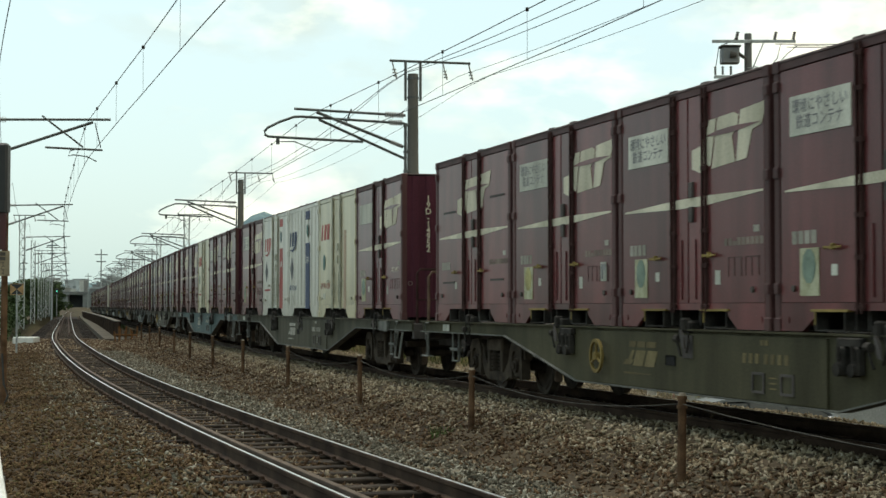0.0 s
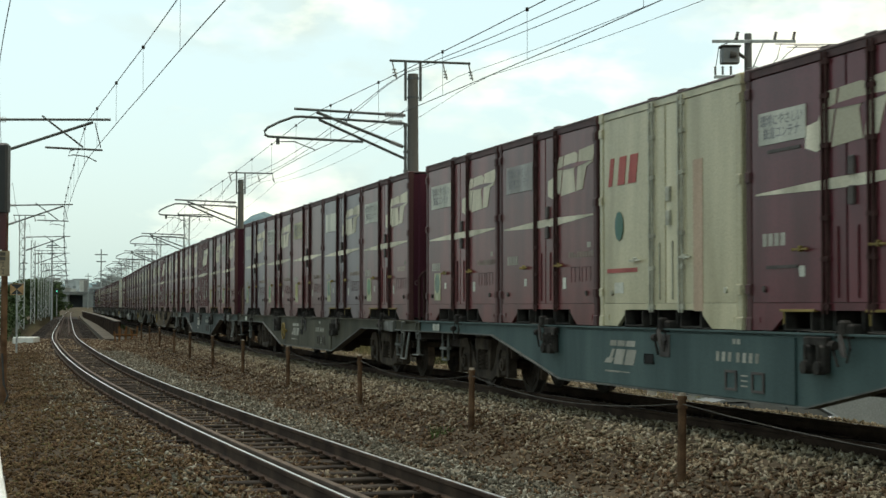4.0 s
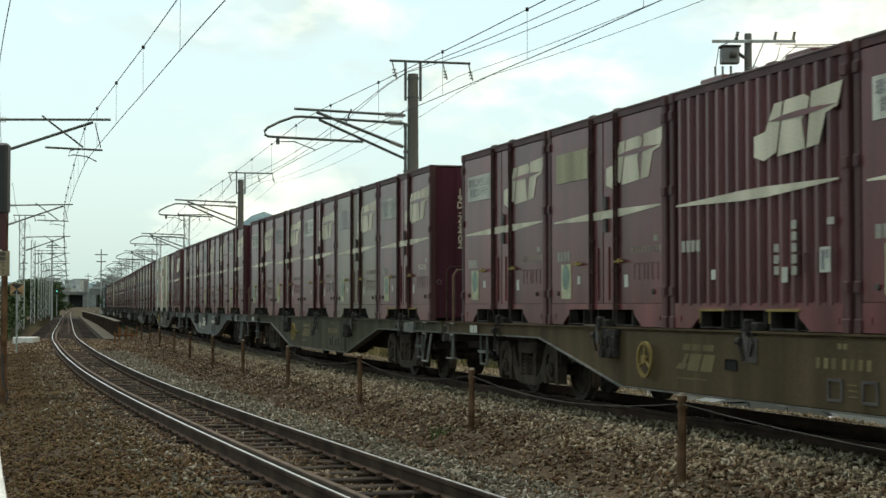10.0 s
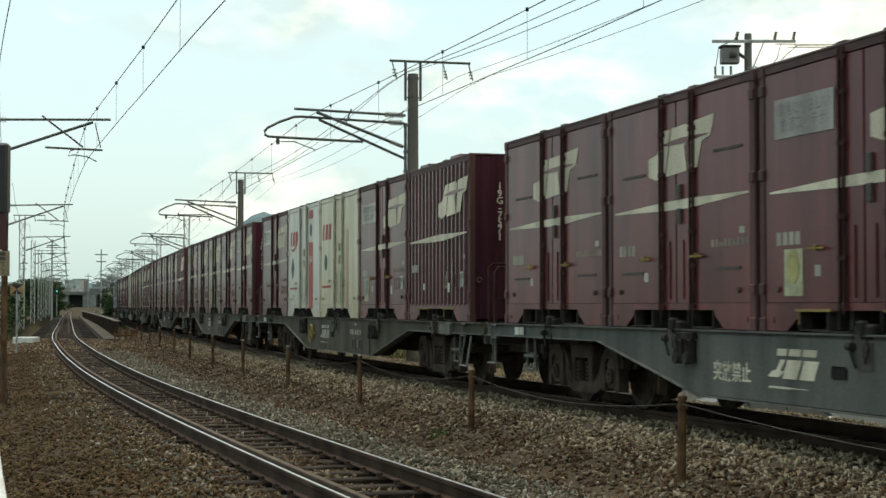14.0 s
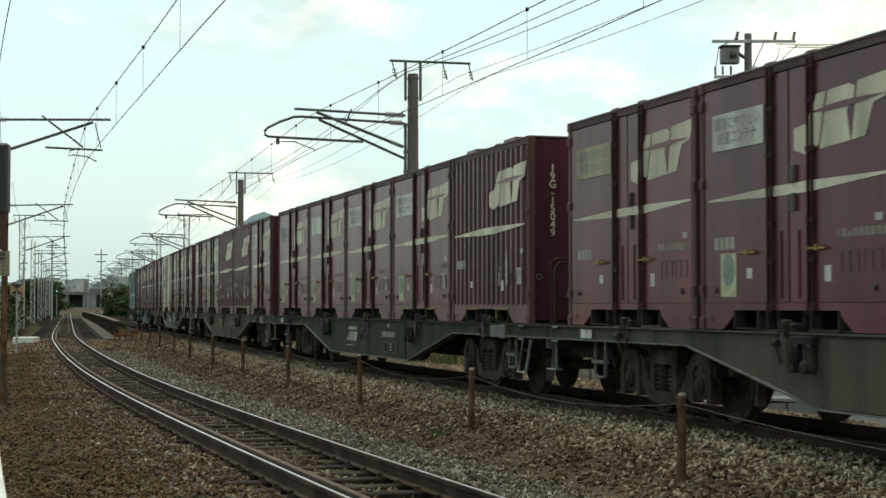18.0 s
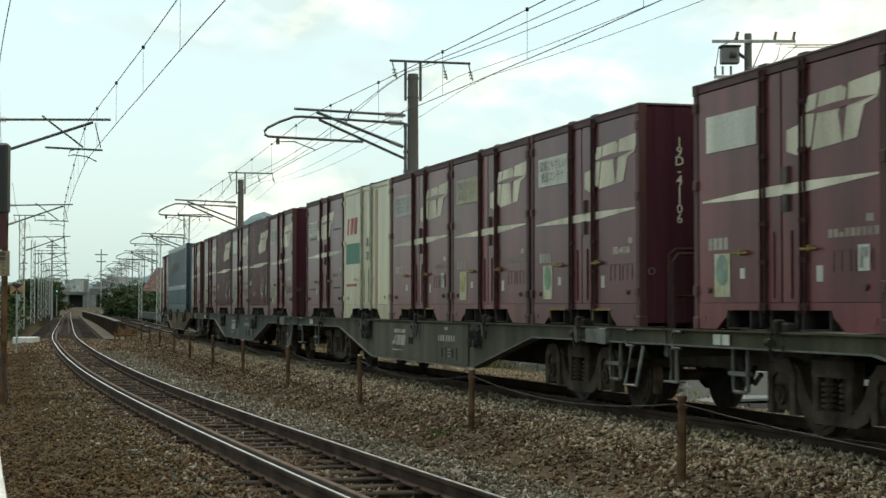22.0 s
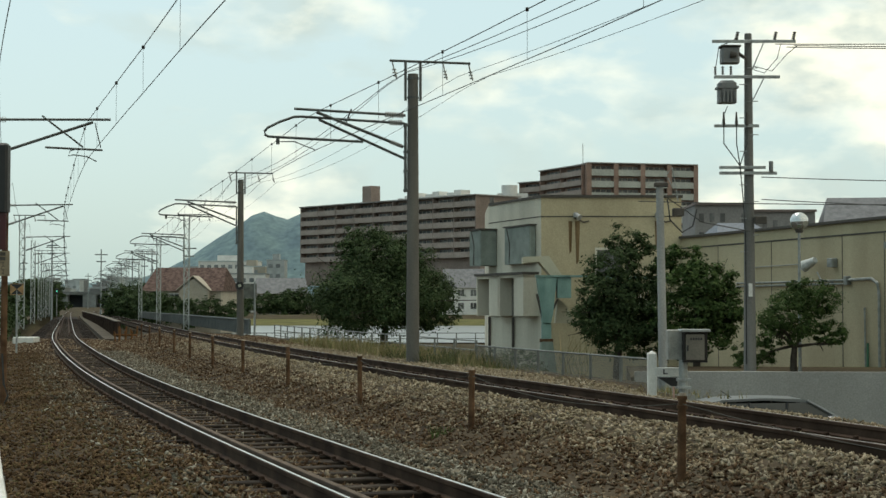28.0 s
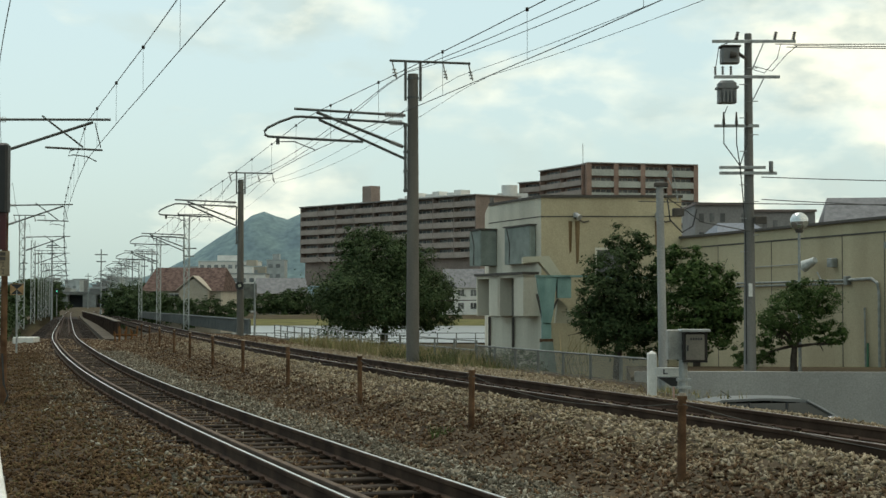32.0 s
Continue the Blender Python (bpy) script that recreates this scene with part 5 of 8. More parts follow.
def mast(name, x, y, turn, height, lattice, towards, top_frame=True, base=-0.35):
    """A mast with an arm over the track. towards: metres to the track's middle, along local -x or +x."""
    kind = "pale lattice steel" if lattice else "round grey concrete"
    t = thing(name, f"{kind} mast carrying overhead wires beside the track", "catenary mast", at=pose(x, y, base, 0, 0, turn), group="masts along the line")
    h = height - base
    s = 1 if towards > 0 else -1
    m = Mesh()
    if lattice:
        for a in (-.17, .17):
            for b in (-.17, .17):
                m.box(a - .03, a + .03, b - .03, b + .03, 0, h)
        n = int(h / .38)
        for i in range(n):
            z0, z1 = i * h / n, (i + 1) * h / n
            for b in (-.19, .19):
                d = -.17 if i % 2 else .17
                m.tube([(d, b, z0), (-d, b, z1)], .018, 4)
                m.tube([(b, d, z0), (b, -d, z1)], .018, 4)
            m.tube([(-.17, -.17, z1), (.17, -.17, z1)], .015, 4)
        part("lattice_column", m, M_LATTICE, t)
    else:
        m.tube([(0, 0, 0), (0, 0, h * .5), (0, 0, h)], .175, 18, .135)
        part("column", m, M_MAST, t, smooth=True)
        m = Mesh()
        for z in (h - .12, h - .62):
            m.disc((0, 0, z), (0, 0, 1), .155, .05, 16)
        part("band", m, M_ARM, t)
    # upright rod with the arm's hinges
    m = Mesh()
    m.box(s * .20 - .03, s * .20 + .03, -.05, .05, 4.55, 6.35)
    for z in (4.6, 5.1, 5.6, 6.3):
        m.box(min(0, s * .24), max(0, s * .24), -.08, .08, z - .03, z + .03)
    part("hinge_bracket", m, M_ARM, t)
    reach = abs(towards)
    z = CONTACT + (NEAR_Z if s > 0 else 0) - base
    if s > 0:
        m = Mesh()
        m.tube([(s * .25, 0, z + 1.02), (s * (reach + .35), 0, z + 1.10)], .032, 8)
        part("top_tube", m, M_ARM, t, "weathered tubular bracket arm")
        part("stay_tube", Mesh().tube([(s * .25, 0, z + .10), (s * (reach - .1), 0, z + 1.02)], .038, 8), M_ARM, t)
        part("lower_tube", Mesh().tube([(s * (reach * .55), .03, z + .34), (s * (reach + .15), .03, z + .30)], .028, 8), M_ARM, t)
        part("strut", Mesh().tube([(s * (reach * .52), -.03, z + 1.15), (s * (reach * .88), -.03, z + .36)], .026, 6), M_ARM, t)
        part("link", Mesh().tube([(s * (reach - .05), 0, z + 1.0), (s * (reach + .1), 0, z + .36)], .014, 5), M_ARM, t)
        m = Mesh()
        insulator(m, (s * .28, 0, z + 1.02), (s * .62, 0, z + 1.03), .075)
        insulator(m, (s * .26, 0, z + .10), (s * .58, 0, z + .22), .07)
        part("insulator", m, M_GLAZE, t, "grey ribbed insulators")
        m = Mesh()
        m.tube([(s * (reach - .45), 0, z + .33), (s * (reach - .68), 0, z + .26), (s * (reach - .72), 0, z + .12), (s * (reach - .6), 0, z + .16), (s * (reach - .25), 0, z + .12), (s * reach, 0, z)], .016, 6)
        part("steady_arm", m, M_ARM, t)
    else:
        up = .35
        part("top_tube", Mesh().tube([(-.2, 0, 6.2 + up), (-3.12, 0, 6.29 + up)], .034, 8), M_ARM, t, "weathered tubular bracket arm")
        part("stay_tube", Mesh().tube([(-.26, 0, 5.38 + up), (-2.54, 0, 6.22 + up)], .040, 8), M_ARM, t)
        part("strut", Mesh().tube([(-1.63, 0, 6.33 + up), (-1.80, 0, 5.9 + up)], .022, 6), M_ARM, t)
        part("loop_tube", Mesh().tube([(-.19, .15, 6.01 + up), (-2.9, .15, 6.11 + up), (-3.1, .15, 6.10 + up), (-3.45, .15, 5.97 + up), (-3.78, .15, 5.80 + up), (-3.86, .15, 5.71 + up), (-3.85, .15, 5.62 + up), (-3.76, .15, 5.575 + up), (-3.6, .15, 5.57 + up), (-1.29, .15, 5.5 + up)], .034, 8), M_ARM, t)
        part("stay_tube", Mesh().tube([(-.19, .15, 5.09 + up), (-2.46, .15, 6.05 + up)], .036, 8), M_ARM, t)
        m = Mesh().box(-3.56, -3.48, .11, .19, 5.38 + up, 5.58 + up)
        m.tube([(-3.5, .15, 5.45 + up), (-3.1, .12, 5.46 + up), (-2.58, 0, 5.25 + up)], .015, 6)
        part("steady_arm", m, M_ARM, t)
        m = Mesh()
        insulator(m, (-.25, 0, 6.2 + up), (-.75, 0, 6.215 + up), .075, 8)
        insulator(m, (-.25, .15, 6.02 + up), (-.6, .15, 6.025 + up), .075, 6)
        insulator(m, (-.3, 0, 5.4 + up), (-.6, 0, 5.51 + up), .06, 5)
        part("insulator", m, M_GLAZE, t, "grey ribbed insulators")
    if top_frame:
        m = Mesh()
        m.tube([(-.62, 0, h + .33), (1.55, 0, h + .33)], .035, 6)
        for a in (-.20, .20):
            m.box(a - .03, a + .03, -.03, .03, h - .7, h + .33)
        part("top_frame", m, M_ARM, t)
        hang = Mesh()
        for a in (-.56, .80, 1.5):
            hang.tube([(a, 0, h + .33), (a + .05, 0, h + .12), (a + .12, 0, h - .12)], .02, 5)
            for q in (.02, .10, .18):
                hang.disc((a + .05 + q * .2, 0, h + .12 - q), (0, 0, 1), .055, .03, 8)
        part("hanger", hang, M_GLAZE, t, "hanging line insulators")
    return t


def masts():
    for i, y in enumerate(MAST_Y):
        p, h, _ = at_depth(FAR, y, 2.55)
        mast("catenary_mast", p.x, p.y, -math.degrees(h), 7.29, i >= 2, -2.55, True)
        if i == 1:
            lamp = thing("obstruction_lamp", "round black obstruction lamp clamped to a concrete mast", "signal", at=(p.x, p.y - .24, 2.22))
            part("hood", Mesh().disc((0, 0, 0), (0, 1, 0), .20, .14, 20).tube([(0, -.05, .20), (0, -.32, .16)], .03, 6), M_BLACK, lamp)
            part("lens", Mesh().disc((0, -.075, 0), (0, 1, 0), .075, .03, 16), mat("pale_lens", (0.5, 0.5, 0.4), .2), lamp, "pale glass lens")
            part("clamp", Mesh().box(-.10, .10, .06, .20, -.06, .06), M_ARM, lamp)
        q, h, _ = at_depth(NEAR, y - 0.8, -2.9)
        mast("catenary_mast", q.x, q.y, -math.degrees(h), 7.2, i >= 1, 2.9, i > 1 and i % 2 == 0)


def hang_wire(name, label, line, off, heights, y0, y1, r, step=2.5):
    """A wire that follows a line; off(y) gives its place beside the line and heights(y) its height."""
    m = Mesh()
    n = int((y1 - y0) / step)
    ys = [y0 + i * (y1 - y0) / n for i in range(n + 1)]
    m.tube([at_depth(line, y, off(y))[0] + Vector((0, 0, heights(y))) for y in ys], r, 5)
    return thing(name, label, "overhead wire", mesh=m, material=M_WIRE)


def slung(y, sag):
    """How far a wire hangs down between the masts."""
    k = (y - MAST_Y[0]) / 36.5
    f = k - math.floor(k)
    return -4 * f * (1 - f) * sag


def wires():
    stagger = {1: lambda y: float(np.interp(y, [7, 25, 31, 43.5, 60, 80], [.05, .24, .19, -.08, .05, .15])),
               -1: lambda y: float(np.interp(y, [7, 20, 29, 36, 43, 60, 80], [-.30, -.17, -.11, -.16, -.27, -.15, -.05]))}
    for line, z, s, first, gap in ((FAR, FAR_Z, 1, 26.9 - 12 * 4.65, 4.65), (NEAR, NEAR_Z, -1, 24.5 - 11 * 5.0, 5.0)):
        off = stagger[s]
        hang_wire("contact_wire", "thin dark contact wire over the track", line, off, lambda y: z + CONTACT, -30, 330, .008)
        c = hang_wire("carrier_wire", "sagging carrier wire with droppers over the contact wire", line, off, lambda y: z + CARRY + slung(y, .17), -30, 330, .009)
        clip = Mesh().disc((0, 0, 0), (1, 0, 0), .035, .05, 8).data("dropper_clip", M_WIRE)
        for i in range(64):
            y = first + i * gap
            p = at_depth(line, y, off(y))[0]
            top = z + CARRY + slung(y, .17)
            d = part("dropper", Mesh().tube([(0, 0, z + CONTACT - top), (0, 0, 0)], .0035, 4), M_WIRE, c, at=p + Vector((0, 0, top)))
            part("dropper_clip", clip, None, d)
    for line, off, z, sag, r in ((NEAR, -2.47, 7.14, 1.05, .009), (FAR, 2.18, 7.27, .49, .009), (FAR, 2.18, 7.27, .70, .008), (FAR, 3.48, 7.16, .47, .006), (FAR, 4.21, 7.16, .47, .006)):
        hang_wire("feeder_wire", "thin feeder wire slung from mast to mast", line, lambda y: off, lambda y: z + slung(y, sag), -30, 330, r)


# ---- low posts with a rope between the tracks ----
def rope_posts():
    spots = []
    m = Mesh().tube([(0, 0, -.1), (0, 0, .84)], .042, 12, .038)
    m.disc((0, 0, .855), (0, 0, 1), .047, .03, 12)
    m.tube([(0, 0, .86), (0, 0, .885)], .04, 12, .025)
    m.disc((0, 0, .77), (0, 0, 1), .05, .03, 12)
    for i, y in enumerate((15.2, 21.4, 27.4, 33.6, 39.6, 45.4, 51.5, 57.0, 64, 70, 76)):
        p, h, s = at_depth(FAR, y, -2.25)
        z = -.44
        t = thing("rope_post", "rusty brown steel post holding a sagging rope", "post", at=Matrix.Translation((p.x, p.y, z)) @ Matrix.Rotation(radians(random.uniform(-1, 1)), 4, "Y"), group="posts between the tracks")
        part("pipe", cached("postpipe", lambda: m.data("pipe", M_RUST, True)), None, t)
        part("cap", cached("postcap", lambda: Mesh().tube([(0, 0, .868), (0, 0, .897)], .036, 12, .03).data("cap", mat("pale_rust_cap", (0.33, 0.27, 0.2), .8))), None, t, "pale cap")
        spots.append(Vector((p.x, p.y, z + .80)))
    spots.insert(0, along(FAR, -10, -2.25, .36))
    m = Mesh()
    for a, b in zip(spots, spots[1:]):
        m.tube([a.lerp(b, j / 10) - Vector((0, 0, 4 * (j / 10) * (1 - j / 10) * .15)) for j in range(11)], .0038, 5)
    thing("rope", "thin sagging rope strung along the rusty posts", "rope", mesh=m, material=mat("grey_rope", (0.085, 0.078, 0.068), .9))


# ---- buildings, fences and trees beyond the line ----
M_BEIGE = mat("beige_wall_tiles", (0.426, 0.358, 0.235), 0.85, vary=0.16, scale=0.5, fine=25, bump=0.08, streak=0.8, tint=(0.493, 0.420, 0.280))
M_PALE = mat("pale_grey_render", (0.561, 0.518, 0.421), 0.9, vary=0.2, scale=0.6, fine=25, bump=0.1, streak=0.8, tint=(0.671, 0.628, 0.525))
M_SHUTTER = mat("grey_green_shutter", (0.19, 0.215, 0.19), 0.7, vary=0.2, scale=2, fine=25)
M_TEALBOX = mat("peeling_teal_metal", (0.16, 0.28, 0.25), 0.65, 0.2, vary=0.25, scale=2, fine=30, tint=(0.24, 0.36, 0.32), streak=0.5)
M_LINE = mat("dark_roof_edge", (0.07, 0.06, 0.05), 0.8, vary=0.2)
M_WALL = mat("grey_retaining_wall", (0.282, 0.276, 0.259), 0.9, vary=0.15, scale=0.7, fine=25, bump=0.03, streak=0.6)
# M_BRICKY, M_BRICK2 and M_BALC are greyed: far haze is mixed in
M_BRICKY = mat("brown_tile_facade", (0.240, 0.190, 0.165), 0.85, vary=0.15, scale=0.3, fine=3, bump=0)
M_BRICK2 = mat("red_brown_tile_facade", (0.265, 0.180, 0.145), 0.85, vary=0.15, scale=0.3, fine=3, bump=0)
M_BALC = mat("brown_balcony_front", (0.325, 0.268, 0.235), 0.85, vary=0.12, scale=0.3, fine=3, bump=0)
M_BALC2 = mat("pale_balcony_front", (0.380, 0.380, 0.345), 0.85, vary=0.12, scale=0.3, fine=3, bump=0)
M_GLASS = mat("dark_window_glass", (0.05, 0.056, 0.06), 0.15, vary=0.6, scale=0.8, fine=2, bump=0, spread=0.6, tint=(0.15, 0.15, 0.145))
M_ROOFTILE = mat("red_brown_roof_tiles", (0.098, 0.062, 0.052), 0.9, vary=0.5, scale=2.2, fine=4, bump=0.3, tint=(0.15, 0.10, 0.085))
M_SLATE = mat("grey_roof_tiles", (0.14, 0.14, 0.145), 0.8, vary=0.25, scale=1.5, fine=8, bump=0.3)
M_CREAMHOUSE = mat("house_render", (0.36, 0.32, 0.26), 0.9, vary=0.12, scale=0.5, fine=8)
M_WHITEHOUSE = mat("white_house_render", (0.62, 0.61, 0.58), 0.9, vary=0.1, scale=0.5, fine=8)
M_CHAIN = mat("galvanised_fence", (0.17, 0.17, 0.155), 0.6, 0.4, vary=0.25, scale=4, fine=40)
M_WATER = mat("pond_water", (0.12, 0.135, 0.13), 0.38, vary=0.1, scale=0.05, fine=1.6, bump=0.10, spec=0.9)
M_GIRDER = mat("brown_bridge_girder", (0.060, 0.042, 0.032), 0.92, 0.0, vary=0.3, scale=1.2, fine=12)
M_ORANGE = mat("rusty_orange_timber", (0.161, 0.077, 0.032), 0.9, vary=0.3, scale=3, fine=20)
M_WHITEPAINT = mat("white_painted_concrete", (0.62, 0.61, 0.57), 0.8, vary=0.12, scale=5, fine=40)
M_BLACK = mat("black_enamel", (0.018, 0.018, 0.018), 0.5, vary=0.2)
# hazy materials: distance haze is mixed into their base colours
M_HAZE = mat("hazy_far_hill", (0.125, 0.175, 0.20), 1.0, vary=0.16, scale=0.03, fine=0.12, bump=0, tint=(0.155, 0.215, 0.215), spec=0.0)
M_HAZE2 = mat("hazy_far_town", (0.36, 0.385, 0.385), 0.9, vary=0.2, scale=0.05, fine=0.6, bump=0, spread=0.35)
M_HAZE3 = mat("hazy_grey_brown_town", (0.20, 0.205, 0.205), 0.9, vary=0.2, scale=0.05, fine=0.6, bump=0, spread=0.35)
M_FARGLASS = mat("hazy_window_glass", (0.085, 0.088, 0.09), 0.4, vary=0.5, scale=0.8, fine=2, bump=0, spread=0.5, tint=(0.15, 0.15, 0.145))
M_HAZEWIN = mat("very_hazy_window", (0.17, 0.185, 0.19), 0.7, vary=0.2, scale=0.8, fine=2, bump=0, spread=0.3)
M_LEAF = island_mat("dark_leaves", [(0.022, 0.039, 0.016), (0.038, 0.060, 0.023), (0.058, 0.084, 0.032), (0.030, 0.048, 0.020), (0.085, 0.110, 0.046)], 0.85)
M_LEAF2 = island_mat("fresh_leaves", [(0.026, 0.047, 0.015), (0.045, 0.079, 0.022), (0.078, 0.115, 0.033), (0.036, 0.061, 0.019), (0.095, 0.126, 0.044)], 0.85)
M_BARK = mat("dark_bark", (0.06, 0.05, 0.04), 0.95, vary=0.35, scale=6, fine=40, bump=0.5)
M_DRY = island_mat("dry_grass", [(0.275, 0.206, 0.106), (0.200, 0.175, 0.075), (0.125, 0.144, 0.050), (0.350, 0.269, 0.150), (0.150, 0.125, 0.069)], 0.9)
M_REED = island_mat("green_reeds", [(0.035, 0.055, 0.022), (0.06, 0.08, 0.03), (0.09, 0.10, 0.045), (0.14, 0.12, 0.06)], 0.9)
M_FRESH = island_mat("green_weeds", [(0.05, 0.09, 0.025), (0.08, 0.125, 0.035), (0.10, 0.15, 0.05)], 0.8)


def leaves(rng, blobs, count, size, per=70):
    """Small leaves in tufts, set over the shells of uneven blobs: (x, y, z, rx, ry, rz)."""
    vols = np.array([b[3] * b[4] * b[5] for b in blobs]) ** (2 / 3)
    tufts = max(6, count // per)
    pick = rng.choice(len(blobs), tufts, p=vols / vols.sum())
    b = np.array(blobs)[pick]
    d = rng.normal(size=(tufts, 3))
    d /= np.linalg.norm(d, axis=1, keepdims=True)
    lump = np.array([noise.noise((v[0] * 1.9 + k, v[1] * 1.9, v[2] * 1.9)) for v, k in zip(d, pick)])
    r = (0.50 + 0.48 * rng.uniform(0, 1, tufts) ** 0.5) * (1 + 0.38 * lump)
    mid = b[:, :3] + d * b[:, 3:] * r[:, None]
    wide = b[:, 3:].mean(axis=1) * rng.uniform(0.13, 0.26, tufts)
    which = np.repeat(np.arange(tufts), per)
    count = len(which)
    e = rng.normal(size=(count, 3)) * np.array([0.62, 0.62, 0.40])
    at = mid[which] + e * wide[which][:, None]
    n = e * 0.5 + d[which] * 0.3 + rng.normal(size=(count, 3)) * 0.45 + np.array([0, 0, 0.65])
    n /= np.linalg.norm(n, axis=1, keepdims=True)
    a = np.cross(n, rng.normal(size=(count, 3)))
    a /= np.linalg.norm(a, axis=1, keepdims=True)
    c = np.cross(n, a)
    s = size * rng.uniform(0.6, 1.3, (count, 1))
    q = np.stack([at - a * s, at - c * s * .42 + n * s * .12, at + a * s, at + c * s * .42 + n * s * .12], 1)
    return q.reshape(-1, 3), np.arange(count * 4).reshape(-1, 4)


def tree(name, label, x, y, z, trunk, blobs, count, size, leaf, seed, lean=0.0, forks=5):
    """A tapered trunk that forks into limbs, and a ragged crown. blobs are given from the tree's foot."""
    rng = np.random.default_rng(seed)
    t = thing(name, label, "tree", at=(x, y, z))
    h, r = trunk
    m = Mesh().tube([(0, 0, -.3), (lean * .3, 0, h * .5), (lean, 0, h)], r * 1.25, 10, r * .8)
    for i in range(forks):
        b = blobs[i % len(blobs)]
        e = Vector((b[0], b[1], b[2])) + Vector(rng.normal(size=3) * .25 * b[3])
        s = Vector((lean, 0, h * (.75 + .25 * i / forks)))
        m.tube([s, s.lerp(e, .5) + Vector((0, 0, .1 * b[5])), e], r * .55, 7, r * .15)
        for j in range(3):
            e2 = e + Vector(rng.normal(size=3) * .5 * b[3])
            m.tube([s.lerp(e, .6), e2], r * .22, 5, r * .06)
    part("trunk", m, M_BARK, t, "dark forked trunk")
    v, f = leaves(rng, blobs, count, size)
    part("crown", fast_mesh("crown", v, f, leaf), None, t, "dense uneven crown of small leaves")
    return t


def bush(name, label, x, y, z, blobs, count, size, leaf, seed):
    rng = np.random.default_rng(seed)
    v, f = leaves(rng, blobs, count, size, 28)
    ob = new(name, fast_mesh(name, v, f, leaf))
    ob.location = (x, y, z)
    return tagged(ob, label, "shrub")


def grass(name, label, spots, material, seed):
    """Tufts of blades: spots are (x, y, z, blades, height, spread)."""
    rng = np.random.default_rng(seed)
    vs = []
    for x, y, z, n, h, sp in spots:
        for _ in range(n):
            bx, by = x + rng.normal() * sp, y + rng.normal() * sp
            lean = rng.normal(size=2) * .35 * h
            hh, w, a = h * rng.uniform(.5, 1.2), rng.uniform(.006, .014) * (1 + h), rng.uniform(0, 3.14)
            dx, dy = w * math.cos(a), w * math.sin(a)
            vs += [(bx - dx, by - dy, z), (bx + dx, by + dy, z), (bx + lean[0], by + lean[1], z + hh)]
    v = np.array(vs)
    tagged(new(name, fast_mesh(name, v, np.arange(len(v)).reshape(-1, 3), material)), label, "grass", kind="stuff")


def wall_between(m, a, b, z0, z1, thick=.2):
    """An upright slab from a to b in the plan; its face is on the line."""
    a, b = Vector((*a, 0)), Vector((*b, 0))
    d = (b - a).normalized()
    n = Vector((-d.y, d.x, 0)) * thick
    c = [a, b, b + n, a + n]
    m.add([(p.x, p.y, z0) for p in c] + [(p.x, p.y, z1) for p in c], [(0, 3, 2, 1), (4, 5, 6, 7), (0, 1, 5, 4), (1, 2, 6, 5), (2, 3, 7, 6), (3, 0, 4, 7)])
    return m


def frame_on(a, b, z=0.0):
    """A pose whose x runs along a wall from a to b and whose -y looks out of it."""
    return pose(a[0], a[1], z, 0, 0, math.degrees(math.atan2(b[1] - a[1], b[0] - a[0])))


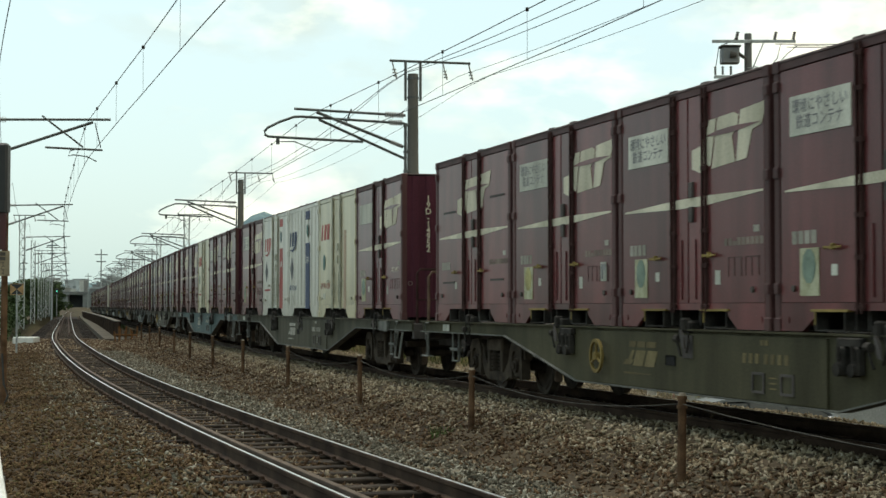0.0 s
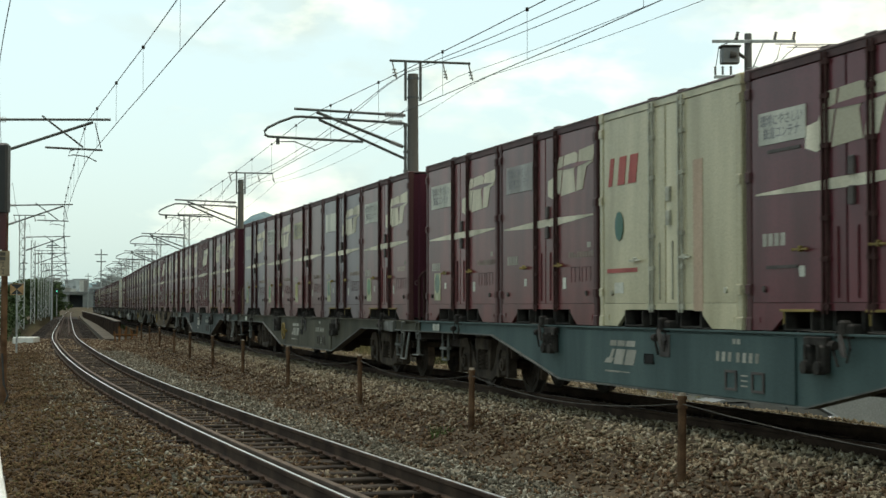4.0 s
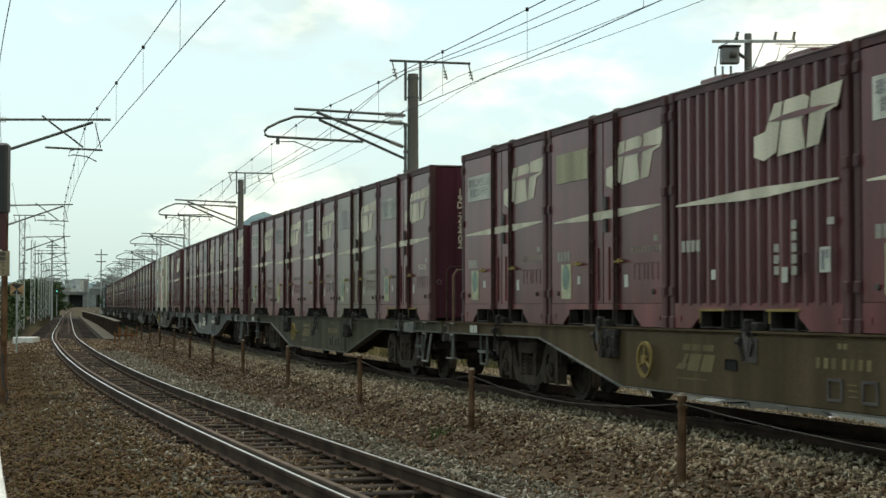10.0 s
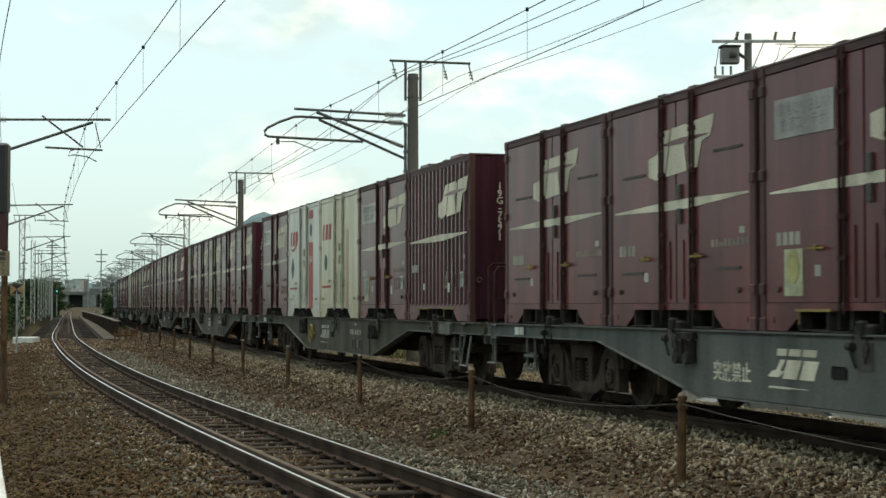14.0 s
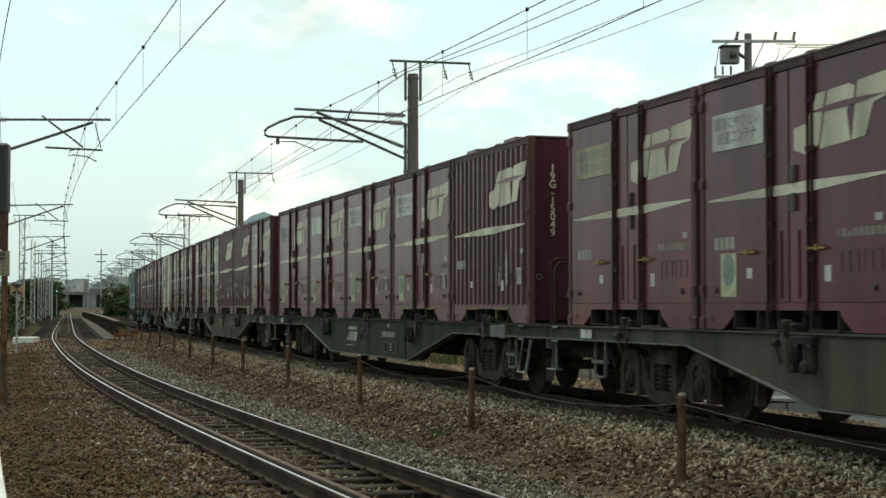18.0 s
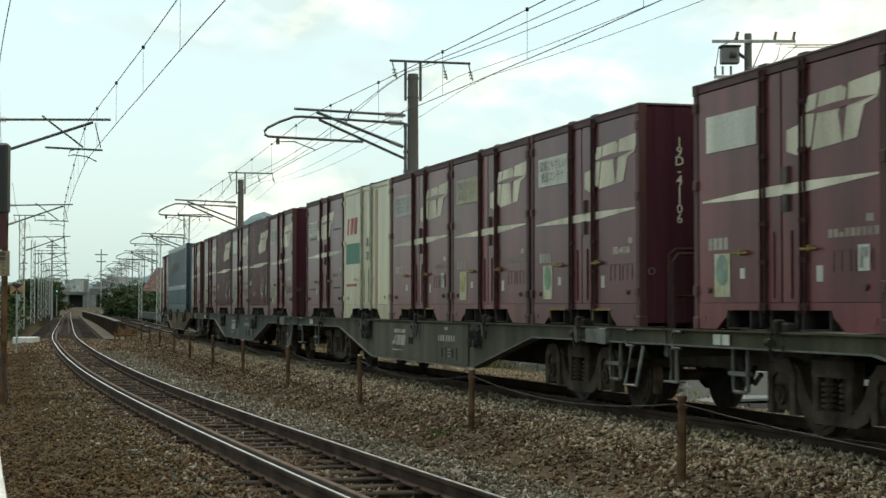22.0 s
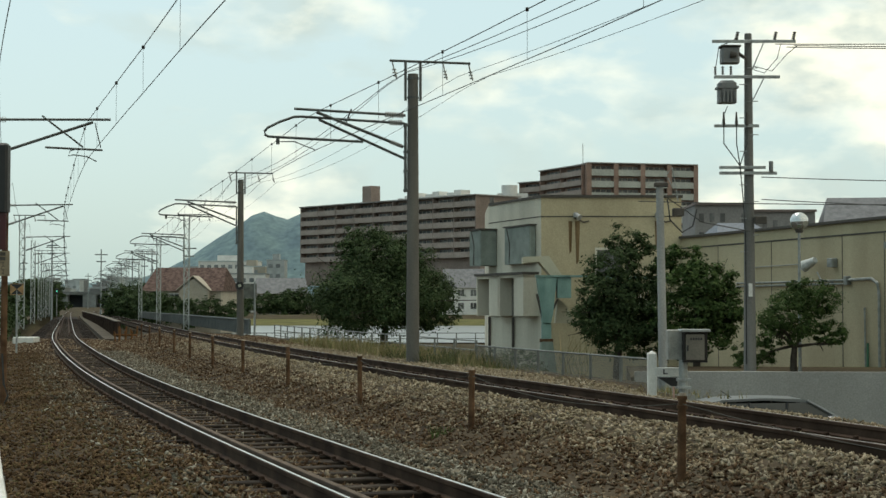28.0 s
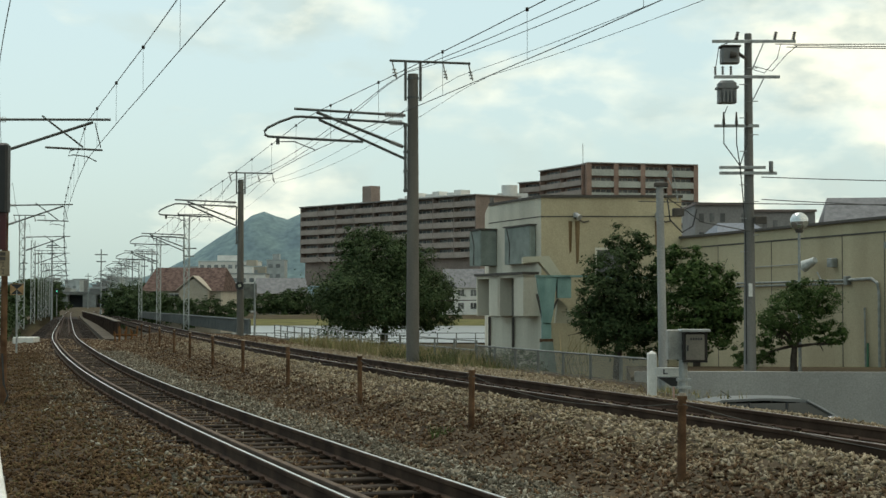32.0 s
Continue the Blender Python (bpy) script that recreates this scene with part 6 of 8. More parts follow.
def plant():
    """The beige works building with its shutters and ducts."""
    c, l, r, e = (3.87, 66.0), (1.95, 71.5), (9.40, 66.0), (15.9, 42.3)
    t = thing("works_building", "beige and pale grey works building with rust-streaked walls", "building")
    m = Mesh()
    m.add([(*l, -2.5), (*c, -2.5), (*r, -2.5), (r[0], 78, -2.5), (l[0], 78, -2.5), (*l, 5.55), (*c, 5.55), (*r, 5.55), (r[0], 78, 5.55), (l[0], 78, 5.55)],
          [(1, 2, 7, 6), (2, 3, 8, 7), (3, 4, 9, 8), (5, 6, 7, 8, 9)])
    part("front_wall", m, M_BEIGE, t)
    m = Mesh().add([(*l, -2.5), (*c, -2.5), (*c, 5.55), (*l, 5.55), (l[0], 78, -2.5), (l[0], 78, 5.55)], [(0, 1, 2, 3), (4, 0, 3, 5)])
    part("side_wall", m, M_PALE, t, "pale grey side wall")
    m = Mesh()
    wall_between(m, (l[0] - .02, l[1] - .1), (c[0] - .02, c[1] - .1), 5.52, 5.62)
    wall_between(m, (c[0], c[1] - .08), (r[0] + .05, r[1] - .08), 5.52, 5.63)
    part("roof_edge", m, M_LINE, t, "dark roof edge")
    m = Mesh()
    wall_between(m, (l[0], l[1] - .03), (c[0], c[1] - .03), 4.76, 4.80, .1)
    wall_between(m, (c[0], c[1] - .02), (r[0], r[1] - .02), 4.76, 4.80, .1)
    part("wall_joint", m, M_LINE, t)
    # lower wing that runs towards the line
    w = thing("works_wing", "long low beige works wing with conduits on its wall", "building")
    d = Vector((e[0] - r[0], e[1] - r[1], 0)).normalized()
    o = Vector((d.y, -d.x, 0)) * -14
    pts = [Vector((*r, 0)), Vector((*e, 0)), Vector((*e, 0)) + o, Vector((*r, 0)) + o]
    part("wall", Mesh().add([(p.x, p.y, -2.5) for p in pts] + [(p.x, p.y, 3.93) for p in pts], [(0, 1, 5, 4), (1, 2, 6, 5), (2, 3, 7, 6), (3, 0, 4, 7), (4, 5, 6, 7)]), M_BEIGE, w)
    f = frame_on(r, e)
    n = (Vector((*e, 0)) - Vector((*r, 0))).length
    part("roof_edge", Mesh().box(0, n, -.12, .25, 3.90, 3.99), M_LINE, w, "dark roof edge", at=f)
    part("wall_joint", Mesh().box(0, n, -.02, .02, 3.49, 3.54), M_LINE, w, at=f)
    for x in (3.4, 7.8, 12.8, 15.4, 18.6, 22.0):
        part("wall_joint", Mesh().box(x, x + .03, -.012, .02, -2.4, 3.49), M_LINE, w, at=f)
    m = Mesh()
    for z in (1.96, 2.07):
        m.tube([(5.2, -.1, z), (13.4, -.1, z)], .035, 8)
    m.tube([(13.4, -.1, 2.07), (14.8, -.1, 2.10), (15.15, -.1, 1.95), (15.25, -.1, 1.6), (15.25, -.1, -2.3)], .05, 8)
    m.tube([(6.0, -.08, 2.62), (11.2, -.08, 2.66)], .02, 6)
    m.tube([(14.3, -.06, 1.2), (14.35, -.06, -2.2)], .03, 6)
    part("conduit", m, mat("grey_conduit", (0.24, 0.245, 0.225), .6, .2), w, "grey conduits clipped to the wall", at=f)
    part("green_pipe", Mesh().tube([(14.5, -.08, .1), (14.5, -.08, -2.2)], .035, 6), mat("green_pipe", (0.06, 0.17, 0.10), .7), w, at=f)
    box_mat = mat("grey_conduit", (0.24, 0.245, 0.225))
    part("junction_box", Mesh().box(13.2, 13.4, -.2, 0, 1.92, 2.2, .02), box_mat, w, at=f)
    part("junction_box", Mesh().box(15.6, 15.9, -.15, 0, 3.0, 3.2, .02), box_mat, w, at=f)
    fl = part("floodlight", Mesh().box(12.22, 12.52, -.25, 0, 2.5, 2.8, .03).tube([(11.6, -.25, 2.35), (12.3, -.5, 2.1), (12.4, -.1, 2.0)], .03, 6), box_mat, w, "grey floodlight on a bracket", at=f)
    part("lamp_hood", Mesh().tube([(11.75, -.4, 2.75), (11.25, -.55, 2.55)], .10, 12, .2), mat("dirty_white_hood", (0.5, 0.5, 0.47), .6), fl, "white lamp hood")
    # rust runs and lamps on the front wall
    for x in (5.20, 8.42):
        lamp = part("wall_lamp", Mesh().box(x - .06, x + .10, 65.65, 66.0, 4.72, 4.92, .02).tube([(x, 65.6, 4.85), (x + .14, 65.45, 4.70)], .06, 12, .13), mat("grey_lamp", (0.3, 0.3, 0.29), .6), t, "grey wall lamp")
        part("bracket", Mesh().tube([(x, 65.9, 4.7), (x + .35, 65.9, 4.55), (x + .55, 65.95, 4.6)], .03, 6), M_LINE, lamp)
    stain = mat("rust_stain", (0.12, 0.065, 0.03), .9, vary=.4, scale=6, fine=20, streak=.9, tint=(0.24, 0.165, 0.09))
    for x, w_, z0 in ((5.02, .16, 3.3), (5.30, .20, 2.9), (8.4, .10, 3.5)):
        part("rust_stain", Mesh().prism([(x - w_ / 2, 4.6), (x - w_ / 4, z0), (x + w_ / 4, z0 + .1), (x + w_ / 2, 4.6)], .006, lambda a, b, d: (a, 65.992 - d, b)), stain, t, "brown rust run below the lamp")
    # window and balcony behind the tree
    win = part("window", Mesh().box(6.05, 7.0, 65.9, 65.99, 2.2, 3.5), M_GLASS, t, "dark window")
    part("frame", Mesh().box(5.98, 7.07, 65.86, 65.92, 3.45, 3.55).box(5.98, 6.06, 65.86, 65.92, 2.2, 3.45), M_PALE, win)
    # shutters, duct openings and props on the side wall
    g = frame_on(l, c)
    ln = (Vector((*c, 0)) - Vector((*l, 0))).length
    for x0, x1, out in ((-.35, 1.0, .75), (2.55, 5.3, .28)):
        s = part("shutter_box", Mesh().box(x0, x1, -out, 0, 2.95, 4.45, .04), M_SHUTTER, t, "grey-green metal shutter box", at=g)
        part("lid", Mesh().box(x0 - .05, x1 + .05, -out - .05, 0, 4.45, 4.51), M_LINE, s)
        part("crease", Mesh().tube([(x0 + .3, -out - .01, 4.4), (x0 + .6, -out - .01, 3.8), (x0 + .55, -out - .01, 3.0)], .025, 5), M_LINE, s, "dark torn seam")
    for x0, x1 in ((.25, 1.75), (2.85, 4.55)):
        s = part("duct_frame", Mesh().box(x0, x0 + .12, -.65, 0, .85, 2.45).box(x1, x1 + 1.0, -.65, 0, .85, 2.45).box(x0, x1 + 1.0, -.65, 0, 2.38, 2.50), M_PALE, t, "pale duct surround", at=g)
        # back of the recess is coloured darker as its shade
        part("recess", Mesh().box(x0 + .12, x1, -.12, -.02, .85, 2.38), mat("recess_shade", (0.20, 0.185, 0.16), .9), s, "recess back with shade put into its colour")
        part("lintel", Mesh().box(x0 - .1, x1 + 1.05, -.72, 0, 2.50, 2.60), M_LINE, s)
    for x in (.3, 3.0):
        part("drain_pipe", Mesh().tube([(x, -.08, -2.3), (x, -.08, .8)], .06, 8), M_LINE, t, at=g)
    # teal duct that slants out of the wall and its prop
    q = thing("duct", "peeling teal metal duct on a tapered prop", "duct", at=(4.05, 62.5, -1.6))
    part("upper_box", Mesh().prism([(-.34, 2.22), (-.02, 2.22), (.06, 2.6), (.2, 3.93), (-.55, 3.93)], .7, lambda a, b, d: (a, d, b)), M_TEALBOX, q)
    part("lid", Mesh().box(-.58, 1.8, -.05, .8, 3.93, 4.0), M_TEALBOX, q)
    part("side_box", Mesh().box(.21, .74, .05, .7, 3.15, 3.92, .02), M_TEALBOX, q, "pale teal panel")
    part("neck", Mesh().box(-.36, .0, .1, .5, 1.62, 2.22, .03), M_TEALBOX, q)
    part("strut", Mesh().tube([(-.55, 0, 3.3), (-.33, .1, 2.4)], .045, 6), M_LINE, q)
    part("strut", Mesh().tube([(.22, 0, 3.1), (.05, .1, 2.7)], .04, 6), M_LINE, q)
    part("skirt", Mesh().prism([(-.60, -.9), (.36, -.9), (.04, 1.52), (-.38, 1.52)], .9, lambda a, b, d: (a, d - .1, b)), mat("grey_green_skirt", (0.20, 0.25, 0.215), .8, vary=.3, scale=2, streak=.7), q, "grey-green tapered prop")
    part("collar", Mesh().box(-.42, .06, .0, .6, 1.50, 1.63, .02), M_RUST, q, "rusty collar")
    hood = mat("cream_hood", (0.46, 0.42, 0.32), .9, vary=.15, scale=1)
    part("slanted_hood", Mesh().prism([(-1.0, 4.47), (-.4, 4.54), (.19, 3.84), (.60, 3.84), (-.02, 4.76), (-1.0, 4.72)], 1.4, lambda a, b, d: (a, d + 1.2, b)), hood, q, "cream slanted hood")
    part("slanted_hood", Mesh().prism([(.2, 2.2), (.95, 2.2), (.62, 2.85), (.3, 3.15)], 1.0, lambda a, b, d: (a, d + .9, b)), hood, q, "cream slanted hood")
    part("handrail", Mesh().box(1.8, 4.6, .85, .9, 3.85, 3.98).box(1.8, 4.6, .85, .9, 2.6, 2.7), M_TEALBOX, q)
    for i in range(12):
        part("baluster", cached("balus", lambda: Mesh().box(-.05, .05, .86, .9, 2.7, 3.4).data("baluster", M_PALE)), None, q, at=(1.95 + i * .24, 0, 0))


def apartments(name, label, a, b, z0, z1, depth, floors, bays, wall, front, roof_over=.5, glass=None, pier=.14):
    """A block of flats: balconies and windows bay by bay on the face from a to b."""
    t = thing(name, label, "apartment building", at=frame_on(a, b, z0))
    n, h = math.dist(a, b), z1 - z0
    part("wall", Mesh().box(0, n, 0, depth, -6, h), wall, t)
    part("roof", Mesh().box(-roof_over, n + roof_over, -1.7, depth + .5, h, h + .28), mat("pale_roof_slab", (0.27, 0.25, 0.235), .9), t, "flat roof slab")
    fh, bw = h / floors, n / bays
    bal = Mesh().box(.12, bw - .12, -1.5, -1.35, 0, fh * .50).box(.12, bw - .12, -1.5, 0, -.12, .05).box(.12, .25, -1.5, 0, 0, fh * .42).box(bw - .25, bw - .12, -1.5, 0, 0, fh * .42).data("balcony", front)
    win = Mesh().box(bw * .12, bw * .88, -.06, .0, .1, fh * .80).data("window", glass or M_FARGLASS)
    comb = [(.10, .02), (.72, .02)]
    for u in (.70, .50, .30, .12):
        comb += [(u, .08), (u, fh * .80), (u - .02, fh * .80), (u - .02, .08)]
    frm = Mesh().prism([(u * bw, z) for u, z in comb], .05, lambda a_, b_, d: (a_, -.12 + d, b_)).data("frame", M_CREAMHOUSE)
    fin = Mesh().box(-pier, pier, -1.45 - (.15 if pier > .2 else 0), 0, 0, h).data("party_wall", wall)
    for j in range(bays + 1):
        part("party_wall", fin, None, t, at=(j * bw, 0, 0))
    for i in range(floors):
        for j in range(bays):
            part("balcony", bal, None, t, at=(j * bw, 0, i * fh))
            w = part("window", win, None, t, at=(j * bw, 0, i * fh))
            part("frame", frm, None, w)
    return t, n, h


def town():
    t, n, h = apartments("apartment_building", "long brown tiled block of flats with balconies on a rise", (-35.4, 430), (8.4, 380), 12.5, 26.4, 12, 6, 9, M_BRICKY, M_BALC)
    part("stair_tower", Mesh().box(21.0, 24.4, 2, 5, h, h + 4.6, .05), M_BRICKY, t, "brown stair tower")
    side = Mesh().box(0, .08, 0, 1.2, 0, 1.5).data("window", M_GLASS)
    for i in range(6):
        w = part("window", side, None, t, at=(n + .01, 3.0, i * h / 6 + .6))
        part("balcony", Mesh().box(n, n + 1.2, 7, 12, i * h / 6, i * h / 6 + 1.0), M_BALC, t)
    m = Mesh()
    for i in range(9):
        m.box(30 + i * 2.6, 32.4 + i * 2.6, 6, 9, h + .5, h + 1.3 + .5 * (i % 3))
    part("roof_tank", m, M_WHITEHOUSE, t, "pale roof units")
    t, n, h = apartments("apartment_building", "tall red-brown block of flats with pale balconies", (37.1, 430), (65.5, 437), 20, 37.9, 12, 6, 4, M_BRICK2, M_BALC2, pier=.62)
    part("aerial", Mesh().tube([(-.5, 2, h), (-.5, 2, h + 5.5)], .08, 5), M_LINE, t)
    apartments("apartment_building", "angled red-brown wing of a block of flats", (27.5, 451), (36.9, 430.6), 20, 37.5, 10, 7, 2, M_BRICK2, M_BALC)
    apartments("apartment_building", "lower red-brown wing of a block of flats", (22.0, 458), (27.2, 452), 20, 34.8, 9, 6, 1, M_BRICK2, M_BALC)
    t = thing("roof_tank", "white water tank on a distant roof", "water tank", at=(16.5, 415, 20))
    part("tank", Mesh().tube([(0, 0, 8), (0, 0, 11.2)], 2.0, 16), M_WHITEHOUSE, t)
    part("block", Mesh().box(-3, 4.5, -1, 6, 0, 9.2), M_WHITEHOUSE, t)
    # row of flats and houses behind the works
    grey = mat("grey_render", (0.215, 0.205, 0.20), .9, vary=.12, scale=.6, fine=6)
    for x0, x1, y, top in ((22.6, 27.6, 150, 10.3), (27.7, 33.8, 152, 9.8)):
        t = thing("row_building", "low grey row building with small windows", "building", at=(0, y, 0))
        part("wall", Mesh().box(x0, x1, 0, 8, -2.5, top), grey, t)
        part("roof", Mesh().box(x0 - .1, x1 + .1, -.25, 8.2, top, top + .22), mat("grey_flat_roof", (0.15, 0.12, 0.11)), t)
        win = cached("rowwin", lambda: Mesh().box(0, .42, -.05, 0, 0, .75).data("window", M_GLASS))
        for i in range(int((x1 - x0) / .95)):
            for q in range(2):
                if (i + q) % 4 != 3:
                    part("window", win, None, t, at=(x0 + .35 + i * .95, 0, top - 1.5 - q * 1.7))
    house("house", "house with a grey gable roof and green end", 38.2, 150, 4.0, 7.4, 7.0, 4.6, 2.6, -8, mat("green_end", (0.055, 0.10, 0.045), .8), M_SLATE)
    house("house", "small house with a blue-grey roof", 22.9, 128, 2.0, 3.4, 4.0, 4.9, .8, 5, M_WHITEHOUSE, mat("blue_grey_roof", (0.12, 0.135, 0.16), .7))
    house("house", "small house with a red roof", 26.4, 128, 2.0, 2.2, 4.0, 4.8, .6, 0, M_CREAMHOUSE, mat("red_roof", (0.20, 0.05, 0.045), .7))
    house("house", "low house with grey pantile roof", 16.2, 92, 0, 5.0, 6.0, 4.0, 1.2, 0, M_CREAMHOUSE, M_SLATE)
    # houses across the pond
    house("house", "large house with a red-brown tiled roof and front gable", -33.4, 215, -.6, 10.0, 9.0, 3.9, 3.0, -6, M_CREAMHOUSE, M_ROOFTILE, True)
    house("house", "house with a grey tiled hip roof", -34.0, 350, -.6, 11.0, 8.0, 4.6, 3.2, 4, M_CREAMHOUSE, M_SLATE)
    house("house", "pale house with a low grey roof", -46.5, 340, -.6, 8.0, 7.0, 5.4, 1.6, 8, M_WHITEHOUSE, M_SLATE)
    house("house", "white house with a dark brown tiled roof", 6.2, 335, -.6, 13, 9, 5.6, 3.8, 0, M_WHITEHOUSE, M_SLATE)
    house("house", "white house behind trees", -3.5, 352, -.6, 11, 9, 5.0, 3.0, 0, M_WHITEHOUSE, M_ROOFTILE)
    # M_HAZE2 walls, roofs and M_HAZEWIN panes carry haze in their colour
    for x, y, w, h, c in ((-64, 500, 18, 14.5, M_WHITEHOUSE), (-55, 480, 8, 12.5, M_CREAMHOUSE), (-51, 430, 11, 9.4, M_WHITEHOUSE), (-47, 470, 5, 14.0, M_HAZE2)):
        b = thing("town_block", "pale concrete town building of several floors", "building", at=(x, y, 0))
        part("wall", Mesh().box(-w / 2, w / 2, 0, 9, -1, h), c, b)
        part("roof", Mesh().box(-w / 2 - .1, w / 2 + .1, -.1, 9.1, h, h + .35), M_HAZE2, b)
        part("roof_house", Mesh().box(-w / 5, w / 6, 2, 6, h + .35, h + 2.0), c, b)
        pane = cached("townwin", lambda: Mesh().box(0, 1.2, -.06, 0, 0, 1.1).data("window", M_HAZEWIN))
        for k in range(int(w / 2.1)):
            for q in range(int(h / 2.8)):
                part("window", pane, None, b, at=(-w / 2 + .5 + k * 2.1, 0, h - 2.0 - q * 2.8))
    rng = random.Random(11)
    for i in range(110):
        y = rng.uniform(520, 900)
        x = y * rng.uniform(-.262, -.135)
        if -125 < x < -103 and y < 640:
            continue
        w, h = rng.uniform(3, 7.5), rng.uniform(3.5, 11.5) * (1 + .4 * (rng.random() < .12)) * y / 620
        b = thing("far_building", "hazy pale town building far along the line", "building", at=(x, y, 0), group="far town")
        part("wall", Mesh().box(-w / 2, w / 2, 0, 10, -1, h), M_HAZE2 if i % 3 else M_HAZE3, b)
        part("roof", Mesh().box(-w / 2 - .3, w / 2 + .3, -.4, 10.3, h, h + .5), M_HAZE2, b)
        m = cached("farwin", lambda: Mesh().box(0, 1.4, -.06, 0, 0, 1.3).data("window", M_HAZEWIN))
        for k in range(int(w // 3)):
            for q in range(int(h // 3)):
                part("window", m, None, b, at=(-w / 2 + 1 + k * 3, 0, 1 + q * 3))
    # pole colour is paled, with haze painted in
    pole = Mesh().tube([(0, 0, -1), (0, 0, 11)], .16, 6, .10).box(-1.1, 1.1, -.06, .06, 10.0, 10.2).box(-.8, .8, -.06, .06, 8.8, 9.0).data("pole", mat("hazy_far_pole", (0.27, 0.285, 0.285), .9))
    for i in range(16):
        y = rng.uniform(240, 520)
        b = thing("far_pole", "thin hazy utility pole far along the line", "utility pole", at=pose(y * rng.uniform(-.262, -.145), y, 0, 0, 0, rng.uniform(-40, 40)), group="far town")
        part("pole", pole, None, b)
    hills()


def house(name, label, x, y, z, w, d, wall_h, roof_h, turn, wall, roof, gable=False):
    t = thing(name, label, "house", at=pose(x, y, z, 0, 0, turn))
    part("wall", Mesh().box(-w / 2, w / 2, 0, d, -2.5, wall_h), wall, t)
    m = Mesh().add([(-w / 2 - .4, -.5, wall_h - .1), (w / 2 + .4, -.5, wall_h - .1), (w / 2 + .4, d + .5, wall_h - .1), (-w / 2 - .4, d + .5, wall_h - .1), (-w / 2 + .3, d / 2, wall_h + roof_h), (w / 2 - .3, d / 2, wall_h + roof_h)],
                   [(0, 1, 5, 4), (2, 3, 4, 5), (1, 2, 5), (3, 0, 4), (3, 2, 1, 0)])
    part("roof", m, roof, t)
    if gable:
        m = Mesh().prism([(-.2, -.0), (3.6, 0), (3.6, wall_h), (1.7, wall_h + 1.5), (-.2, wall_h)], 2.0, lambda a, b, e: (a, e - 1.2, b))
        g = part("front_gable", m, wall, t)
        part("gable_roof", Mesh().prism([(-.5, wall_h - .1), (1.7, wall_h + 1.75), (3.9, wall_h - .1), (3.9, wall_h + .02), (1.7, wall_h + 1.87), (-.5, wall_h + .02)], 3.2, lambda a, b, e: (a, e - 1.5, b)), M_CREAMHOUSE, g, "pale gable edge")
    win = Mesh().box(0, 1.2, -.05, 0, 0, 1.2).data("window", M_GLASS)
    edge = Mesh().prism([(-.08, -.1), (1.28, -.1), (1.28, 0), (.63, 0), (.63, 1.2), (1.28, 1.2), (1.28, 1.3), (-.08, 1.3), (-.08, 1.2), (.57, 1.2), (.57, 0), (-.08, 0)], .04, lambda a, b, d_: (a, -.09 + d_, b)).data("frame", M_WHITEHOUSE)
    for i in range(max(1, int(w / 2.6))):
        for q in range(2 if wall_h > 4.5 else 1):
            ob = part("window", win, None, t, at=(-w / 2 + .8 + i * 2.5, 0, wall_h - 1.7 - q * 2.6))
            part("frame", edge, None, ob)
    return t


def hills():
    """The hazy ridge behind the town."""
    ridge = [(-900, 30), (-700, 40), (-560, 36), (-470, 40), (-412, 60), (-340, 104), (-290, 140), (-269, 146), (-239, 133), (-205, 147), (-176, 153), (-138, 126), (-54, 98), (60, 80), (300, 64), (700, 46), (1300, 20)]
    vs, fs = [], []
    cols = np.arange(-900, 1301, 18.0)
    hs = np.interp(cols, [a for a, _ in ridge], [b for _, b in ridge])
    prof = [0, .25, .5, .72, .88, 1.0, .8]
    for j, p in enumerate(prof):
        for i, x in enumerate(cols):
            rough = noise.noise((x * .02, j * 1.7, 4)) * 6 + noise.noise((x * .06, j * 2.1, 9)) * 3
            vs.append((x, 2300 + j * 45, hs[i] * p + (rough * .6 if 0 < j else 0) - 2))
    w = len(cols)
    for j in range(len(prof) - 1):
        for i in range(w - 1):
            k = j * w + i
            fs.append((k, k + 1, k + 1 + w, k + w))
    # ridge colour is woodland blued by painted haze
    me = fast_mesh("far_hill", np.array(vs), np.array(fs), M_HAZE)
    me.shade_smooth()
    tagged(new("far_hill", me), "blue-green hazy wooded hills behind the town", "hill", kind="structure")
    low = [(x, 3 + 5 * noise.noise((x * .01, 2, 2)) + (9 if -620 < x < -380 else 0)) for x in range(-900, 200, 30)]


def overpass():
    """Road bridge far down the line with an opening for each track."""
    # concrete greyed, far haze being part of its colour
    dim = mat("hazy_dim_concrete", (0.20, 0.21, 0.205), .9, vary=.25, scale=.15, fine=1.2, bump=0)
    t = thing("overpass", "dim concrete road overpass with dark openings for the tracks", "bridge")
    part("deck", Mesh().box(-126, -105, 540, 552, 5.0, 5.6), dim, t)
    for x0, x1 in ((-126, -120.8), (-116.1, -111.8), (-107.7, -105)):
        part("pier", Mesh().box(x0, x1, 540.3, 542.5, -1, 5.0), dim, t)
    part("railing", Mesh().box(-126, -105, 539.8, 540, 5.6, 6.0), M_HAZE3, t)
    # added dark sheet: makes the openings look shaded inside
    part("dark_backing", Mesh().box(-128, -102, 545, 546, -1, 5), mat("opening_shade", (0.05, 0.055, 0.06), .9), t, "added dark sheet for the shade inside the openings")


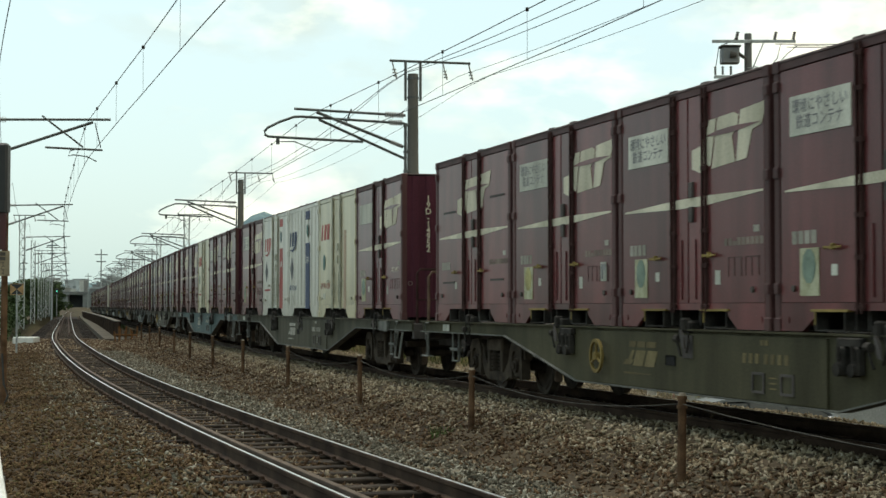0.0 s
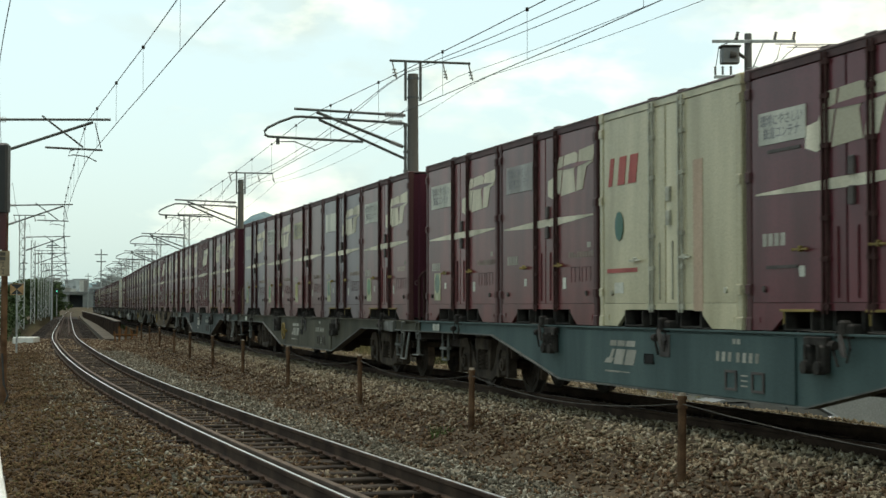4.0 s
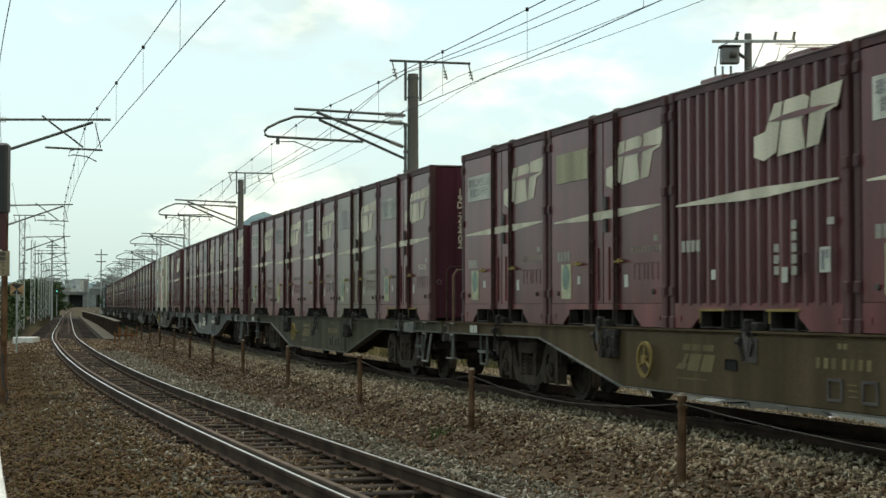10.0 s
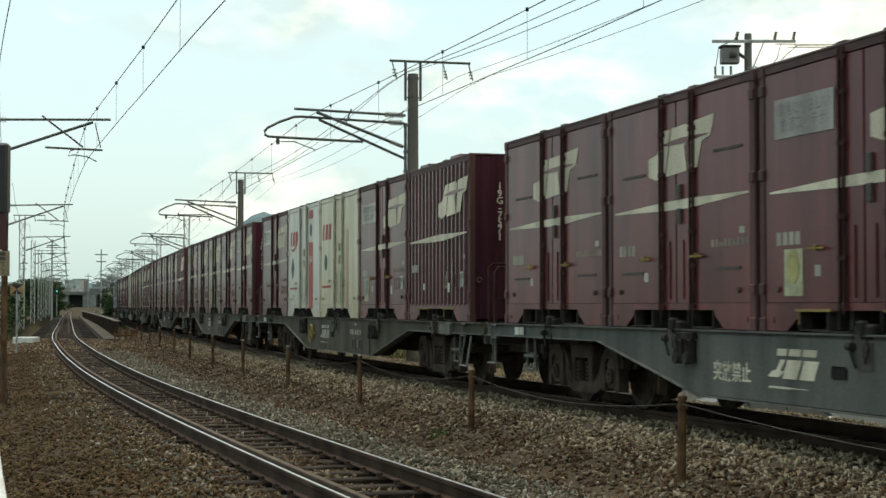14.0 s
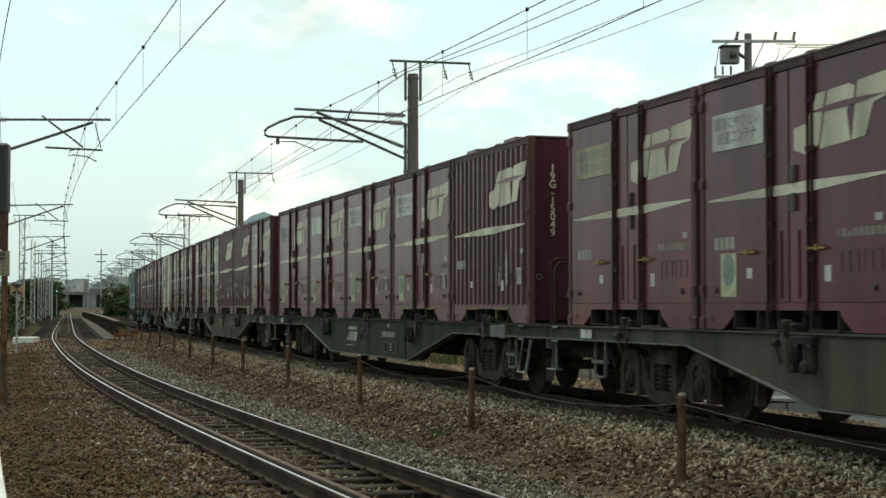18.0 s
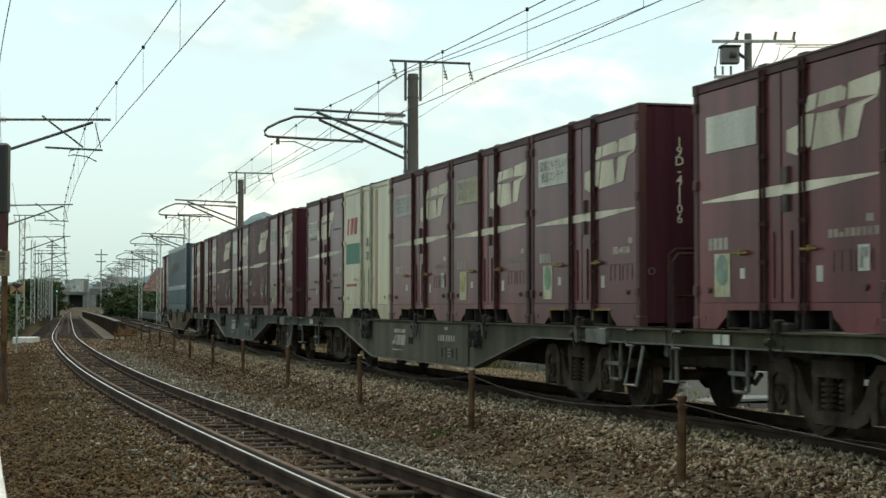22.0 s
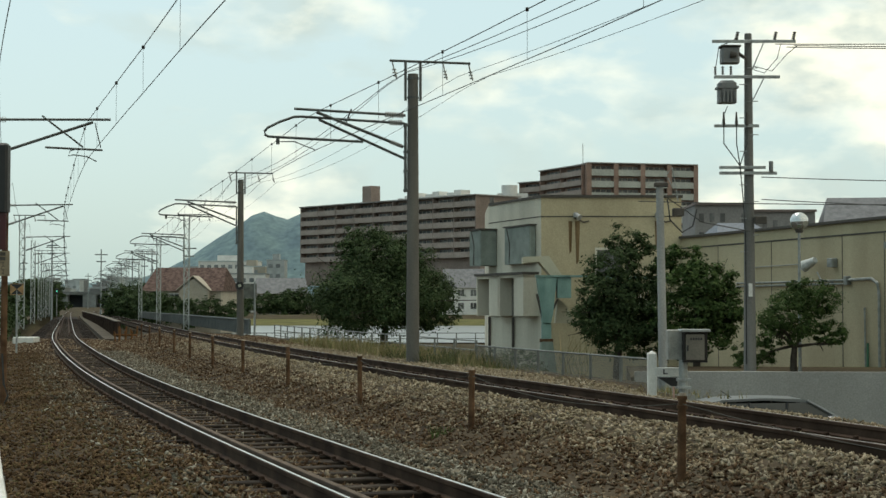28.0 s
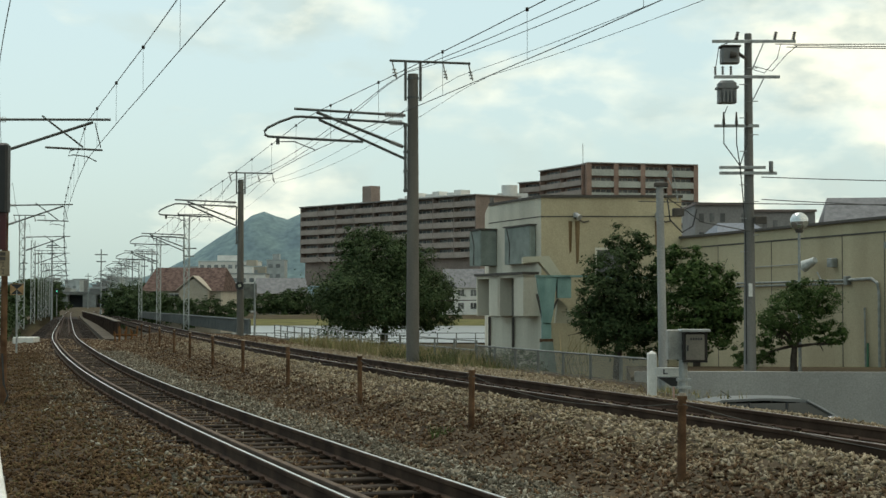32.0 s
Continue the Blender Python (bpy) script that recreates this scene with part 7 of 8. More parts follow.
# ---- things beside the tracks ----
def pond():
    me = Mesh().add([(-19.5, 158, -2.17), (20, 158, -2.17), (30, 300, -2.17), (-38.5, 300, -2.17)], [(0, 1, 2, 3)])
    ob = thing("pond", "still grey pond that mirrors the bright sky", "pond", mesh=me, material=M_WATER, kind="structure")
    m = Mesh().add([(-40, 294, -2.15), (32, 294, -2.15), (34, 332, -.43), (-44, 332, -.43)], [(0, 1, 2, 3)])
    thing("pond_bank", "green mown bank behind the pond", "bank", mesh=m, material=mat("mown_grass", (0.10, 0.105, 0.035), .95, vary=.3, scale=.3, fine=4, tint=(0.145, 0.13, 0.05)), kind="structure")


def chain_fence():
    t = thing("chain_link_fence", "low galvanised chain-link fence beside the outer track", "fence", group="fences")
    ys = np.linspace(31.5, 43.0, 8)
    pts = [at_depth(FAR, y, 4.0, 0)[0] for y in ys]
    post = Mesh().tube([(0, 0, -.6), (0, 0, .26)], .032, 8).data("post", M_CHAIN)
    for p in pts:
        part("post", post, None, t, at=p)
    part("top_rail", Mesh().tube([p + Vector((0, 0, .24)) for p in pts], .022, 6), M_CHAIN, t)
    m = Mesh()
    for a, b in zip(pts, pts[1:]):
        n = 26
        for i in range(-10, n):
            for s in (0, 1):
                u0, u1 = i / n, (i + 10) / n
                z0, z1 = (-.55, .24) if s else (.24, -.55)
                if u0 < 0:
                    z0, u0 = z0 + (z1 - z0) * (0 - u0) / (u1 - u0), 0
                if u1 > 1:
                    z1, u1 = z0 + (z1 - z0) * (1 - u0) / (u1 - u0), 1
                m.tube([a.lerp(b, u0) + Vector((0, 0, z0)), a.lerp(b, u1) + Vector((0, 0, z1))], .0035, 3, caps=False)
    part("wire_mesh", m, M_CHAIN, t, "thin diamond wire mesh")
    # pipe fence that carries on along the bank
    t = thing("pipe_fence", "grey pipe railing fence on the pond side of the track", "fence", group="fences")
    ys = np.linspace(43.5, 80, 18)
    pts = [at_depth(FAR, y, 4.15, 0)[0] for y in ys]
    post = Mesh().tube([(0, 0, -.6), (0, 0, .36)], .028, 8).data("post", M_CHAIN)
    for p in pts:
        part("post", post, None, t, at=p)
    for z in (.34, .10, -.14):
        part("rail", Mesh().tube([p + Vector((0, 0, z)) for p in pts], .02, 6), M_CHAIN, t)
    # second railing lower down by the water
    t = thing("pipe_fence", "distant pale railing round the pond", "fence", group="fences")
    post = Mesh().tube([(0, 0, 0), (0, 0, 1.1)], .05, 6).data("post", M_CHAIN)
    for i in range(36):
        part("post", post, None, t, at=(-26 + i * 1.7, 150, -2.25))
    for z in (1.1, .6):
        part("rail", Mesh().tube([(-27, 150, z - 2.25), (35, 150, z - 2.25)], .04, 6), M_CHAIN, t)


def bridge():
    """Steel bridge parts over the river: parapets and girders."""
    t = thing("bridge_parapet", "grey ribbed metal parapet along the bridge", "parapet", group="fences")
    ys = np.arange(84, 300, 2.4)
    pan = Mesh().box(-1.16, 1.16, -.02, .02, -.12, .56).data("panel", mat("grey_parapet", (0.075, 0.084, 0.082), .7, .2, vary=.15, scale=1.5, fine=10))
    steel = mat("grey_parapet_slat", (0.15, 0.16, 0.155), .7, .1, vary=.2, scale=2)
    rib = Mesh().box(-.035, .035, -.05, .0, -.15, .56).data("rib", steel)
    cap = Mesh().box(-1.2, 1.2, -.07, .05, .56, .62).data("cap_rail", steel)
    for i, y in enumerate(ys):
        p, h, _ = at_depth(FAR, y, 3.35)
        at = pose(p.x, p.y, 0, 0, 0, -math.degrees(h) + 90)
        ob = part("panel", pan, None, t, at=at)
        part("cap_rail", cap, None, ob, at=(0, .08, 0))
        for d in (np.arange(-1.16, 1.1, .29) if y < 100 else (-1.16, -.58, 0, .58) if y < 150 else (-1.16, 0)):
            part("rib", rib, None, ob, at=(float(d), .08, 0))
    p = at_depth(FAR, 82.4, 3.5)[0]
    t = thing("end_post", "tall pale post with a sign at the bridge end", "post", at=(p.x, p.y, -.4))
    part("post", Mesh().tube([(0, 0, 0), (0, 0, 2.85)], .05, 8), M_STEEL, t)
    part("plate", Mesh().box(-.55, .1, -.03, .03, 2.05, 2.75), mat("dull_sign", (0.12, 0.125, 0.11), .8), t, "dull grey-green plate")
    t = thing("bridge_girder", "brown riveted plate girder beside the outer track", "girder")
    for off, z0, z1, lab in ((-2.75, -.75, .40, ""), (-2.75, .405, .45, "pale top flange")):
        m = sweep(FAR, off, .153, [(-.05, z0), (.05, z0), (.05, z1), (-.05, z1)] if z1 < .42 else [(-.16, z0), (.16, z0), (.16, z1), (-.16, z1)], 78, 300, 4)
        part("web" if z1 < .42 else "flange", m, M_GIRDER if z1 < .42 else mat("dull_flange", (0.14, 0.12, 0.10), .85), t, lab)
    stiff = Mesh().box(-.16, .16, -.05, .05, -.75, .40).data("stiffener", M_GIRDER)
    for i in range(110):
        q, h = along(FAR, 79 + i * 1.6, -2.75), heading(FAR, 79 + i * 1.6)
        part("stiffener", stiff, None, t, at=Matrix.Translation(q) @ Matrix.Rotation(-h, 4, "Z"))
    t = thing("bridge_deck", "dark open timber deck of the inner track's bridge", "bridge")
    part("girder", sweep(NEAR, 0, NEAR_Z, [(-1.7, -1.5), (1.7, -1.5), (1.7, -.35), (-1.7, -.35)], 76, 300, 4), mat("dark_deck", (0.020, 0.016, 0.014), .9, vary=.3, scale=1, fine=8), t)
    timber = Mesh().box(-1.75, 1.75, -.11, .11, -.24, 0, .015).data("timber", mat("tarred_timber", (0.022, 0.017, 0.014), .95, vary=.4, scale=3, fine=20, spread=.3))
    for i in range(150):
        q, h = along(NEAR, 77 + i * .9, 0, NEAR_Z - .17), heading(NEAR, 77 + i * .9)
        part("timber", timber, None, t, at=Matrix.Translation(q) @ Matrix.Rotation(-h, 4, "Z"))
    part("walkway", sweep(NEAR, 2.6, NEAR_Z, [(-.55, -.30), (.55, -.30), (.55, -.06), (-.55, -.06)], 76, 300, 4), mat("grey_walkway", (0.085, 0.07, 0.052), .9, vary=.3, scale=1, fine=8), t, "grey walkway")
    part("inner_guard", sweep(NEAR, .30, NEAR_Z - .01, RAIL, 84, 300, 4), M_RAIL, t)
    part("inner_guard", sweep(NEAR, -.30, NEAR_Z - .01, RAIL, 84, 300, 4), M_RAIL, t)
    # rusty timber barrier at the bridge end
    t = thing("timber_barrier", "rusty orange slatted barrier at the bridge end", "barrier")
    for i in range(8):
        part("slat", Mesh().box(-.035, .035, -.05, .05, -.72, .02 + .12 * (i * 5 % 3)), M_ORANGE, t, at=pose(-16.1 + i * .145, 82.2 + .5 * (i % 2), 0, 0, (i * 7 % 5) * 3 - 6, 0))
    for z in (-.15, -.5):
        part("rail", Mesh().tube([(-16.2, 82.5, z), (-15.0, 82.3, z - .03)], .045, 5), M_ORANGE, t)


def utility_pole():
    t = thing("utility_pole", "tall concrete utility pole with transformers and cross arms", "utility pole", at=(8.23, 45, -.5))
    part("column", Mesh().tube([(0, 0, -1.8), (0, 0, 9.09)], .185, 16, .098), mat("utility_concrete", (0.16, 0.155, 0.145), .85, vary=.2, scale=1.5, fine=30, streak=.8), t, smooth=True)
    for z, a, b in ((8.86, -1.0, 1.25), (7.90, -.95, .82), (6.58, -.95, .25), (5.46, -.82, .42), (5.31, -.82, .72)):
        part("cross_arm", Mesh().box(a, b, -.20, -.13, z - .04, z + .04, .01), M_STEEL, t)
    part("brace", Mesh().tube([(.08, -.15, 8.1), (.38, -.17, 8.8)], .016, 5), M_STEEL, t)
    part("brace", Mesh().tube([(.08, -.15, 7.25), (.38, -.17, 7.85)], .016, 5), M_STEEL, t)
    tank = mat("transformer_grey", (0.17, 0.17, 0.165), .6, .2, vary=.2, scale=3)
    m = Mesh().box(-.78, -.30, -.45, -.02, 8.25, 8.68, .05)
    sw = part("transformer", m, tank, t, "grey boxy switch")
    part("lid", Mesh().box(-.81, -.27, -.48, .01, 8.68, 8.72, .01), M_LINE, sw)
    part("switch_drum", Mesh().tube([(-.56, -.46, 8.46), (-.40, -.50, 8.44)], .10, 10, .07).tube([(-.34, -.4, 8.5), (-.12, -.3, 8.38)], .05, 8), M_LINE, sw, "dark drum")
    m = Mesh().box(-.86, -.38, -.44, 0, 7.18, 7.78, .07).box(-.90, -.34, -.47, .02, 7.56, 7.62)
    for i in range(5):
        m.box(-.86 + i * .1, -.82 + i * .1, -.52, -.46, 7.18, 7.48)
    part("transformer", m, tank, t, "dark finned transformer")
    m = Mesh()
    for x in (-.92, -.72, -.5):
        insulator(m, (x, -.2, 7.95), (x, -.2, 8.18), .04, 4)
    for x in (-.70, -.36, -.08):
        m.tube([(x, -.2, 6.6), (x, -.2, 6.95)], .045, 8, .02)
    for x in (-.35, .68, 1.18):
        insulator(m, (x, -.16, 8.9), (x + .05, -.16, 9.12), .05, 4)
    part("insulator", m, M_LINE, t, "dark bushings and insulators")
    m = Mesh()
    for x in (-.70, -.36, -.08):
        m.tube([(x, -.2, 6.6), (x, -.2, 6.1), (-.28, -.25, 5.5), (-.2, -.24, 4.6), (-.14, -.24, 3.5), (-.13, -.2, 0.2)], .016, 5)
    m.tube([(-.9, -.2, 8.2), (-.82, -.2, 8.7), (-.3, -.18, 8.95)], .012, 5)
    m.tube([(.1, -.15, 8.2), (.6, -.2, 8.05), (1.0, -.18, 8.5), (1.3, -.16, 8.75)], .010, 5)
    m.tube([(.1, -.15, 8.1), (.4, -.2, 8.0), (.75, -.18, 8.4), (.85, -.16, 8.8)], .010, 5)
    m.tube([(-.6, -.2, 7.1), (-.68, -.2, 6.9)], .012, 5)
    part("cable", m, M_WIRE, t, "dark cables clipped down the pole")
    part("can", Mesh().tube([(.56, -.2, 5.35), (.56, -.2, 5.62)], .06, 10), tank, t)
    part("box", Mesh().box(.1, .42, -.3, -.1, 3.95, 4.15, .02), M_LINE, t, "dark cable box")
    m = Mesh()
    for i in range(12):
        z = 3.2 + i * .45
        m.tube([(-.05, -.1, z), (.24 if i % 2 else -.26, -.12, z)], .012, 4)
    part("step_bolt", m, M_STEEL, t)
    part("number_plate", Mesh().box(-.06, .04, -.215, -.19, 2.0, 2.35), M_WHITEPAINT, t, "small blank white plate")
    # wires that lead off to the right
    for n, (x0, z0, z1) in enumerate(((.7, 8.78, 8.78), (1.2, 8.74, 8.60), (1.0, 8.70, 8.52), (.3, 5.2, 5.0), (.3, 4.6, 4.2), (-3, 4.55, 4.5))):
        hang = thing("service_wire", "thin dark service wire strung between poles", "wire", mesh=Mesh().tube([(8.23 + x0 + (14 - x0) * k / 10, 44.8 - k * .3, z0 + (z1 - z0) * k / 10 - .5 + .0 - .15 * 4 * (k / 10) * (1 - k / 10)) for k in range(11)], .012, 4), material=M_WIRE)
    hang = thing("service_wire", "thin dark service wire strung between poles", "wire", mesh=Mesh().tube([(5.3, 40, 3.88), (6.5, 42, 3.35), (8.2, 44.8, 3.25)], .014, 4), material=M_WIRE)


def lower_pole():
    t = thing("concrete_pole", "pale tapered concrete pole with a cable loop", "pole", at=(5.25, 40, -2.2))
    part("column", Mesh().tube([(.02, 0, 0), (-.07, 0, 6.42)], .115, 14, .088), mat("pale_pole_concrete", (0.30, 0.295, 0.28), .85, vary=.15, scale=1.5, fine=30, streak=.8), t, smooth=True)
    part("cap", Mesh().box(-.2, .12, -.12, .12, 6.3, 6.4, .02), M_LINE, t)
    part("bracket", Mesh().tube([(.1, -.1, 6.6), (.22, -.1, 6.75), (.36, -.1, 5.95), (.12, -.1, 6.5)], .018, 5), M_STEEL, t)
    part("cable_box", Mesh().box(.22, .5, -.16, 0, 5.6, 5.78, .02), M_LINE, t)
    part("cable_loop", Mesh().tube([(.1, -.1, 6.0), (.16, -.1, 5.5), (.45, -.1, 5.2), (.7, -.1, 5.35), (.8, -.1, 5.75)], .02, 6), M_WIRE, t)
    part("sleeve", Mesh().tube([(.03, 0, .9), (.01, 0, 1.9)], .14, 12), M_STEEL, t, "steel sleeve")


def lineside():
    # white stake with a short arm
    t = thing("white_stake", "white concrete stake with a small arm sign", "post", at=(3.36, 27, -.3))
    part("stake", Mesh().box(-.07, .07, -.07, .07, -.2, .78, .01).add([(-.07, -.07, .78), (.07, -.07, .78), (.07, .07, .78), (-.07, .07, .78), (0, 0, .83)], [(0, 1, 4), (1, 2, 4), (2, 3, 4), (3, 0, 4)]), M_WHITEPAINT, t)
    part("arm", Mesh().box(.05, .46, -.09, -.05, .42, .56, .008), M_WHITEPAINT, t)
    part("letter", Mesh().box(.17, .19, -.098, -.092, .45, .53).box(.17, .24, -.098, -.092, .45, .47), M_BLACK, t, "black angle mark")
    # black shape below the arm is its shade, made as a solid
    part("shade", Mesh().prism([(.08, .40), (.40, .40), (.40, .26), (.30, .26)], .03, lambda a, b, d: (a, -.06 + d, b)), M_BLACK, t, "black piece standing in for shade under the arm")
    part("pink_stick", Mesh().box(.33, .355, -.05, -.02, -.1, .25), mat("faded_pink_stick", (0.42, 0.26, 0.22), .8), t)
    t = thing("relay_cabinet", "grey steel relay cabinet on a post", "cabinet", at=(3.79, 26.5, -.3))
    grey = mat("cabinet_grey", (0.15, 0.135, 0.11), .7, 0, vary=.15, scale=3, fine=40)
    part("post", Mesh().tube([(0, 0, -.3), (0, 0, .7)], .07, 10), M_STEEL, t)
    part("clamp", Mesh().box(-.1, .12, -.09, .09, .24, .28).box(-.1, .12, -.09, .09, .36, .40), M_STEEL, t)
    part("back_box", Mesh().box(-.24, .02, -.02, .30, .70, 1.17, .02), mat("dull_box", (0.24, 0.235, 0.21), .8), t, "pale rear box")
    body = part("body", Mesh().box(-.02, .36, -.18, .16, .66, 1.16, .015), mat("cabinet_dark", (0.03, 0.027, 0.025), .86, 0), t)
    part("hood", Mesh().box(-.06, .40, -.24, .18, 1.14, 1.18, .01), M_STEEL, t, "sheet hood")
    d = part("door", Mesh().box(.02, .31, -.20, -.17, .70, 1.10, .008), grey, t, "dull steel door")
    part("latch", Mesh().box(.03, .055, -.22, -.20, .84, .93), M_BLACK, d)
    for i in range(5):
        part("door_mark", Mesh().box(.085 + i * .04, .11 + i * .04, -.206, -.2, 1.01, 1.045), M_BLACK, d)
    # retaining wall, parked car
    m = Mesh()
    wall_between(m, (4.95, 43.4), (15.5, 42.4), -2.5, -.44, .25)
    thing("retaining_wall", "plain grey concrete retaining wall behind the car park", "wall", mesh=m, material=M_WALL, kind="structure")
    m = Mesh()
    wall_between(m, (4.95, 44.2), (15.5, 43.2), -2.5, -.62, 8)
    thing("yard", "raised yard of the works behind the wall", "yard", mesh=m, material=M_SOIL, kind="structure")
    far_signal()
    car()
    # left: signal pole, diamond sign, pale rail
    t = thing("signal_pole", "rusty brown pole with a black obstruction signal", "signal", at=(-7.86, 30, -.5))
    part("pole", Mesh().tube([(0, 0, -.3), (.02, 0, 4.0)], .062, 12, .055), M_RUST, t)
    part("lamp_case", Mesh().box(-.17, .085, -.17, .1, 3.42, 4.66, .04), M_BLACK, t, "black lamp case")
    led = part("lamp_column", Mesh().box(-.07, .055, -.10, -.06, 2.75, 3.42, .01), mat("dark_lens", (0.06, 0.012, 0.012), .3), t, "unlit dark red lamp column")
    part("tag", Mesh().box(-.12, .12, -.08, -.065, 2.28, 2.73, .004), mat("weathered_tag", (0.24, 0.19, 0.12), .8), t, "weathered number tag")
    for i in range(2):
        part("tag_mark", Mesh().box(-.05, .045, -.086, -.081, 2.56 + i * .085, 2.62 + i * .085), M_LINE, t)
    me = glyphs("YC2", .10, up=True)
    me.materials.append(M_LINE)
    part("tag_letters", me, None, t, "dark letters", at=Matrix.Translation((0, -.083, 2.42)) @ Matrix.Rotation(radians(90), 4, "X"))
    part("cable", Mesh().tube([(.0, -.08, .9), (.04, -.1, .35), (.12, -.12, .15), (.02, -.12, -.1), (.06, -.12, -.7)], .02, 6), M_WIRE, t)
    t = thing("warning_sign", "yellow and black hourglass sign on a thin post", "sign", at=(-15.25, 60, -.9))
    part("post", Mesh().tube([(0, 0, 0), (0, 0, 2.7)], .035, 8), M_STEEL, t)
    part("plate", Mesh().box(-.24, .24, -.02, 0, 2.55, 2.95), mat("dull_yellow_sign", (0.33, 0.20, 0.09), .7), t, "dull yellow plate")
    part("hourglass", Mesh().prism([(-.22, 2.93), (0, 2.75), (.22, 2.93)], .006, lambda a, b, d: (a, -.022 - d, b)).prism([(-.22, 2.57), (.22, 2.57), (0, 2.75)], .006, lambda a, b, d: (a, -.022 - d, b)), M_BLACK, t, "black hourglass")
    t = thing("handrail", "pale concrete rail beside the camera's stand", "railing", at=(-2.40, 9.0, 0))
    part("rail", Mesh().tube([(-.35, 1.2, .58), (.02, 0, .33), (.40, -1.2, .08)], .028, 8), M_WHITEPAINT, t)
    for x, y, z in ((-.14, .5, .43), (.02, 0, .33), (.2, -.6, .2)):
        part("post", Mesh().box(x - .03, x + .03, y - .03, y + .03, -.9, z), M_CONC, t)


def far_signal():
    t = thing("signal", "distant black colour-light signal showing green", "signal", at=(-69.1, 300, 0))
    part("post", Mesh().tube([(0, 0, -.6), (0, 0, 4.3)], .07, 8), M_STEEL, t)
    part("head", Mesh().box(-.28, .28, -.12, .08, 3.35, 4.45, .1), M_BLACK, t)
    glow = mat("green_signal_light", (0.05, 0.4, 0.25), .4)
    b = glow.node_tree.nodes["Principled BSDF"]
    b.inputs["Emission Color"].default_value, b.inputs["Emission Strength"].default_value = (0.15, 1.0, 0.60, 1), 0.9
    part("light", Mesh().disc((0, -.13, 3.92), (0, 1, 0), .12, .04, 14), glow, t, "lit green lens")
    t = thing("white_slab", "low white concrete slab beside the bridge end", "slab", at=(-19.0, 76, -.5))
    part("slab", Mesh().box(-.5, .45, 0, 1.2, -.3, .34, .03), M_WHITEPAINT, t)


def car():
    t = thing("car", "parked silver estate car seen by its roof and windows", "car", at=pose(7.70, 38.0, -2.32, 0, 0, 3))
    silver = mat("silver_car_paint", (0.17, 0.18, 0.185), .32, .5, vary=.05, bump=0)
    glass = mat("car_glass", (0.03, 0.035, 0.035), .06, vary=.1, bump=0)

    def shell(rows, y):
        return [(x, y, z) for x, z in rows]
    lower = [(-2.1, .35), (2.3, .35), (2.32, .70), (2.1, .86), (1.15, .98), (-2.05, 1.0), (-2.15, .8)]
    part("body", Mesh().prism(lower, 1.68, lambda a, b, d: (a, d - .84, b)), silver, t)
    roof = [(-1.85, 1.42), (-1.5, 1.485), (-.6, 1.52), (.25, 1.50), (.42, 1.46), (.38, 1.42), (-.6, 1.47), (-1.5, 1.43), (-1.85, 1.36)]
    part("roof", Mesh().prism(roof, 1.36, lambda a, b, d: (a, d - .68, b)), silver, t)
    part("windscreen", Mesh().add([(.42, -.66, 1.45), (.42, .66, 1.45), (1.25, .78, .98), (1.25, -.78, .98)], [(0, 1, 2, 3)]), glass, t)
    for s in (-1, 1):
        w = part("side_window", Mesh().add([(-1.8, s * .69, 1.40), (.35, s * .69, 1.42), (1.1, s * .80, 1.0), (-2.0, s * .80, 1.0)], [(0, 1, 2, 3)]), glass, t)
        part("pillar", Mesh().tube([(.36, s * .70, 1.46), (1.22, s * .82, .98)], .045, 6), silver, t, "bright windscreen pillar")
        for x in (-.95, -.1):
            part("pillar", Mesh().tube([(x, s * .70, 1.42), (x - .04, s * .81, 1.0)], .03, 6), M_BLACK, t)
        part("mirror", Mesh().box(.75, .98, s * .95 - .1, s * .95 + .1, 1.0, 1.14, .03), silver, t)
    for x in (-1.35, 1.45):
        for s in (-1, 1):
            wh = part("wheel", Mesh().disc((0, 0, 0), (0, 1, 0), .31, .2, 20, .19), M_BLACK, t, at=(x, s * .74, .31))
            part("rim", Mesh().disc((0, 0, 0), (0, 1, 0), .19, .16, 16), M_STEEL, wh)
    part("aerial", Mesh().tube([(-1.2, 0, 1.5), (-1.45, 0, 1.66)], .01, 5), M_BLACK, t)
    part("wiper", Mesh().tube([(1.3, -.3, 1.0), (1.75, -.2, .93)], .012, 5), M_BLACK, t)


def globe_lamp():
    t = thing("globe_lamp", "park lamp with a clear round globe on a thin pole", "lamp", at=(10.21, 48, -.55))
    part("pole", Mesh().tube([(0, 0, -.5), (0, 0, 3.95)], .05, 10, .04), M_STEEL, t)
    part("collar", Mesh().tube([(0, 0, 3.9), (0, 0, 4.0)], .10, 12, .12), M_LINE, t)
    g = Mesh()
    n = 20
    vs = [(.265 * math.sin(math.pi * i / 12) * math.cos(math.tau * j / n), .265 * math.sin(math.pi * i / 12) * math.sin(math.tau * j / n), 4.22 + .265 * math.cos(math.pi * i / 12)) for i in range(13) for j in range(n)]
    g.add(vs, [(i * n + j, i * n + (j + 1) % n, (i + 1) * n + (j + 1) % n, (i + 1) * n + j) for i in range(12) for j in range(n)])
    part("globe", g, mat("globe_glass", (0.55, 0.56, 0.56), .05, .75, vary=.05, bump=0), t, "shiny pale globe", smooth=True)


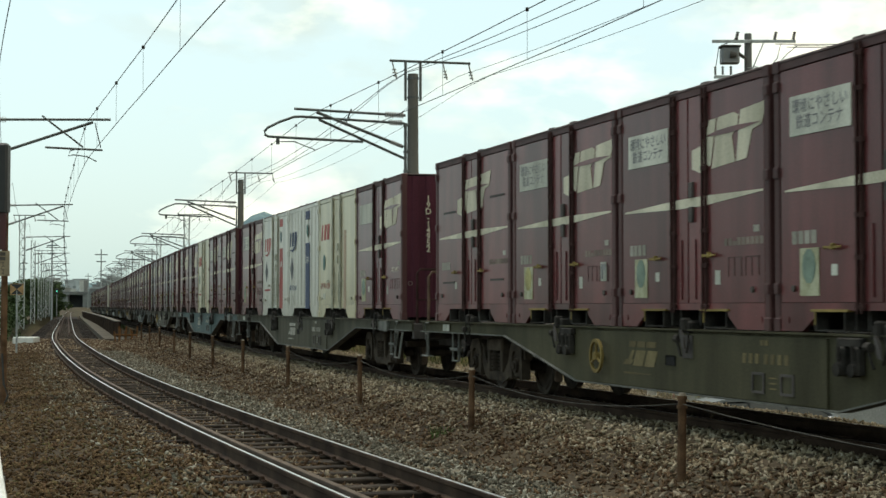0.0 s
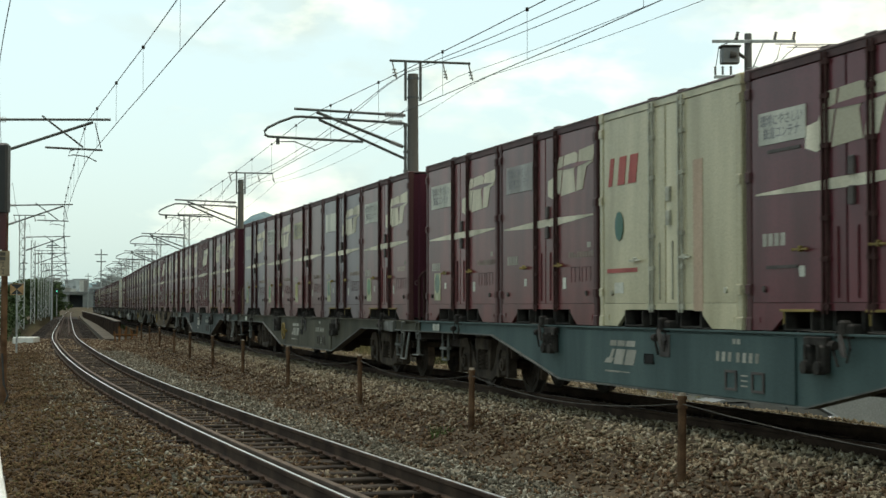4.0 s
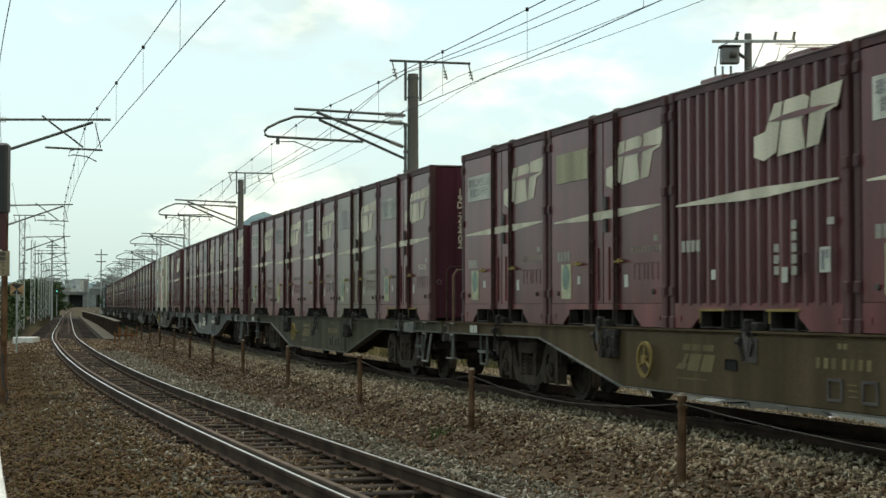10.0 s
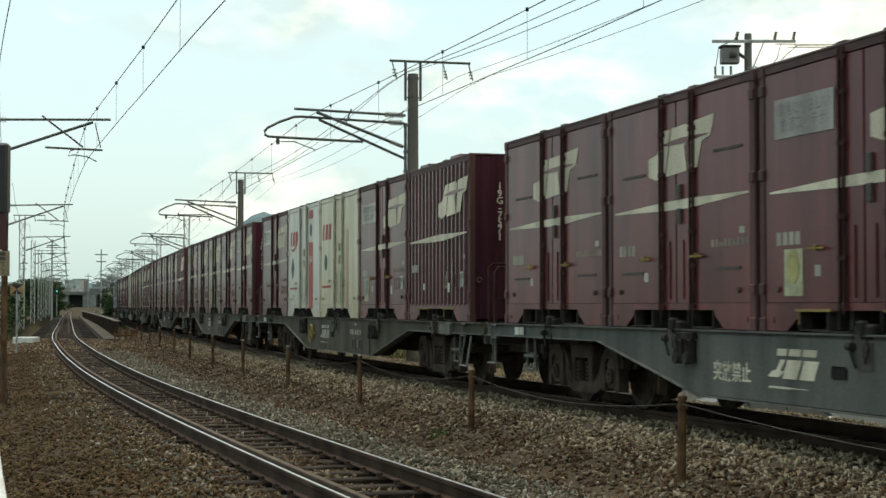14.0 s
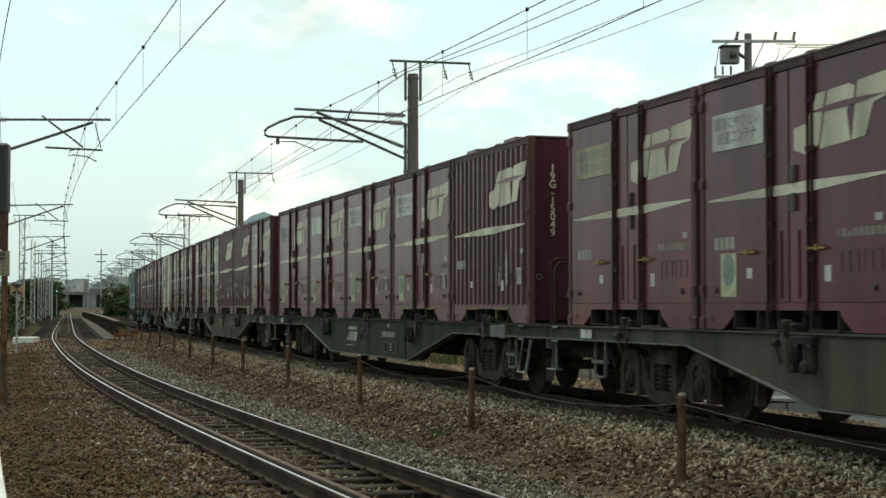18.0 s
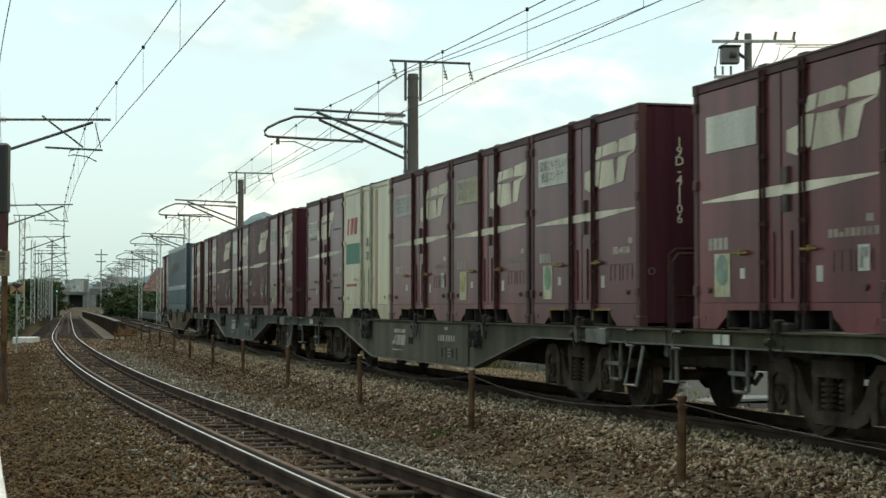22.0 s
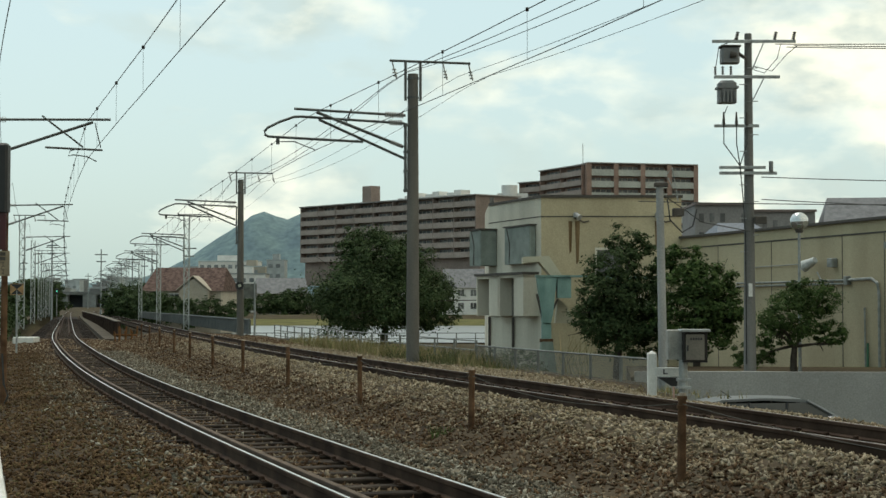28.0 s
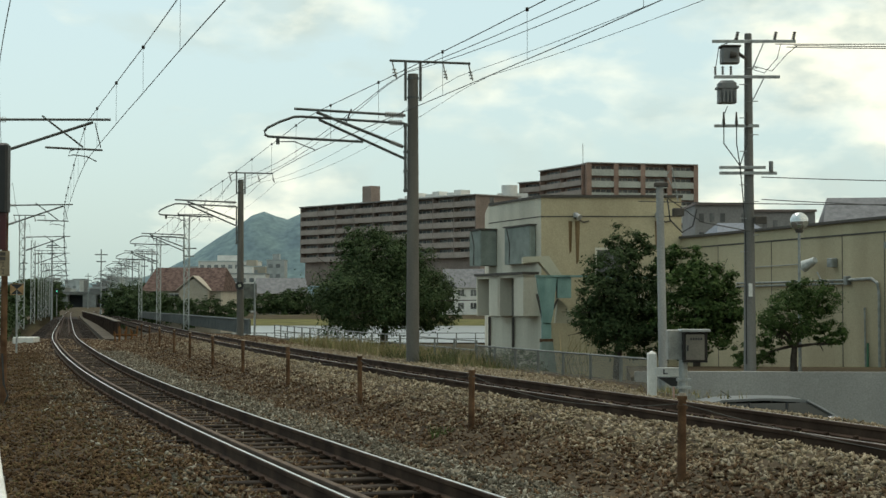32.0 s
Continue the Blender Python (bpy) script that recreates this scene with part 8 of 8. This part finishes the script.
def greenery():
    tree("tree", "broad dark green tree beside the pond", -3.9, 110, -1.2, (1.9, .20), [(0, 0, 3.2, 4.4, 4.2, 2.4), (-1.8, 0, 2.8, 2.9, 3.0, 2.2), (2.0, .5, 3.0, 2.9, 3.0, 2.0), (-.6, 0, 5.6, 2.7, 2.7, 1.9), (.9, 0, 5.2, 2.4, 2.4, 1.7), (-1.4, .4, 6.4, 1.5, 1.6, 1.3), (3.2, 0, 2.4, 1.7, 2.0, 1.5)], 62000, .105, M_LEAF, 3, .3)
    tree("tree", "bushy dark green tree in front of the works", 5.6, 54, -.9, (1.2, .12), [(.2, 0, 1.5, 1.25, 1.3, .9), (-.5, 0, 1.7, .95, 1.0, .75), (.5, 0, 2.2, 1.25, 1.2, .95), (-.4, 0, 2.5, 1.1, 1.1, .9), (.1, 0, 3.3, 1.0, 1.0, .85), (.3, 0, 4.1, .7, .7, .65), (1.0, 0, 1.3, .95, 1.0, .8), (1.0, 0, 3.6, .6, .6, .6)], 34000, .062, M_LEAF, 5, .1, 7)
    tree("tree", "broad-leaved green tree in front of the works wing", 8.0, 53, -.9, (1.2, .11), [(0, 0, 1.9, 1.15, 1.1, 1.0), (.35, 0, 2.8, .95, .9, .9), (-.45, 0, 3.3, .75, .7, .75), (.55, 0, 1.5, .85, .9, .8), (-.5, 0, 1.3, .85, .9, .8), (.9, 0, 2.2, .6, .7, .7)], 24000, .070, M_LEAF2, 15, .05, 6)
    tree("tree", "small spreading tree with a bent trunk", 9.72, 46.6, -.55, (.75, .09), [(.0, 0, 1.55, .85, .8, .75), (.55, 0, 2.0, .75, .7, .55), (-.55, 0, 1.1, .55, .6, .5), (1.0, 0, 1.05, .5, .5, .38), (-1.05, .2, .45, .55, .5, .45), (.3, 0, 2.3, .45, .45, .3)], 20000, .045, M_LEAF2, 8, .05, 5)
    # clumps across the pond and along the bridge
    rng = random.Random(4)
    for x, y, w, h in ((-29.5, 203, 2.6, 3.2), (-32.5, 204, 2.6, 3.5), (-36.0, 206, 2.6, 3.6), (-26.5, 204, 2.2, 2.8), (-47.0, 262, 4.0, 6.0), (-43.5, 252, 3.5, 5.6), (-36.5, 212, 2.6, 4.0), (-39.5, 216, 2.8, 4.4), (-42.5, 222, 2.8, 4.6), (-41.5, 233, 3.0, 5.0), (-46.5, 240, 3.0, 5.0)):
        bush("shrub", "dark green shrub between the houses", x, y, -.8, [(rng.uniform(-.6, .6) * w, 0, h * rng.uniform(.3, .6), w * .6, 2, h * .5) for _ in range(4)], 3500, .20, M_LEAF, rng.randint(0, 99))
    for x, y, w, h in ((-41, 340, 6, 5), (-33, 342, 6, 4.6), (-27, 345, 7, 5.5), (-20, 340, 6, 5), (-12, 345, 7, 4), (11, 342, 3, 3)):
        bush("shrub", "dark green trees across the pond", x, y, -.6, [(rng.uniform(-.6, .6) * w, 0, h * rng.uniform(.3, .6), w * .55, 2.5, h * .5) for _ in range(5)], 5200, .30, M_LEAF, rng.randint(0, 99))
    for i in range(16):
        y = 95 + i * 20
        p = at_depth(NEAR, y, -7.0 - 2.2 * (i % 3) - .012 * y)[0]
        bush("shrub", "dense green bank of shrubs beside the line", p.x, p.y, -1.6, [(rng.uniform(-3, 2), rng.uniform(-3, 3), rng.uniform(.8, 3.4), 2.2, 2.6, 1.6) for _ in range(6)], 4200, .17 + .0006 * y, M_LEAF, rng.randint(0, 99))
    bush("shrub", "low green bush by the pipe fence", 1.6, 52, -.9, [(0, 0, .3, .9, .6, .5), (1.0, .2, .3, .7, .6, .5), (-.9, 0, .2, .6, .5, .4)], 2600, .06, M_LEAF, 21)
    spots, green = [], []
    for _ in range(1150):
        y = rng.uniform(29, 66)
        p = at_depth(FAR, y, rng.uniform(2.7, 4.4))[0]
        tall = smooth_step(37, 43, y) * (.45 + .55 * rng.random())
        if rng.random() < .30 + .7 * tall:
            (green if 39 < y < 48 and rng.random() < .55 else spots).append((p.x, p.y, -.36, rng.randint(9, 18), .07 + .10 * rng.random() + .42 * tall, .14))
    grass("dry_grass", "tall dry yellow-brown grass along the fence", spots, M_DRY, 2)
    grass("green_reeds", "dark green reeds and grass along the fence", green, M_REED, 12)
    grass("dry_plumes", "feathery dried brown plumes beside the works tree", [(3.6 + .12 * k, 52 + .1 * (k % 3), -.9 + .3 * (k % 3), 9, .55 + .12 * (k % 4), .10) for k in range(8)], M_DRY, 17)
    for k in range(7):
        bush("shrub", "dark green trees beyond the bridge", -78.5 + 1.1 * k, 306 + 4 * (k % 3), -1.0, [(rng.uniform(-1.5, 1.5), 0, rng.uniform(1.0, 6.0), 1.9, 2.2, 1.7) for _ in range(6)], 3200, .26, M_LEAF, rng.randint(0, 99))
    for k in range(9):
        y = 88 + k * 7
        p = at_depth(NEAR, y, -4.6 - (k % 3) * 1.3)[0]
        bush("shrub", "dense green bank of shrubs beside the line", p.x, p.y, -1.8, [(rng.uniform(-1.6, .6), rng.uniform(-2, 2), rng.uniform(.5, 2.6), 1.3, 1.8, 1.2) for _ in range(5)], 3200, .13, M_LEAF, rng.randint(0, 99))
    spots = []
    for px, py, n in ((.05, 21.6, 40), (-2.75, 13.4, 60), (-2.5, 13.0, 30), (2.9, 37.5, 60), (-.8, 13.2, 25)):
        spots.append((px, py, -.45, n, .16, .10))
    grass("weeds", "small fresh green weeds between the stones", spots, M_FRESH, 6)


ground()
ballast()
stones("stone_litter", "brown stone and dead leaves beside the inner track", M_LITTER, 52000, scatter(-4.2, 1, -1.0, 1, 9, 64, 1.75), (0.016, 0.036))
stones("loose_ballast", "brown crushed stone lying loose on the bed", M_STONE, 82000, scatter(-1.2, 1, -1.6, 0, 9, 64, 1.75), (0.018, 0.035))
# brightness of this strip is partly put into the stone colour
stones("buff_ballast", "buff and grey crushed stone beside outer track, light painted in", M_STONE_LIGHTENED, 70000, scatter(-2.05, 0, 3.4, 0, 9, 64, 1.75), (0.019, 0.036))
stones("far_ballast", "crushed stone on the bed towards the bridge", M_STONE, 26000, scatter(-4.1, 1, 3.4, 0, 62, 84, 1.2), (0.035, 0.06))
stones("grey_ballast", "fresh grey crushed stone along the inner track", M_STONE_GREY, 33000, scatter(0.75, 1, 1.9, 1, 9, 64, 1.6, 0.012), (0.018, 0.035))
stones("grey_ballast", "grey crushed stone on the near side of the inner track", M_STONE_GREY, 1900, scatter(-1.45, 1, -1.0, 1, 9, 50, 1.6, 0.006), (0.020, 0.040))
plant()
town()
overpass()
pond()
bridge()
chain_fence()
masts()
wires()
utility_pole()
lower_pole()
lineside()
globe_lamp()
greenery()
rope_posts()
track("near_track", "curved railway track with polished rails and a guard rail on wooden sleepers", NEAR, NEAR_Z, M_SHINE, True)
track("far_track", "curved railway track with dark rails that carries the train", FAR, FAR_Z, M_DULLHEAD, False)
train()
motions()
